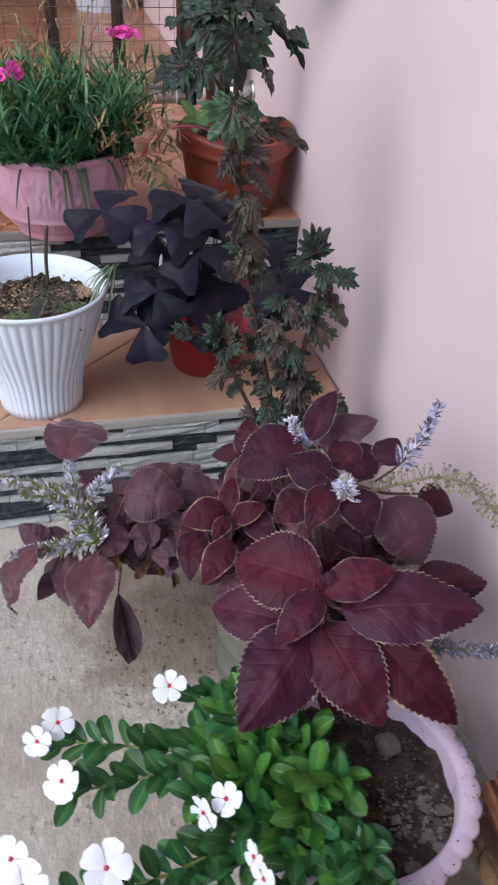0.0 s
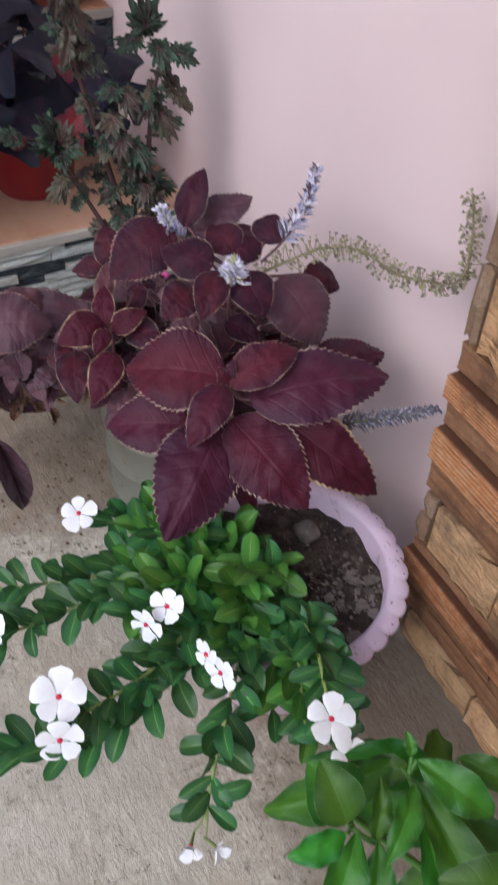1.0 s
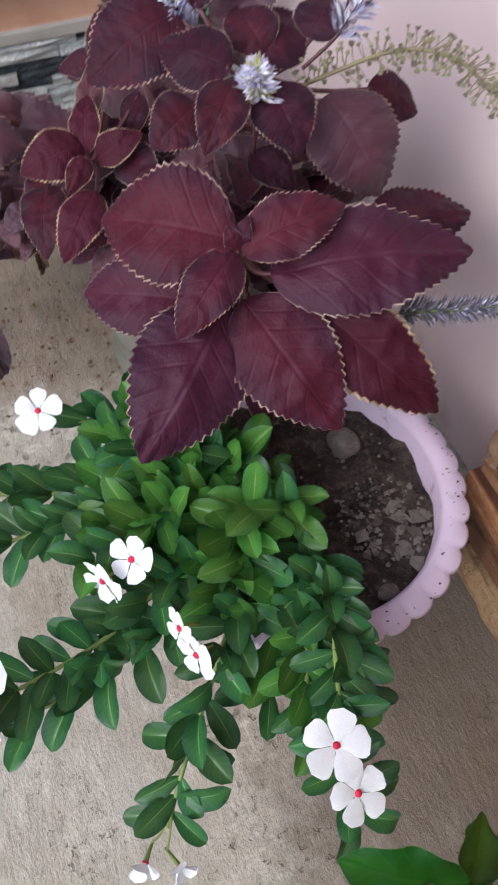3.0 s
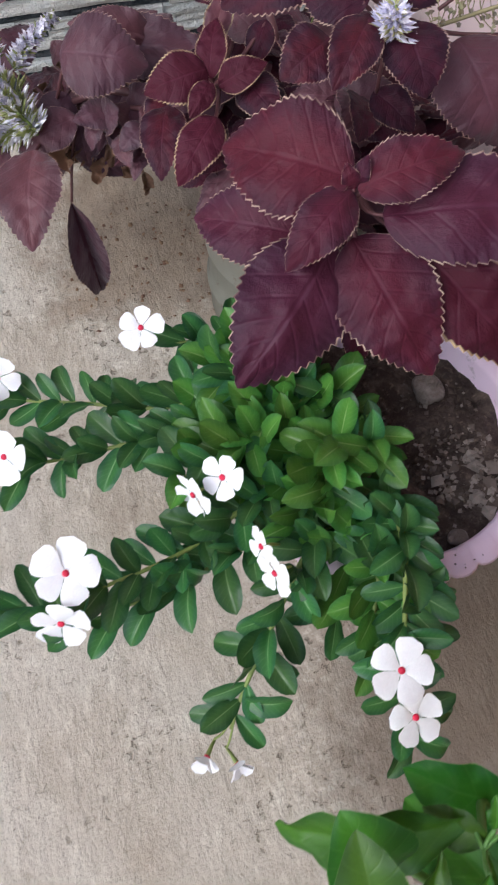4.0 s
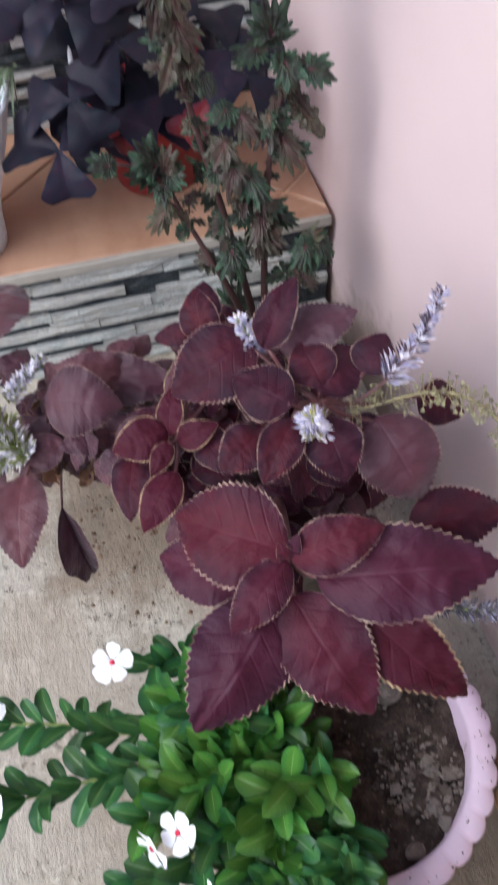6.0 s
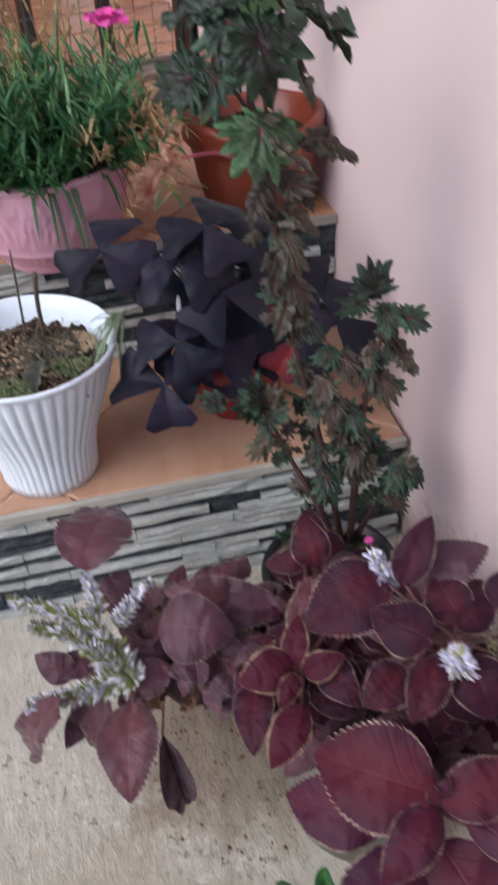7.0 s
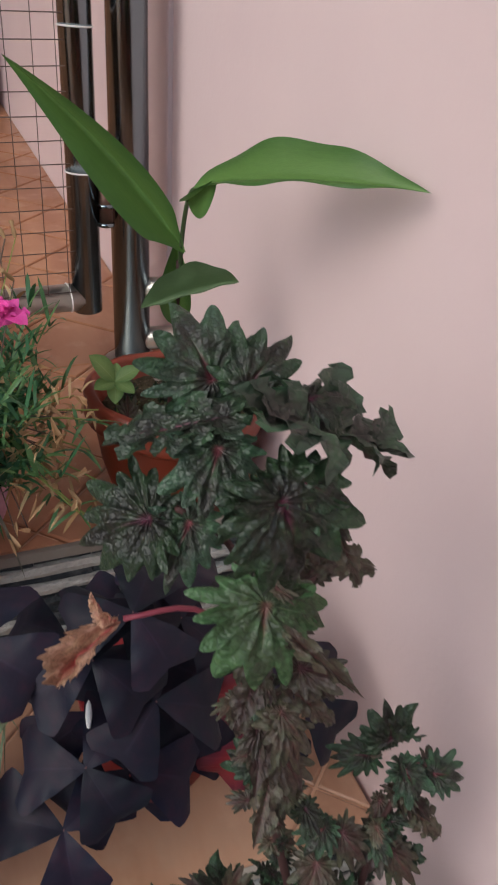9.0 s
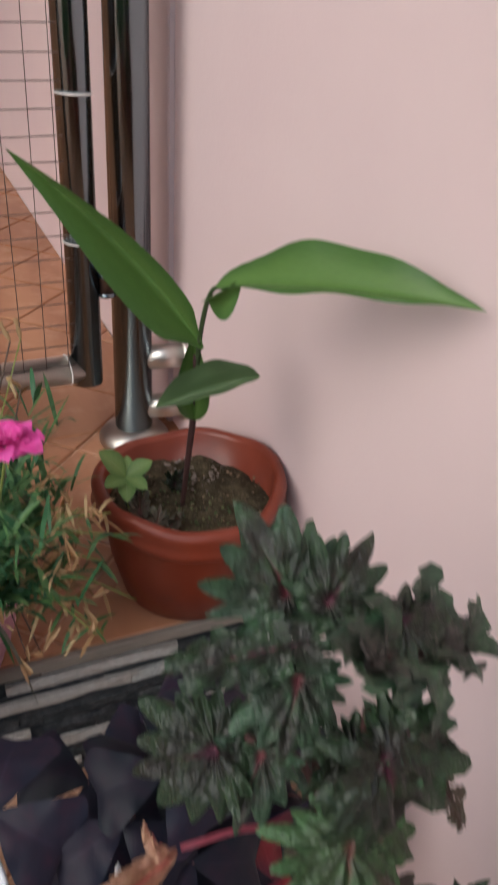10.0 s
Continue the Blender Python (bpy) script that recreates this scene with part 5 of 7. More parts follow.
PETAL_UNITS = [leaf_unit("petal", M_PETAL, petal_line, 8, 3, fold=0.02, hump=h, ripple=0.02, twist=t, seed=40 + s)
               for s, (h, t) in enumerate(((0.03, 0.2), (0.06, 0.2), (-0.04, 0.25)))]


def star_flower(parent, at, face, size=0.019, spin=0.0, cup=0.15, petals=5, units=PETAL_UNITS, eye=M_EYE):
    f = Vector(face).normalized()
    x = f.orthogonal().normalized()
    y = f.cross(x)
    p = Vector(at)
    ob = part("flower", tube("flower", [p - f * 0.012 - Vector((0, 0, 0.004)), p - f * 0.005, p + f * 0.0012], 0.0008, 0.0016, M_STEM, 7, 3), parent)
    if eye is M_EYE:
        part("eye", tube("eye", [p + f * 0.0004, p + f * 0.0016], 0.0021, 0.0016, eye, 9, straight=True), ob, label="crimson centre")
    for k in range(petals):
        a = spin + 2 * math.pi * k / petals
        way = (x * math.cos(a) + y * math.sin(a) + f * cup * rnd.uniform(0.3, 1.3)).normalized()
        part("petal", rnd.choice(units), ob, aim(p + way * 0.0008, p + way * size * rnd.uniform(0.9, 1.06), f, rnd.uniform(0.80, 0.98)))
    return ob


for at, face, size, spin in (
    ((0.100, 0.565, 0.214), (-0.15, -0.5, 0.85), 0.017, 0.4),
    ((0.126, 0.431, 0.237), (-0.55, -0.30, 0.75), 0.0152, 0.1),
    ((0.108, 0.428, 0.229), (-0.85, -0.5, 0.2), 0.016, 0.9),
    ((0.031, 0.391, 0.243), (-0.05, -0.45, 0.9), 0.021, 0.3),
    ((0.023, 0.370, 0.227), (-0.2, -0.9, 0.4), 0.018, 0.0),
    ((0.144, 0.375, 0.216), (-0.85, -0.35, 0.25), 0.016, 0.5),
    ((0.140, 0.391, 0.220), (-0.85, -0.15, 0.3), 0.013, 0.1),
    ((0.192, 0.302, 0.233), (0.05, -0.4, 0.95), 0.0185, 0.25),
    ((0.198, 0.282, 0.206), (0.1, -0.55, 0.85), 0.0175, 0.75),
    ((0.001, 0.488, 0.212), (-0.5, -0.45, 0.7), 0.019, 0.15),
    ((-0.002, 0.566, 0.186), (0.0, -0.8, 0.5), 0.017, 0.6),
    ((-0.021, 0.556, 0.177), (-0.4, -0.7, 0.5), 0.016, 0.2),
    ((-0.030, 0.403, 0.218), (-0.2, -0.5, 0.85), 0.021, 0.2),
    ((-0.039, 0.430, 0.211), (-0.3, -0.6, 0.75), 0.018, 0.8),
):
    star_flower(vinca, at, face, size * 0.96, spin)
# two spent flowers at the end of the lowest shoot
for at, face in (((0.086, 0.300, 0.140), (-0.5, -0.7, 0.1)), ((0.102, 0.293, 0.134), (0.3, -0.8, 0.0))):
    star_flower(vinca, at, face, 0.0125, 0.4, 1.3)
    end = Vector(at) - Vector(face).normalized() * 0.010
    part("flower_stalk", tube("flower_stalk", [(0.108, 0.320, 0.148), Vector((0.106, 0.314, 0.145)).lerp(end, 0.5), end], 0.0008, 0.0007, M_STEM, 5, 4), vinca)

# ---- dark purple oxalis ----
oxalis = thing("oxalis_plant", (OXPOT[0], OXPOT[1], 0.27), "dark purple shamrock plant with triangular leaflets", "plant")
WEDGE_UNITS = [notched(leaf_unit("leaflet", M_OXALIS, wedge, 16, 5, fold=f, hump=h, ripple=0.02, crumple=0.02, twist=t, seed=60 + s)) for s, (f, h, t) in enumerate(((0.10, 0.03, 0.0), (0.16, 0.05, 0.1), (0.05, 0.06, -0.1), (-0.06, 0.05, 0.1)))]
WEDGE_RED = notched(leaf_unit("leaflet", M_REDLEAF, wedge, 16, 5, fold=0.12, hump=0.08, crumple=0.03, seed=66))
# the hub, the way the leaf faces, the bearing of its first leaflet
OX_LEAVES = [
    (0.139, 1.060, 0.321, -0.10, -0.55, 0.80, -91),
    (0.160, 1.075, 0.363, -0.20, -0.55, 0.80, 162),
    (0.214, 1.079, 0.409, 0.05, -0.60, 0.80, -24),
    (0.174, 1.100, 0.443, -0.10, -0.50, 0.85, -168),
    (0.206, 1.110, 0.470, 0.00, -0.45, 0.90, 174),
    (0.100, 1.130, 0.451, -0.30, -0.45, 0.85, -168),
    (0.248, 1.130, 0.434, 0.20, -0.50, 0.85, -47),
    (0.194, 1.085, 0.334, 0.00, -0.70, 0.70, -138),
    (0.343, 1.100, 0.342, 0.10, -0.70, 0.70, -57),
    (0.330, 1.120, 0.362, 0.20, -0.60, 0.75, 100),
    (0.233, 1.110, 0.303, 0.00, -0.70, 0.70, -120),
    (0.277, 1.120, 0.358, 0.20, -0.60, 0.70, 22),
    (0.225, 1.130, 0.365, 0.00, -0.50, 0.90, 60),
    (0.165, 1.160, 0.412, -0.20, -0.40, 0.90, 20),
    (0.262, 1.165, 0.432, 0.20, -0.30, 0.90, 130),
    (0.302, 1.110, 0.318, 0.10, -0.50, 0.80, 170),
    (0.180, 1.130, 0.352, -0.10, -0.40, 0.90, 80),
]
rnd = random.Random(8)
for x, y, z, fx, fy, fz, bearing in OX_LEAVES:
    hub = Vector((x, y, z))
    f = Vector((fx, fy, fz)).normalized()
    foot = Vector((OXPOT[0] + (x - OXPOT[0]) * 0.25, OXPOT[1] + (y - OXPOT[1]) * 0.25, 0.268))
    part("leaf_stalk", tube("leaf_stalk", [foot, foot.lerp(hub, 0.6) + Vector((0, 0, 0.02)), hub], 0.0013, 0.0009, M_STEM_PURPLE, 5, 5), oxalis)
    u = Vector((math.cos(radians(bearing)), math.sin(radians(bearing)), 0))
    u = (u - f * u.dot(f)).normalized()
    v = f.cross(u)
    for k in range(3):
        a = k * 2.094 + rnd.uniform(-0.12, 0.12)
        way = (u * math.cos(a) + v * math.sin(a) - f * rnd.uniform(0.0, 0.2)).normalized()
        part("leaflet", rnd.choice(WEDGE_UNITS), oxalis, aim(hub, hub + way * rnd.uniform(0.050, 0.061), f, rnd.uniform(1.1, 1.25)))

# ---- crinkled green and bronze coleus, tall, leaning on the wall ----
shrub = thing("crinkled_coleus_plant", (SHPOT[0], SHPOT[1], 0.105), "tall leggy coleus with crinkled dark green and bronze leaves", "plant")


def finger_leaf(material, seed):
    """A slim leaf of length 1, cut into blunt, toothed fingers along its midrib."""
    q = random.Random(seed)
    off = Vector((q.uniform(0, 50), q.uniform(0, 50), 0))
    verts, uvs, faces = [], [], []
    droop, cup, bow = q.uniform(0.0, 0.2), q.uniform(0.0, 0.3), q.uniform(-0.3, 0.3)

    def finger(oy, angle, length, width, lift, curl, middle, nu=10):
        d, e = (math.sin(angle), math.cos(angle)), (math.cos(angle), -math.sin(angle))
        n, beat, bend = len(verts), q.uniform(0, 6), q.uniform(-0.12, 0.12)
        for i in range(nu + 1):
            u = i / nu
            w = width / 2 * (0.35 + 0.95 * u ** 0.8) * (1.0 if u < 0.6 else max(0.0, 1 - ((u - 0.6) / 0.4) ** 1.7) ** 0.8)
            for j in range(5):
                k = j / 2 - 1
                saw = 1 + (0.3 * math.sin(u * 21 + beat + (2 if k > 0 else 0)) * min(1.0, 2 * u) if j in (0, 4) else 0)
                x = d[0] * length * u + e[0] * (k * w * saw + bend * u * u * length)
                y = oy + d[1] * length * u + e[1] * (k * w * saw + bend * u * u * length)
                z = -droop * (x * x + y * y) * 0.6 + cup * abs(x) + bow * x * y
                z += lift * (0.2 + u) + curl * u ** 3 * length + 0.38 * abs(k) * w
                z += 0.025 * noise.noise(Vector((x * 9, y * 9, seed)) + off) + 0.02 * noise.noise(Vector((x * 24, y * 24, seed)) + off)
                verts.append((x, y, z))
                uvs.append((0.5 + k * 0.3, 0.3 + 0.6 * u) if middle else (0.5 + (0.06 + 0.36 * u + 0.06 * abs(k)) * (1 if angle > 0 else -1), 0.4))
        for i in range(nu):
            for j in range(4):
                a = n + i * 5 + j
                faces.append((a, a + 1, a + 6, a + 5))

    finger(0.0, 0.0, 1.0, 0.26, 0.0, q.uniform(-0.3, 0.1), True, 14)
    comb = ((0.02, 130, 0.26), (0.06, 100, 0.36), (0.16, 84, 0.42), (0.29, 70, 0.42), (0.42, 58, 0.38), (0.55, 46, 0.34), (0.68, 34, 0.26))
    for k, (oy, deg, length) in enumerate(comb):
        for sign in (-1, 1):
            finger(oy + q.uniform(-0.02, 0.02), sign * radians(deg + q.uniform(-6, 6)), length * q.uniform(0.7, 1.15), 0.2 * q.uniform(0.8, 1.2), 0.01 * (k % 3) + 0.005 * (sign + 1) + q.uniform(-0.015, 0.015),
                   q.uniform(-0.55, 0.2), False)
    return mesh_of("leaf", verts, faces, material, uvs)


def crinkle_leaf(material, seed):
    """A broad, blistered leaf of length 1: each vein runs out into a blunt tooth, the blade folded between the veins."""
    q = random.Random(seed)
    off = Vector((q.uniform(0, 50), q.uniform(0, 50), 0))
    marks, a = [], -0.2
    while a < 6.283 - 0.45:
        marks.append(a)
        a += q.uniform(0.33, 0.5)
    marks.append(marks[0] + 6.2832)
    reach = [q.uniform(0.6, 1.3) for _ in marks]
    lift = [q.uniform(-0.16, 0.12) for _ in marks]
    droop, bow, cup = q.uniform(0.05, 0.4), q.uniform(-0.4, 0.4), q.uniform(-0.1, 0.3)
    n, rings = 150, 11
    verts, uvs, faces = [(0, 0.25, 0.0)], [(0.5, 0.3)], []
    for k in range(n):
        th = marks[0] + 6.2832 * k / n
        m = max(i for i in range(len(marks) - 1) if marks[i] <= th + 1e-6)
        ph = (th - marks[m]) / (marks[m + 1] - marks[m])
        ph = ph ** (1.25 if math.sin(th) < 0 else 0.8)
        side = abs(2 * ph - 1)
        bulge = 1 - side ** 1.5
        c = math.cos(th)
        base = 0.42 + (0.30 * c * c if c > 0 else -0.13 * c * c) + 0.03 * math.sin(th) ** 2
        for i in range(1, rings + 1):
            r = i / rings
            rr = base * r * (1 + r ** 3 * (0.38 * reach[m] * bulge - 0.3))
            x, y = rr * math.sin(th), 0.25 + rr * c
            z = -0.085 * bulge * r * (1 - 0.4 * r) + lift[m] * r ** 4 - droop * rr * r ** 1.5 + bow * x * (y - 0.25) + cup * abs(x)
            z += 0.05 * noise.noise(Vector((x * 5, y * 5, seed)) + off) + 0.035 * noise.noise(Vector((x * 15, y * 15, seed)) + off) + 0.02 * noise.noise(Vector((x * 32, y * 32, seed)) + off)
            verts.append((x, y, z))
            vein = min(1.0, abs(math.sin(th)) * 2.5 + max(0.0, -c))
            uvs.append((0.5 + 0.5 * min(1.0, r * (0.25 + 0.75 * vein) + 0.1 * side * r), 0.3))
    for k in range(n):
        a0, b0 = 1 + k * rings, 1 + ((k + 1) % n) * rings
        faces.append((0, b0, a0))
        for i in range(rings - 1):
            faces.append((a0 + i, b0 + i, b0 + i + 1, a0 + i + 1))
    return mesh_of("leaf", verts, faces, material, uvs)


def crinkle_units(material, n, seed):
    return [finger_leaf(material, seed + s) if s % 3 == 2 else crinkle_leaf(material, seed + s) for s in range(n)]


SHRUB_UNITS, BROWN_UNITS, YOUNG_SHRUB_UNITS = crinkle_units(M_SHRUB, 9, 80), crinkle_units(M_SHRUB_BROWN, 8, 90), crinkle_units(M_SHRUB_YOUNG, 3, 100)
STEMS = [
    [(0.309, 0.957, 0.126), (0.285, 0.950, 0.265), (0.258, 0.967, 0.409), (0.238, 0.973, 0.553), (0.221, 0.982, 0.704)],
    [(0.302, 0.953, 0.125), (0.274, 0.939, 0.217), (0.246, 0.962, 0.282), (0.228, 0.970, 0.334)],
    [(0.228, 0.970, 0.330), (0.210, 0.968, 0.348), (0.188, 0.966, 0.358)],
    [(0.244, 0.962, 0.285), (0.238, 0.966, 0.298), (0.232, 0.968, 0.305)],
    [(0.317, 0.957, 0.126), (0.319, 0.949, 0.267), (0.333, 0.957, 0.374), (0.354, 0.959, 0.434)],
    [(0.322, 0.962, 0.126), (0.340, 0.936, 0.210), (0.361, 0.923, 0.275)],
    [(0.244, 0.971, 0.505), (0.236, 0.955, 0.604), (0.224, 0.942, 0.700)],
    [(0.240, 0.972, 0.565), (0.222, 0.975, 0.630), (0.194, 0.975, 0.660)],
    [(0.245, 0.968, 0.560), (0.262, 0.975, 0.590), (0.300, 0.998, 0.585)],
    [(0.316, 0.953, 0.141), (0.314, 0.939, 0.257), (0.300, 0.948, 0.344)],
]
for pts in STEMS:
    part("stem", tube("stem", pts, 0.0042 if pts[0][2] < 0.2 else 0.0022, 0.0015, M_STEM_BROWN, 7, 6), shrub)
# leaf stalk end, tip, width, kind (0 green, 1 bronze, 2 young and light)
TOP_LEAVES = [
    (0.219, 0.985, 0.705, 0.203, 1.008, 0.745, 1.15, 0),
    (0.221, 0.980, 0.706, 0.250, 0.990, 0.735, 0.95, 0),
    (0.217, 0.974, 0.705, 0.162, 0.989, 0.693, 0.62, 0),
    (0.216, 0.976, 0.700, 0.196, 0.950, 0.670, 1.00, 0),
    (0.222, 0.945, 0.719, 0.318, 0.985, 0.662, 0.52, 0),
    (0.240, 0.960, 0.715, 0.275, 0.970, 0.715, 0.85, 0),
    (0.219, 0.932, 0.704, 0.238, 0.912, 0.650, 1.05, 0),
    (0.225, 0.935, 0.700, 0.258, 0.925, 0.683, 0.85, 0),
    (0.219, 0.946, 0.691, 0.222, 0.930, 0.655, 1.00, 0),
    (0.252, 0.930, 0.668, 0.262, 0.915, 0.640, 0.45, 1),
    (0.193, 0.973, 0.659, 0.148, 0.990, 0.642, 1.10, 0),
    (0.205, 0.975, 0.662, 0.180, 0.955, 0.630, 0.80, 0),
]
SIDE_LEAVES = [
    (0.229, 0.948, 0.634, 0.217, 0.912, 0.592, 1.15, 2),
    (0.230, 0.945, 0.630, 0.256, 0.930, 0.610, 0.90, 2),
    (0.232, 0.920, 0.618, 0.258, 0.896, 0.597, 0.30, 1),
    (0.285, 1.010, 0.580, 0.337, 1.005, 0.559, 0.45, 1),
    (0.270, 0.985, 0.590, 0.300, 0.995, 0.600, 0.60, 1),
    (0.228, 0.942, 0.579, 0.206, 0.925, 0.555, 0.60, 1),
    (0.240, 0.941, 0.577, 0.268, 0.925, 0.559, 0.55, 1),
    (0.246, 0.945, 0.555, 0.272, 0.930, 0.530, 0.50, 1),
    (0.337, 0.969, 0.440, 0.330, 0.965, 0.484, 0.95, 0),
    (0.340, 0.962, 0.438, 0.352, 0.940, 0.415, 0.95, 0),
    (0.330, 0.968, 0.440, 0.298, 0.980, 0.436, 0.80, 0),
    (0.356, 0.955, 0.425, 0.389, 0.947, 0.420, 0.90, 0),
    (0.352, 0.958, 0.392, 0.378, 0.940, 0.360, 0.60, 1),
    (0.268, 0.956, 0.438, 0.242, 0.976, 0.448, 0.80, 1),
    (0.270, 0.959, 0.433, 0.276, 0.937, 0.424, 0.90, 0),
]
MID_LEAVES = [
    (0.247, 0.962, 0.525, 0.262, 0.922, 0.483, 0.7, 1),
    (0.244, 0.971, 0.505, 0.230, 0.932, 0.462, 0.6, 1),
    (0.249, 0.965, 0.486, 0.280, 0.938, 0.440, 0.7, 1),
    (0.251, 0.964, 0.457, 0.227, 0.930, 0.418, 0.6, 1),
    (0.345, 0.958, 0.414, 0.373, 0.942, 0.372, 0.5, 1),
    (0.332, 0.958, 0.384, 0.307, 0.920, 0.364, 0.8, 1),
    (0.332, 0.952, 0.374, 0.357, 0.912, 0.338, 0.7, 1),
    (0.300, 0.948, 0.344, 0.319, 0.903, 0.317, 0.8, 0),
    (0.295, 0.948, 0.353, 0.271, 0.915, 0.324, 0.8, 1),
]
LOW_LEAVES = [
    (0.226, 0.972, 0.334, 0.176, 0.960, 0.352, 0.85, 0),
    (0.188, 0.966, 0.358, 0.150, 0.955, 0.366, 1.00, 0),
    (0.226, 0.970, 0.336, 0.206, 0.955, 0.398, 0.85, 0),
    (0.229, 0.970, 0.334, 0.256, 0.940, 0.352, 0.85, 0),
    (0.228, 0.966, 0.332, 0.222, 0.925, 0.330, 0.9, 0),
    (0.229, 0.972, 0.330, 0.238, 0.955, 0.384, 0.7, 1),
    (0.232, 0.968, 0.305, 0.196, 0.955, 0.268, 0.7, 1),
    (0.285, 0.945, 0.265, 0.270, 0.902, 0.232, 0.8, 0),
    (0.361, 0.923, 0.275, 0.381, 0.888, 0.243, 0.8, 0),
    (0.356, 0.923, 0.270, 0.332, 0.890, 0.245, 0.8, 0),
    (0.348, 0.928, 0.250, 0.374, 0.910, 0.300, 0.7, 1),
    (0.308, 0.940, 0.277, 0.336, 0.900, 0.269, 0.7, 1),
    (0.317, 0.940, 0.296, 0.292, 0.903, 0.277, 0.7, 1),
    (0.296, 0.962, 0.400, 0.262, 0.940, 0.385, 0.9, 0),
    (0.298, 0.960, 0.395, 0.318, 0.925, 0.372, 0.9, 1),
    (0.290, 0.958, 0.372, 0.262, 0.925, 0.352, 0.9, 1),
]
rnd = random.Random(14)
for rows in (TOP_LEAVES, SIDE_LEAVES, MID_LEAVES, LOW_LEAVES):
    for *bt, w, kind in rows:
        units = (SHRUB_UNITS, BROWN_UNITS, YOUNG_SHRUB_UNITS)[kind]
        face = (rnd.uniform(-0.3, 0.1), -0.5 + rnd.uniform(-0.2, 0.2), 0.8)
        b, t = Vector(bt[:3]), Vector(bt[3:])
        if rows in (MID_LEAVES, LOW_LEAVES):
            t = b.lerp(t, 0.72)
        pick = units[2::3] if w < 0.65 else [m for i, m in enumerate(units) if i % 3 != 2]
        part("leaf", rnd.choice(pick), shrub, aim(b, t, face, w * 1.05))
        if rows is not TOP_LEAVES:
            d = (t - b) * 0.5 + Vector((rnd.uniform(-1, 1), rnd.uniform(-1, 1), rnd.uniform(-0.6, 0.6))) * (t - b).length * 0.6
            e = b + d * rnd.uniform(0.5, 0.8)
            e.x = min(e.x, WALL_X - 0.012)
            part("leaf", rnd.choice(SHRUB_UNITS if kind == 0 and rnd.random() < 0.7 else BROWN_UNITS), shrub, aim(b, e, (rnd.uniform(-0.5, 0.3), -0.6, 0.6), rnd.uniform(0.6, 0.9)))
WITHERED = leaf_unit("leaf", M_SHRUB_DRY, coleus_line, 60, 6, teeth=9, tooth=0.16, fold=0.3, hump=0.10, ripple=0.05, crumple=0.12, twist=0.5, seed=101)
part("leaf", WITHERED, shrub, aim((0.168, 0.980, 0.592), (0.133, 0.985, 0.553), (-0.5, -0.5, 0.7), 0.3), "withered pink leaf with a red midrib")
part("leaf", WITHERED, shrub, aim((0.166, 0.980, 0.594), (0.155, 0.988, 0.608), (-0.7, -0.6, 0.2), 0.5), "curled ochre leaf tip")
part("leaf_stalk", tube("leaf_stalk", [(0.238, 0.975, 0.560), (0.205, 0.978, 0.592), (0.169, 0.980, 0.594)], 0.0016, 0.0014, M_STEM_RED, 6, 4), shrub)
for k in range(108):
    path = smooth_path(STEMS[(0, 4, 0, 9, 4, 5, 0, 1, 0, 9)[k % 10]], 8)
    p = path[rnd.randrange(8, int(len(path) * 0.86))] + Vector((rnd.uniform(-0.012, 0.012), rnd.uniform(-0.012, 0.012), rnd.uniform(-0.008, 0.008)))
    a = rnd.uniform(0, 6.283)
    d = Vector((math.cos(a), math.sin(a), rnd.uniform(-0.7, 0.35))).normalized()
    t = p + d * rnd.uniform(0.014, 0.034)
    t.x = min(t.x, WALL_X - 0.012)
    part("leaf", rnd.choice(BROWN_UNITS if rnd.random() < 0.5 else SHRUB_UNITS), shrub, aim(p, t, (rnd.uniform(-0.6, 0.3), rnd.uniform(-0.8, 0.1), 0.7), rnd.uniform(0.6, 0.95)))
# young leaves round the foot of the stems
for k in range(9):
    a, rr = rnd.uniform(0, 6.283), 0.07 * math.sqrt(rnd.random())
    p = Vector((SHPOT[0] + rr * math.cos(a), SHPOT[1] + rr * math.sin(a), 0.104))
    t = p + Vector((rnd.uniform(-0.02, 0.02), rnd.uniform(-0.025, 0.015), rnd.uniform(0.02, 0.055)))
    part("leaf", rnd.choice(BROWN_UNITS if rnd.random() < 0.5 else SHRUB_UNITS), shrub, aim(p, t, (rnd.uniform(-0.4, 0.4), -0.8, 0.5), rnd.uniform(0.5, 0.9)))

# ---- ginger shoot in the terracotta pot ----
ginger = thing("ginger_plant", (0.322, 1.412, 0.438), "young ginger shoot with long bright green leaves", "plant")
part("stem", tube("stem", [(0.322, 1.412, 0.438), (0.325, 1.405, 0.50), (0.325, 1.392, 0.56), (0.321, 1.376, 0.62)], 0.0026, 0.0036, M_STEM_BROWN, 8), ginger)
part("stem", tube("stem", [(0.323, 1.384, 0.59), (0.319, 1.364, 0.648), (0.318, 1.342, 0.690), (0.325, 1.330, 0.699)], 0.0022, 0.0018, M_STEM_DARK, 8), ginger)
G_UP = leaf_unit("leaf", M_GINGER, strap, 32, 6, fold=0.22, hump=-0.05, twist=0.25, sway=0.2, seed=120)
G_SIDE = leaf_unit("leaf", M_GINGER, lance, 32, 6, fold=0.1, hump=0.05, ripple=0.012, seed=121)
for v in G_SIDE.vertices:
    v.co.x *= 0.5 if v.co.x > 0 else 1.2
G_SMALL = leaf_unit("leaf", M_GINGER, lance, 20, 4, fold=0.3, hump=-0.03, seed=122)
part("leaf", G_UP, ginger, aim((0.322, 1.366, 0.632), (0.187, 1.422, 0.784), (-0.35, -0.9, 0.15), 0.188))
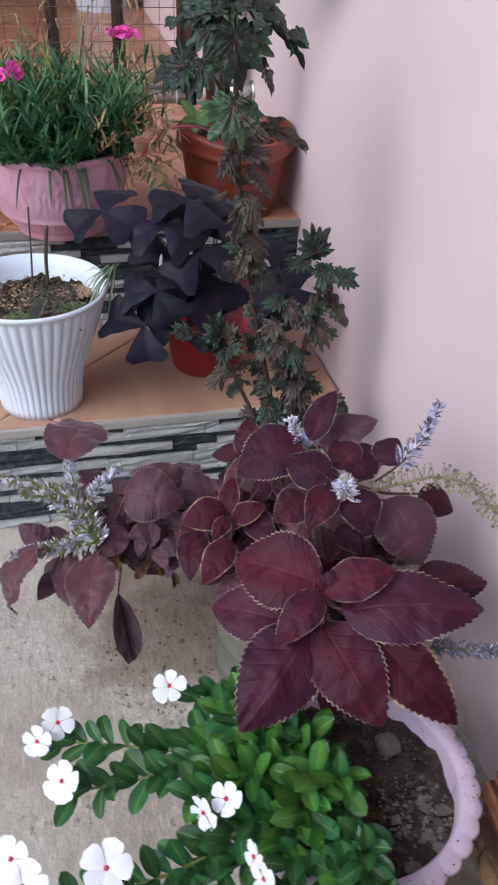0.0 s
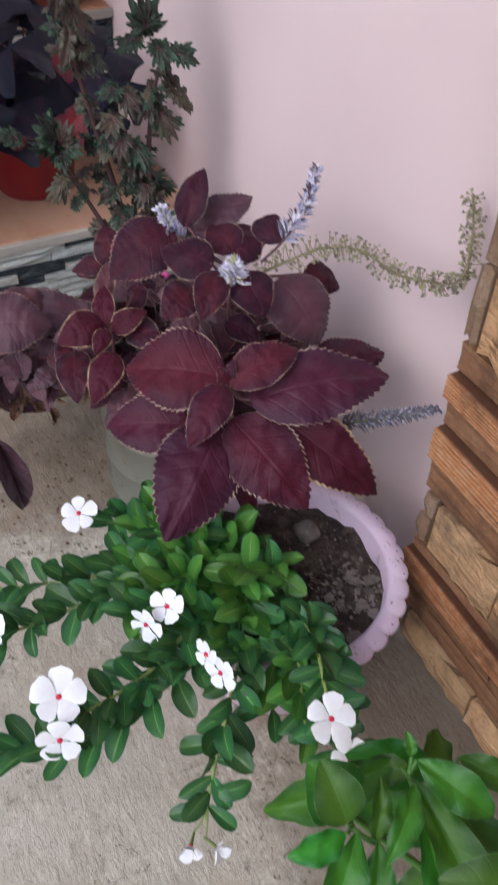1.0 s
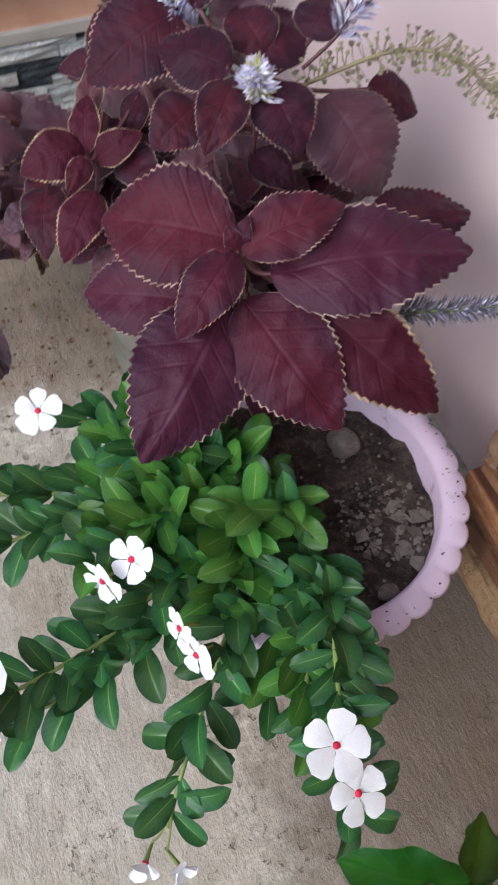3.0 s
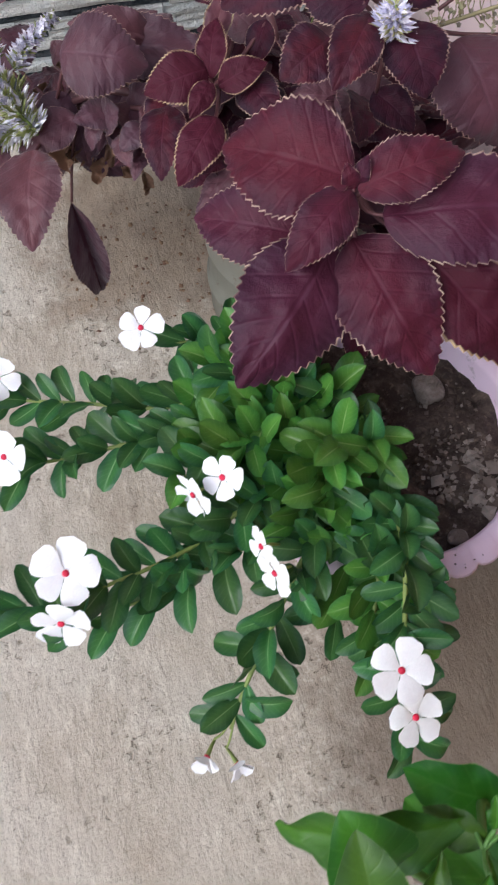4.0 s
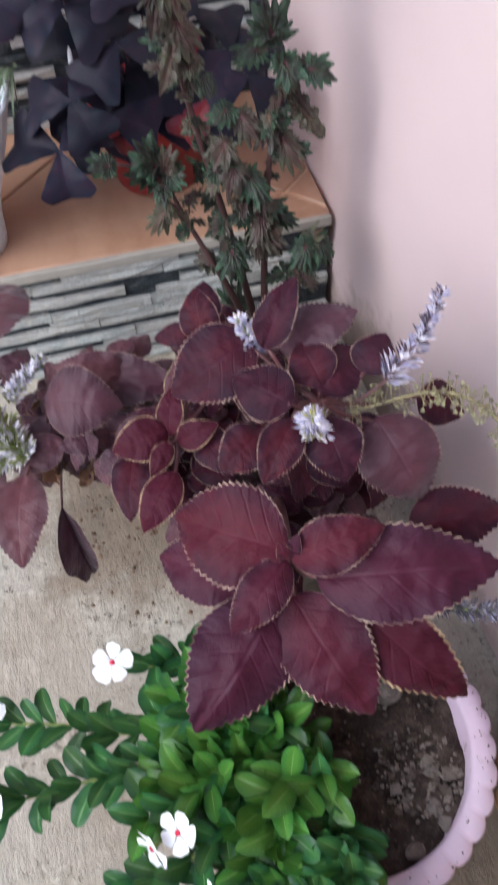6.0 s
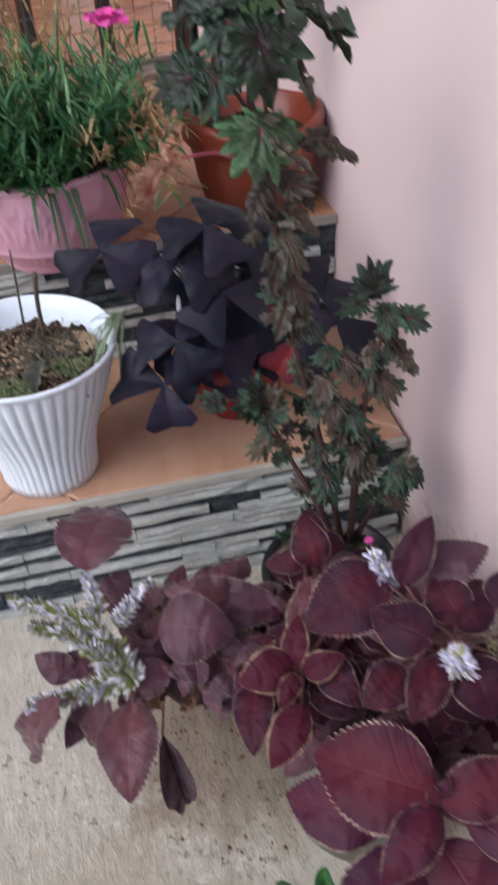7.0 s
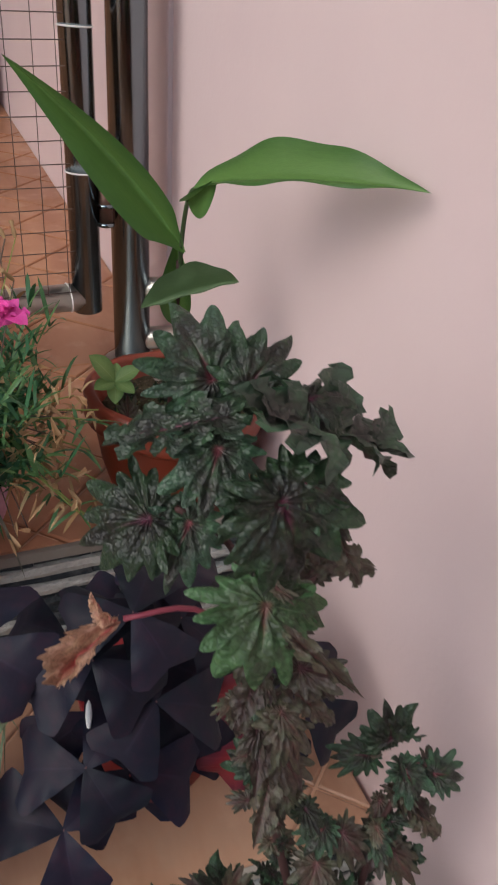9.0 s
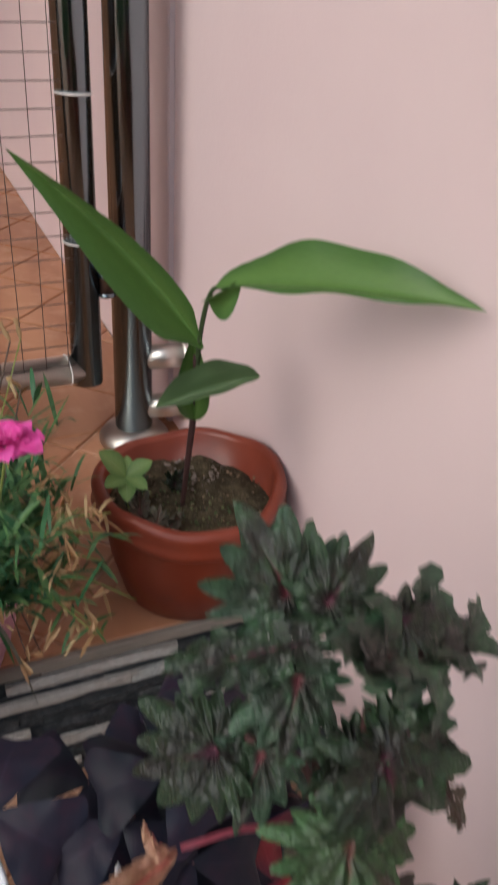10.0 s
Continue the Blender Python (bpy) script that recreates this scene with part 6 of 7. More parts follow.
part("leaf", G_SIDE, ginger, aim((0.319, 1.335, 0.697), (0.422, 1.153, 0.740), (-0.35, -0.5, 0.8), 0.25))
part("leaf", leaf_unit("leaf", M_GINGER, elliptic, 12, 4, fold=0.5, hump=0.1, seed=124), ginger, aim((0.317, 1.346, 0.684), (0.333, 1.318, 0.709), (-0.5, -0.8, -0.3), 0.55))
part("leaf", G_SMALL, ginger, aim((0.324, 1.388, 0.552), (0.319, 1.38, 0.64), (-0.4, -0.9, 0.0), 0.34))
G_DULL = leaf_unit("leaf", M_GINGER_DULL, oblong, 20, 5, fold=0.38, hump=0.04, ripple=0.03, crumple=0.03, seed=123)
part("leaf", G_DULL, ginger, aim((0.284, 1.372, 0.579), (0.370, 1.354, 0.605), (-0.05, -0.66, 0.74), 0.31))
SEED = Vector((0.268, 1.416, 0.485))
seedling = thing("seedling", (0.272, 1.420, 0.438), "small pale green weed seedling in the pot soil", "plant")
part("stem", tube("stem", [(0.272, 1.420, 0.438), (0.270, 1.418, 0.459), SEED], 0.0016, 0.0012, M_STEM, 6), seedling)
SEED_UNIT = leaf_unit("leaf", M_SEEDLING, elliptic, 10, 3, fold=0.1, hump=0.05, seed=130)
for d in ((-0.024, 0.004, 0.030), (0.026, 0.0, 0.012), (0.014, -0.022, -0.004), (-0.024, -0.014, 0.002), (-0.006, -0.024, -0.012), (0.006, 0.016, 0.012)):
    part("leaf", SEED_UNIT, seedling, aim(SEED, SEED + Vector(d), (0, -0.45, 0.9), 0.6))

weed = thing("weed", (0.315, 1.40, 0.442), "low bronze-green weed covering the pot soil", "plant")
rnd = random.Random(91)
for k in range(9):
    a, rr = rnd.uniform(1.8, 4.2), 0.066 * math.sqrt(rnd.random())
    p = Vector((TERRA[0] + rr * math.cos(a), TERRA[1] + rr * math.sin(a), 0.443))
    t = p + Vector((rnd.uniform(-0.025, 0.025), rnd.uniform(-0.02, 0.02), rnd.uniform(0.012, 0.03)))
    part("leaf", rnd.choice(BROWN_UNITS if k % 3 else SHRUB_UNITS), weed, aim(p, t, (rnd.uniform(-0.4, 0.4), -0.7, 0.7), rnd.uniform(0.5, 0.9)))

# ---- dianthus in the pink bowl ----
dianthus = thing("dianthus_plant", (BOWL[0], BOWL[1], 0.459), "tufted green dianthus with magenta flowers and dry seed heads", "plant")
rnd = random.Random(21)


def blades(verts, faces, root, way, length, width, droop, q):
    """One narrow arching leaf."""
    side = way.cross(Vector((q.uniform(-0.4, 0.4), q.uniform(-0.4, 0.4), 1))).normalized()
    n, k = len(verts), 5
    for i in range(k + 1):
        u = i / k
        c = root + way * length * u - Vector((0, 0, droop * length * u * u))
        w = width * (math.sin(math.pi * (0.12 + 0.88 * u)) ** 0.6 if u < 1 else 0.02)
        verts += [c - side * w, c + side * w + Vector((0, 0, w * 0.35))]
    faces += [(n + 2 * i, n + 2 * i + 1, n + 2 * i + 3, n + 2 * i + 2) for i in range(k)]


def shoots(count, seed, low, high, lean, leaf, width, rim=0.09, centre=None):
    q = random.Random(seed)
    c0 = centre or Vector((BOWL[0], BOWL[1], 0.459))
    verts, faces = [], []
    for _ in range(count):
        a, rr = q.uniform(0, 6.283), rim * math.sqrt(q.random())
        root = c0 + Vector((rr * math.cos(a), rr * math.sin(a), 0))
        out = Vector((math.cos(a), math.sin(a), 0)) * (rr / rim) * lean * q.uniform(0.4, 1.2) + Vector((q.uniform(-0.2, 0.2), q.uniform(-0.2, 0.2), 1))
        h = q.uniform(low, high)
        for k in range(11):
            u = (k + 1) / 11
            p = root + out * h * u - Vector((0, 0, 0.25 * h * u * u * lean))
            b = q.uniform(0, 6.283)
            for sg in (0, math.pi):
                way = (Vector((math.cos(b + sg), math.sin(b + sg), q.uniform(0.5, 1.8))) + out * 0.35).normalized()
                blades(verts, faces, p, way, leaf * q.uniform(0.6, 1.25), width * q.uniform(0.7, 1.25), q.uniform(0.1, 0.6), q)
    return verts, faces


v, f = shoots(210, 31, 0.04, 0.13, 0.65, 0.05, 0.0019)
part("foliage", mesh_of("foliage", v, f, M_BLADE), dianthus, kind="stuff")
v, f = shoots(130, 37, 0.02, 0.06, 1.35, 0.046, 0.0023, 0.102)
part("foliage", mesh_of("foliage", v, f, M_BLADE), dianthus, kind="stuff")
v, f = shoots(16, 38, 0.05, 0.16, 1.0, 0.03, 0.0016)
part("withered_foliage", mesh_of("withered_foliage", v, f, M_DRY), dianthus, kind="stuff")
q = random.Random(35)
for k in range(13):
    a = q.uniform(3.2, 6.4)
    root = Vector((BOWL[0] + 0.1 * math.cos(a), BOWL[1] + 0.1 * math.sin(a), 0.47))
    v, f = [], []
    blades(v, f, root, Vector((math.cos(a), math.sin(a), 0.1)).normalized() * 0.45 + Vector((q.uniform(-0.1, 0.1), 0, -0.25)), q.uniform(0.05, 0.1), q.uniform(0.0016, 0.0028), 0.8, q)
    part("hanging_leaf", mesh_of("hanging_leaf", v, f, M_DEADGREY if k % 3 else M_BLADE), dianthus)
for k in range(46):
    a, rr = rnd.uniform(0, 6.283), 0.09 * math.sqrt(rnd.random())
    p = Vector((BOWL[0] + rr * math.cos(a), BOWL[1] + rr * math.sin(a), 0.47))
    lean = Vector((rnd.uniform(-0.25, 0.45), rnd.uniform(-0.25, 0.25), 1)) * rnd.uniform(0.09, 0.19)
    s = part("dry_stalk", tube("dry_stalk", [p, p + lean * 0.5, p + lean], 0.0009, 0.0007, M_STEM if k % 2 else M_TWIG, 4, 4), dianthus)
    part("seed_head", lathe("seed_head", [(0.0, 0.0), (0.0013, 0.001), (0.0022, 0.007), (0.0012, 0.012), (0.0024, 0.017), (0.0, 0.015)], M_DRY, 7), s, Matrix.Translation(p + lean) @ pose(0, 0, 0, rnd.uniform(-50, 50), rnd.uniform(-50, 50), 0))
HUSK = leaf_unit("husk", M_HUSK, lance, 10, 3, fold=0.5, hump=0.3, ripple=0.08, twist=1.2, seed=170)
for k in range(64):
    p = Vector((BOWL[0] + rnd.uniform(-0.02, 0.17), BOWL[1] + rnd.uniform(-0.11, 0.02), rnd.uniform(0.46, 0.55)))
    if k < 46:
        p = Vector((BOWL[0] + rnd.uniform(0.07, 0.17), BOWL[1] + rnd.uniform(-0.10, 0.03), rnd.uniform(0.42, 0.54)))
    e = p + Vector((rnd.uniform(-0.5, 0.5), rnd.uniform(-0.5, 0.5), rnd.uniform(-1, 0.6))).normalized() * rnd.uniform(0.012, 0.026)
    root = Vector((BOWL[0] + 0.08, BOWL[1] - 0.03, 0.465))
    if k % 2:
        part("dry_stalk", tube("dry_stalk", [root, root.lerp(p, 0.5) + Vector((0, 0, 0.02)), p], 0.0008, 0.0006, M_TWIG if k % 3 else M_STEM, 4, 4), dianthus)
    part("husk", HUSK, dianthus, aim(p, e, (0, -0.7, 0.7), rnd.uniform(0.2, 0.4)))
# straggling shoots that hang over the side towards the next pot
for k, (dx, dy, dz) in enumerate(((0.10, -0.03, 0.01), (0.12, 0.02, 0.02), (0.09, -0.06, -0.04), (0.13, -0.02, -0.05), (0.11, -0.05, 0.05), (0.08, -0.08, -0.02))):
    root = Vector((BOWL[0] + 0.07, BOWL[1] - 0.02, 0.465))
    end = root + Vector((dx, dy, dz))
    part("trailing_stalk", tube("trailing_stalk", [root, root.lerp(end, 0.5) + Vector((0, 0, 0.02)), end], 0.0011, 0.0008, M_STEM, 5, 5), dianthus)
    v, f = [], []
    for i in range(16):
        u = q.uniform(0.35, 1.0)
        blades(v, f, root.lerp(end, u) + Vector((0, 0, 0.015 * (1 - u))), Vector((q.uniform(-1, 1), q.uniform(-1, 1), q.uniform(-0.8, 0.6))).normalized(), q.uniform(0.014, 0.03), 0.0016, 0.3, q)
    part("withered_leaf_tuft" if k % 2 else "leaf_tuft", mesh_of("leaf_tuft", v, f, M_DRY if k % 2 else M_BLADE), dianthus, kind="stuff")
PINK_UNITS = [leaf_unit("petal", M_PINK, petal_line, 10, 3, teeth=7, tooth=0.05, hump=0.05, ripple=0.16, crumple=0.1, seed=140 + s) for s in range(3)]
for at, face, size in (((0.148, 1.269, 0.629), (0.05, 0.05, 1.0), 0.026), ((-0.016, 1.284, 0.578), (-0.4, -0.35, 0.8), 0.017), ((0.005, 1.283, 0.587), (0.5, -0.5, 0.6), 0.015)):
    fl = star_flower(dianthus, at, face, size, 0.3, 0.35, 6, PINK_UNITS, M_STEM)
    f0 = Vector(face).normalized()
    for k in range(7):
        x0 = f0.orthogonal().normalized()
        way = x0 * math.cos(k * 0.9) + f0.cross(x0) * math.sin(k * 0.9) + f0 * rnd.uniform(0.6, 1.4)
        part("petal", rnd.choice(PINK_UNITS), fl, aim(at, Vector(at) + way.normalized() * size * rnd.uniform(0.5, 0.75), f0 + way * -0.3, 1.0))
    part("flower_stalk", tube("flower_stalk", [(at[0] * 0.5 + BOWL[0] * 0.5, at[1] * 0.4 + BOWL[1] * 0.6, 0.46), (at[0] * 0.85 + BOWL[0] * 0.15, at[1] * 0.8 + BOWL[1] * 0.2, 0.55), at], 0.0012, 0.001, M_STEM, 5, 5), dianthus)

# ---- broad green plant near the path ----
broad = thing("broad_leaved_plant", (0.24, 0.10, 0.0), "bright green plant with large smooth pointed leaves", "plant")
BROAD_UNITS = [leaf_unit("leaf", M_BROAD, lance if s % 2 else elliptic, 24, 5, fold=0.14, hump=0.1, ripple=0.035, crumple=0.03, twist=0.2 * ((s % 3) - 1), seed=150 + s) for s in range(5)]
ROUND_UNIT = leaf_unit("leaf", M_BROAD, ovate, 24, 5, fold=0.12, hump=0.14, ripple=0.015, seed=158)
# stalk end, tip, width to length
BROAD = [
    (0.127, 0.201, 0.359, 0.125, 0.227, 0.379, 0.95),
    (0.137, 0.213, 0.338, 0.124, 0.235, 0.362, 1.25),
    (0.125, 0.198, 0.356, 0.094, 0.200, 0.359, 0.62),
    (0.172, 0.222, 0.345, 0.104, 0.240, 0.311, 0.40),
    (0.133, 0.199, 0.347, 0.095, 0.169, 0.320, 0.50),
    (0.144, 0.194, 0.335, 0.122, 0.160, 0.298, 0.46),
    (0.169, 0.204, 0.354, 0.136, 0.179, 0.346, 0.46),
    (0.176, 0.214, 0.344, 0.158, 0.231, 0.334, 0.75),
    (0.172, 0.201, 0.339, 0.172, 0.151, 0.273, 0.36),
    (0.173, 0.210, 0.346, 0.180, 0.146, 0.300, 0.36),
    (0.190, 0.138, 0.350, 0.150, 0.161, 0.362, 0.85),
    (0.178, 0.215, 0.352, 0.203, 0.178, 0.336, 0.55),
    (0.202, 0.209, 0.345, 0.223, 0.185, 0.336, 0.60),
    (0.176, 0.125, 0.328, 0.139, 0.126, 0.333, 0.70),
    (0.176, 0.217, 0.353, 0.178, 0.227, 0.362, 0.60),
    (0.142, 0.194, 0.333, 0.155, 0.215, 0.356, 0.45),
    (0.195, 0.200, 0.320, 0.215, 0.150, 0.270, 0.50),
    (0.190, 0.190, 0.315, 0.190, 0.135, 0.285, 0.50),
    (0.206, 0.224, 0.300, 0.160, 0.248, 0.312, 0.62),
    (0.204, 0.222, 0.296, 0.226, 0.246, 0.290, 0.75),
]
rnd = random.Random(33)
TOPS = ((0.131, 0.201, 0.350), (0.172, 0.212, 0.346), (0.195, 0.205, 0.338), (0.185, 0.14, 0.335))
for k, top in enumerate(TOPS):
    foot = Vector((0.235 + 0.008 * k, 0.10 + 0.004 * k, 0.0))
    part("stem", tube("stem", [foot, foot + Vector((0.01, 0.03, 0.16)), Vector(top) + Vector((0.022, 0.012, -0.05)), top], 0.0034, 0.0014, M_STEM_FRESH, 7), broad)
for i, row in enumerate(BROAD):
    b, t = Vector(row[:3]), Vector(row[3:6])
    top = min(TOPS, key=lambda p: (Vector(p) - b).length)
    part("leaf_stalk", tube("leaf_stalk", [top, Vector(top).lerp(b, 0.5) - Vector((0, 0, 0.002)), b], 0.0011, 0.0009, M_STEM_FRESH, 5, 3), broad)
    part("leaf", ROUND_UNIT if i in (0, 1, 10) else rnd.choice(BROAD_UNITS), broad, aim(b, t, (rnd.uniform(-0.3, 0.0), -0.5 + rnd.uniform(-0.15, 0.15), 0.8), row[6] * 0.82))
for k in range(14):
    b = Vector((rnd.uniform(0.18, 0.25), rnd.uniform(0.10, 0.19), rnd.uniform(0.2, 0.30)))
    a = rnd.uniform(0, 6.283)
    part("leaf", rnd.choice(BROAD_UNITS), broad, aim(b, b + Vector((math.cos(a), math.sin(a), -0.4)) * 0.06, (0, -0.3, 1), 0.5))

# ---- sprig in the white pot, oxalis bud, stray pink bloom ----
sprig = thing("grass_sprig", (0.086, 1.142, 0.328), "sprig of thin dark grass blades at the pot rim", "grass")
q = random.Random(61)
part("stalk", tube("stalk", [(0.084, 1.142, 0.322), (0.096, 1.134, 0.360), (0.116, 1.120, 0.382)], 0.0012, 0.0008, M_STEM, 5, 4), sprig)
for k in range(34):
    v, f = [], []
    u = q.uniform(0.55, 1.0)
    root = Vector((0.092, 1.136, 0.352)).lerp(Vector((0.116, 1.120, 0.382)), u)
    way = Vector((q.uniform(-1.1, 0.2), q.uniform(-0.6, 0.1), q.uniform(-0.5, 0.75))).normalized()
    blades(v, f, root, way, q.uniform(0.03, 0.055), 0.0010, q.uniform(0.4, 1.1), q)
    part("blade", mesh_of("blade", v, f, M_SPRIG), sprig)
part("bud", lathe("bud", [(0.0, 0.0), (0.0016, 0.002), (0.0026, 0.012), (0.002, 0.022), (0.0, 0.027)], M_PETAL, 9), oxalis, Matrix.Translation((0.168, 1.098, 0.376)) @ pose(0, 0, 0, -8, 4, 0), "closed white flower bud")
part("leaf_stalk", tube("leaf_stalk", [(0.235, 1.2, 0.268), (0.2, 1.15, 0.34), (0.168, 1.098, 0.377)], 0.0011, 0.0009, M_STEM_PURPLE, 5, 5), oxalis)
for base, tip in (((0.300, 1.095, 0.330), (0.262, 1.080, 0.290)), ((0.245, 1.095, 0.396), (0.294, 1.085, 0.374)), ((0.204, 1.095, 0.282), (0.208, 1.075, 0.310))):
    part("leaflet", WEDGE_RED, oxalis, aim(base, tip, (0, -0.8, 0.6), 0.9), "red underside turned up")
bloom = thing("stray_bloom", (0.315, 0.93, 0.11), "tiny magenta bloom on a thin stalk", "flower")
part("stalk", tube("stalk", [(0.315, 0.93, 0.105), (0.318, 0.915, 0.15), (0.319, 0.905, 0.185)], 0.0008, 0.0007, M_STEM, 5, 4), bloom)
part("petal_head", pebble_mesh("petal_head", (0.0045, 0.0045, 0.0045), M_PINK, 8), bloom, Matrix.Translation((0.319, 0.904, 0.188)))

# ---- small litter ----
litter = new("paper_scrap", mesh_of("paper_scrap", [(0, 0, 0.001), (0.02, 0.004, 0.003), (0.035, -0.002, 0.001), (0.03, 0.014, 0.006), (0.012, 0.018, 0.002)], [(0, 1, 4), (1, 3, 4), (1, 2, 3)], M_PAPER, smooth=False))
litter.location = (0.088, 1.043, 0.002)
tagged(litter, "crumpled white scrap of paper on the concrete", "litter")

# ---- slate cladding of the step fronts ----
def rough_block(name, seed, material, cols=4, jag=0.14):
    """A block 1 x 1 x 1 (x: -0.5 to 0.5, z: 0 to 1, front at y = 0, back at y = 1) with a split, uneven front."""
    q = random.Random(seed)
    verts, faces = [], []
    for i in range(cols + 1):
        x = i / cols - 0.5
        for j in range(3):
            edge = 0.16 if j != 1 or i in (0, cols) else 0.0
            verts.append((x + (q.uniform(-0.012, 0.012) if 0 < i < cols else 0), edge + q.uniform(-jag, jag), j / 2 + (q.uniform(-0.07, 0.07) if 0 < i < cols else 0)))
    for i in range(cols):
        for j in range(2):
            a = i * 3 + j
            faces.append((a, a + 3, a + 4, a + 1))
    n = len(verts)
    verts += [(-0.5, 1, 0), (-0.5, 1, 1), (0.5, 1, 0), (0.5, 1, 1)]
    faces += [(n, 0, 1, 2, n + 1), (n + 2, n + 3, n - 1, n - 2, n - 3)]
    faces.append(tuple([n + 1] + [i * 3 + 2 for i in range(cols + 1)] + [n + 3]))
    faces.append(tuple([n + 2] + [i * 3 for i in reversed(range(cols + 1))] + [n]))
    return mesh_of(name, verts, faces, material, smooth=False)


SLATE_UNITS = [rough_block("slate", s, M_SLATE) for s in range(5)]
SLATE_DARK_UNITS = [rough_block("slate", 10 + s, M_SLATE_DARK) for s in range(4)]


def slate_front(wall, x0, x1, y, z0, z1, pairs, seed, dark_thin=0.8, dark_thick=0.3):
    q = random.Random(seed)
    pair = (z1 - z0) / pairs
    for r in range(2 * pairs):
        thin = r % 2 == 1
        h = pair * (0.44 if thin else 0.56)
        z = z0 + (r // 2) * pair + (pair * 0.56 if thin else 0.0)
        x = x0 - q.uniform(0, 0.1)
        while x < x1:
            length = q.uniform(0.05, 0.2)
            a, b = max(x, x0), min(x + length, x1)
            x += length
            if b - a < 0.012:
                continue
            dark = q.random() < (dark_thin if thin else dark_thick)
            proud = q.uniform(-0.002, 0.002) + (0.0045 if dark else 0.0)
            me = q.choice(SLATE_DARK_UNITS if dark else SLATE_UNITS)
            part("slate", me, wall, Matrix.Translation(((a + b) / 2, y + proud, z + 0.0006)) @ Matrix.Diagonal((b - a - 0.001, 0.012, h - q.uniform(0.0006, 0.0018), 1)))


riser_low = structure("wall_step_front", bm_mesh("wall_step_front", box_bm(-2.2, WALL_X - 0.003, TREAD_Y + 0.0125, TREAD_Y + 0.0155, 0.0, STEP - 0.010), M_MORTAR),
                      "step front clad in split grey slate strips", "wall")
riser_high = structure("wall_landing_front", bm_mesh("wall_landing_front", box_bm(-2.2, WALL_X - 0.003, LANDING_Y + 0.0125, LANDING_Y + 0.0155, STEP, LANDING - 0.010), M_MORTAR),
                       "landing front clad in split grey slate strips", "wall")
structure("trim_step", bm_mesh("trim_step", box_bm(-2.2, WALL_X - 0.003, TREAD_Y - 0.001, TREAD_Y + 0.0065, STEP - 0.0130, STEP - 0.0006, 0.0015), M_CEMENT), "rough cement edge under the step tiles", "trim")
structure("trim_landing", bm_mesh("trim_landing", box_bm(-2.2, WALL_X - 0.003, LANDING_Y - 0.001, LANDING_Y + 0.0065, LANDING - 0.0130, LANDING - 0.0006, 0.0015), M_CEMENT_GREY), "rough cement edge under the landing tiles", "trim")
slate_front(riser_low, -0.62, WALL_X - 0.004, TREAD_Y + 0.001, 0.0, STEP - 0.0135, 7, 3)
slate_front(riser_high, -0.62, WALL_X - 0.004, LANDING_Y + 0.001, STEP + 0.001, LANDING - 0.0135, 7, 4, 0.85, 0.6)

# ---- clad pillar against the wall ----
PILLAR_X = 0.392
PILLAR_Y = 0.472
pillar = structure("wall_pillar", bm_mesh("wall_pillar", box_bm(PILLAR_X + 0.013, WALL_X + 0.06, -1.6, PILLAR_Y - 0.004, 0.0, 1.1), M_JOINT), "pillar clad in brown ridged and rough stone strips", "pillar")


def ridged_block(name, material):
    """A strip with long grooves in its front; same frame as rough_block."""
    zs, ys = [], []
    for k in range(7):
        zs += [k / 7 + 0.008, k / 7 + 0.035, k / 7 + 0.085, k / 7 + 0.112]
        ys += [0.45, 0.05, 0.05, 0.45]
    verts, faces = [], []
    for x in (-0.5, 0.5):
        verts += [(x, 1, 0)] + [(x, y, z) for y, z in zip(ys, zs)] + [(x, 1, 1)]
    n = len(zs) + 2
    for i in range(n - 1):
        faces.append((i, n + i, n + i + 1, i + 1))
    faces += [tuple(reversed(range(n))), tuple(range(n, 2 * n))]
    return mesh_of(name, verts, faces, material, smooth=False)


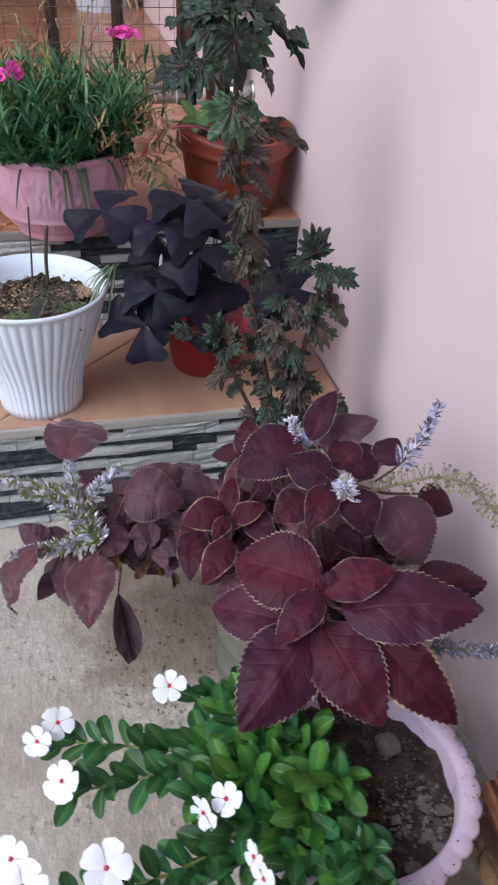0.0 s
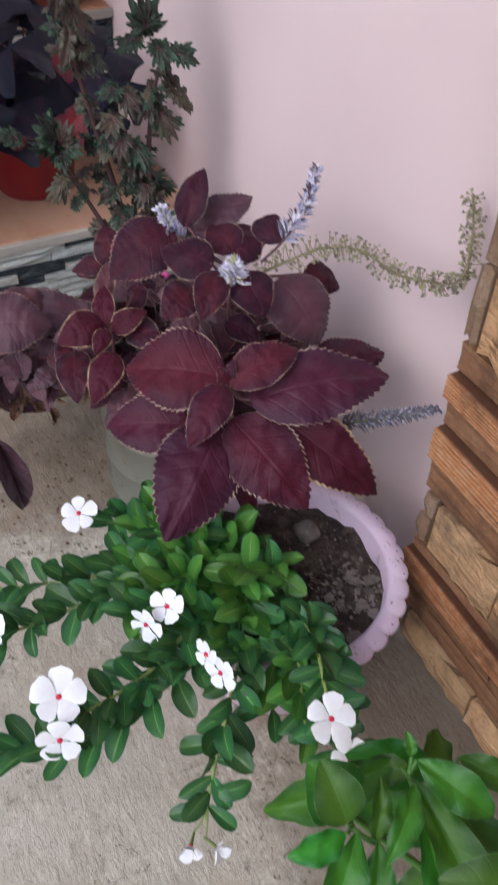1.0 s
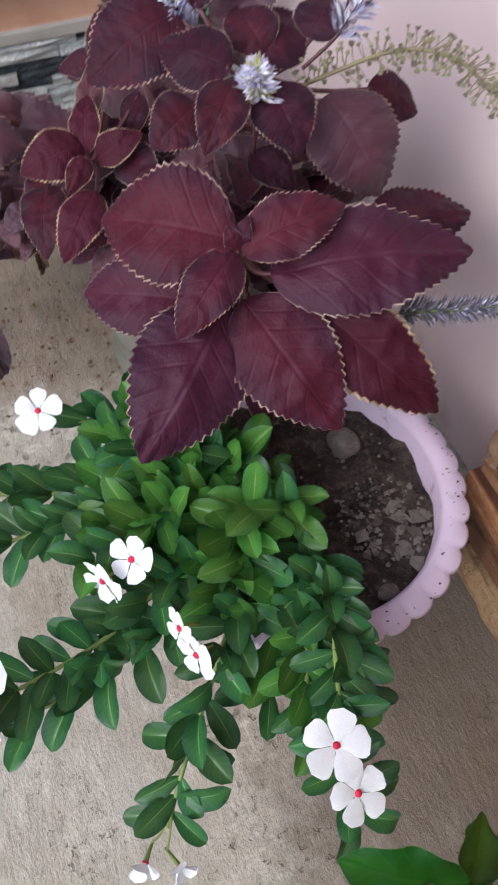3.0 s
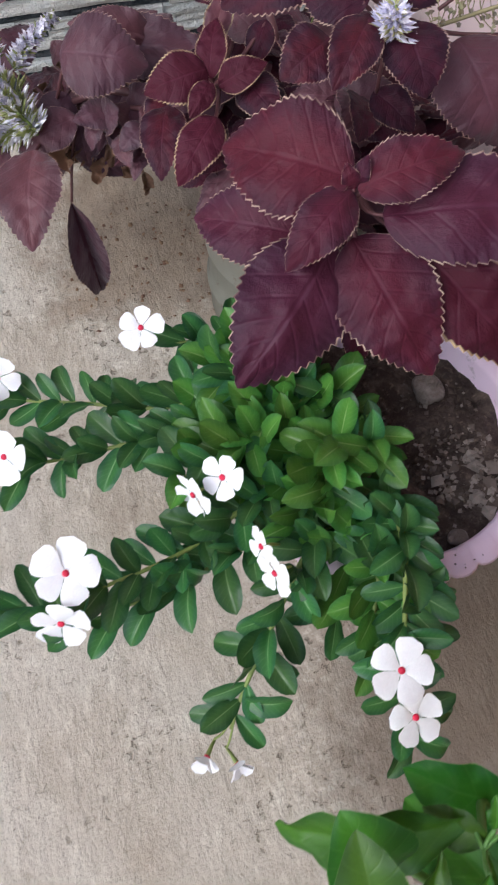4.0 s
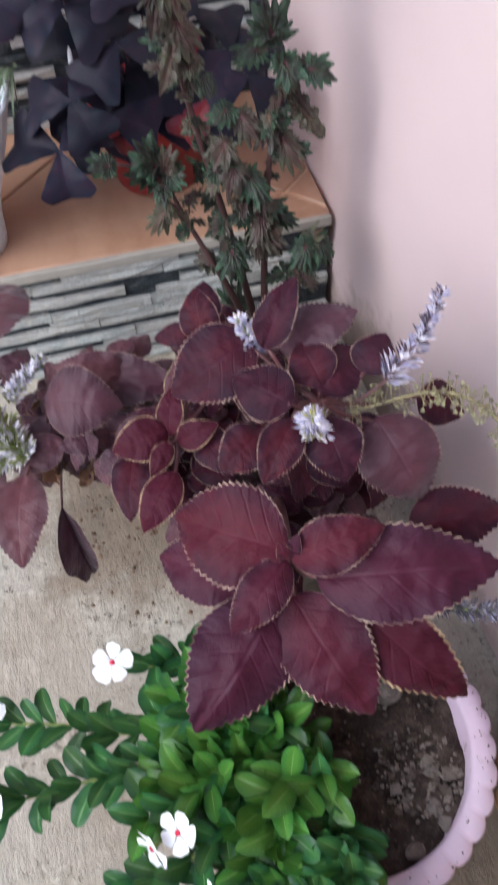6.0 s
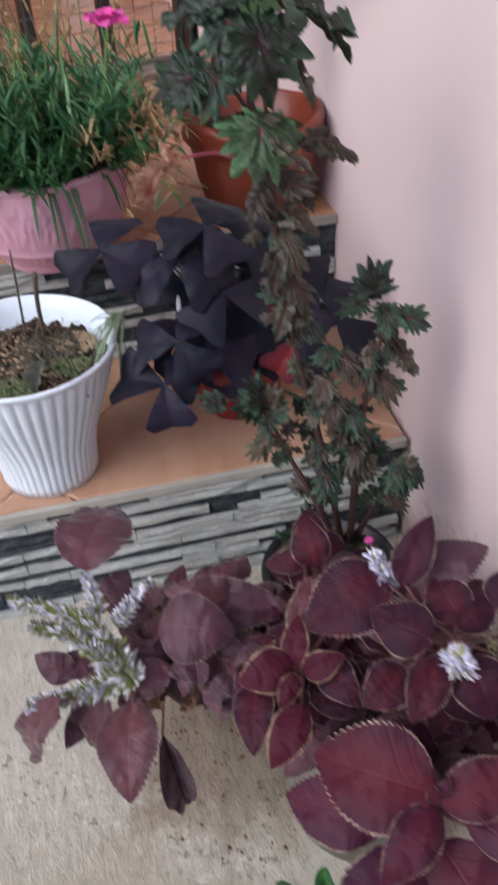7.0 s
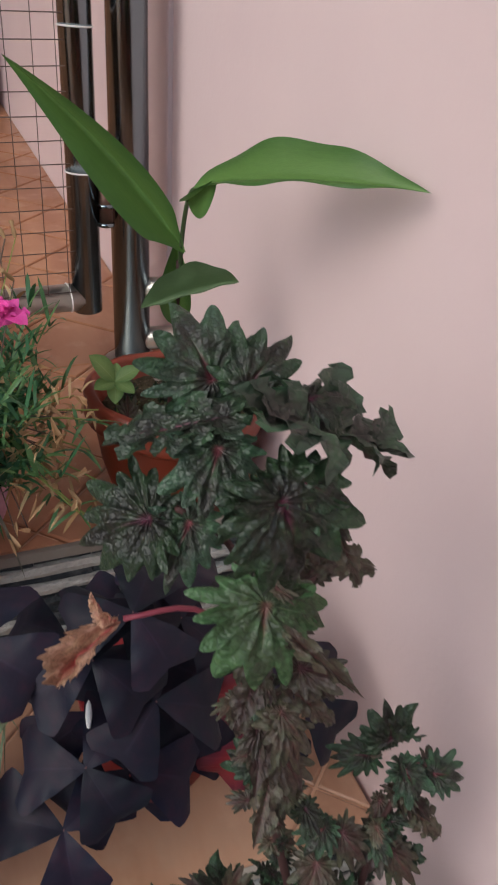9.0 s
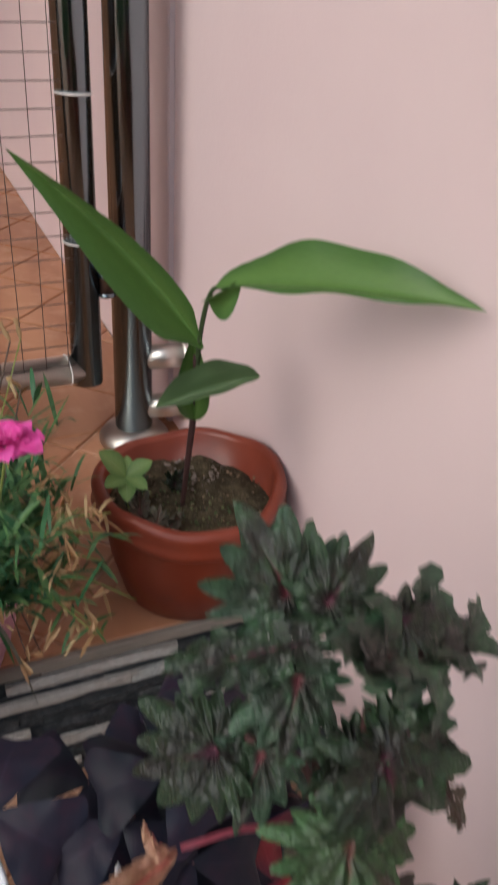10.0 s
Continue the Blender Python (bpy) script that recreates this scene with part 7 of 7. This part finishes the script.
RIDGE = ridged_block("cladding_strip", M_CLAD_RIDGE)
ROUGH_UNITS = [rough_block("cladding_stone", 30 + s, M_CLAD, 9, 0.1) for s in range(5)]
EDGE_STONES = [rough_block("edge_stone", 50 + s, M_CLAD_GREY, 3, 0.12) for s in range(3)]
PLAIN_UNITS = [rough_block("cladding_strip", 40 + s, M_CLAD_PLAIN, 3, 0.06) for s in range(3)]
rnd = random.Random(44)
COURSES = [("rough", 0.045), ("plain", 0.028), ("plain", 0.022), ("ridge", 0.03), ("plain", 0.02), ("rough", 0.062), ("plain", 0.038), ("ridge", 0.040), ("plain", 0.029), ("ridge", 0.029),
           ("plain", 0.032), ("rough", 0.125)]
z = 0.0
turn = Matrix.Rotation(radians(-90), 4, "Z")


def clad(name, me, y, length, depth, h):
    m = Matrix.Translation((PILLAR_X + 0.0145 - depth, y - length / 2, z + 0.001)) @ turn @ Matrix.Diagonal((length - 0.003, depth, h - 0.0055, 1))
    part(name, me, pillar, m)


while z < 1.05:
    for kind, h in COURSES:
        y = PILLAR_Y + (rnd.uniform(-0.003, 0.003) if kind != "ridge" else 0.003)
        if kind == "rough":
            edge = rnd.uniform(0.014, 0.018)
            clad("edge_stone", rnd.choice(EDGE_STONES), y, edge, 0.016, h * 0.55)
            z += h * 0.55
            clad("edge_stone", rnd.choice(EDGE_STONES), y - 0.002, edge, 0.015, h * 0.45)
            z -= h * 0.55
            y -= edge + 0.005
        while y > -1.5:
            length = {"rough": rnd.uniform(0.09, 0.14), "ridge": rnd.uniform(0.3, 0.4), "plain": rnd.uniform(0.12, 0.26)}[kind]
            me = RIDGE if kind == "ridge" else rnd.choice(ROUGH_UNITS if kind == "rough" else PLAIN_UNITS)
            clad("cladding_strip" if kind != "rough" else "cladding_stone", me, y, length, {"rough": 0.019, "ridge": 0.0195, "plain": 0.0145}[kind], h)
            y -= length
        z += h
        if z > 1.05:
            break

# ---- floor tiles ----
diagonal_tiles(tread, -2.19, WALL_X - 0.004, TREAD_Y + 0.007, LANDING_Y + 0.014, STEP, 0.95, 1.305, 0.42, M_TILE_STEP)
diagonal_tiles(landing, -2.19, WALL_X - 0.004, LANDING_Y + 0.007, JOG_Y - 0.002, LANDING, 1.94, 2.08, 0.2095, M_TILE)
diagonal_tiles(landing, -2.19, INNER_X - 0.002, JOG_Y, 8.9, LANDING, 1.94, 2.08, 0.2095, M_TILE, 4.2)
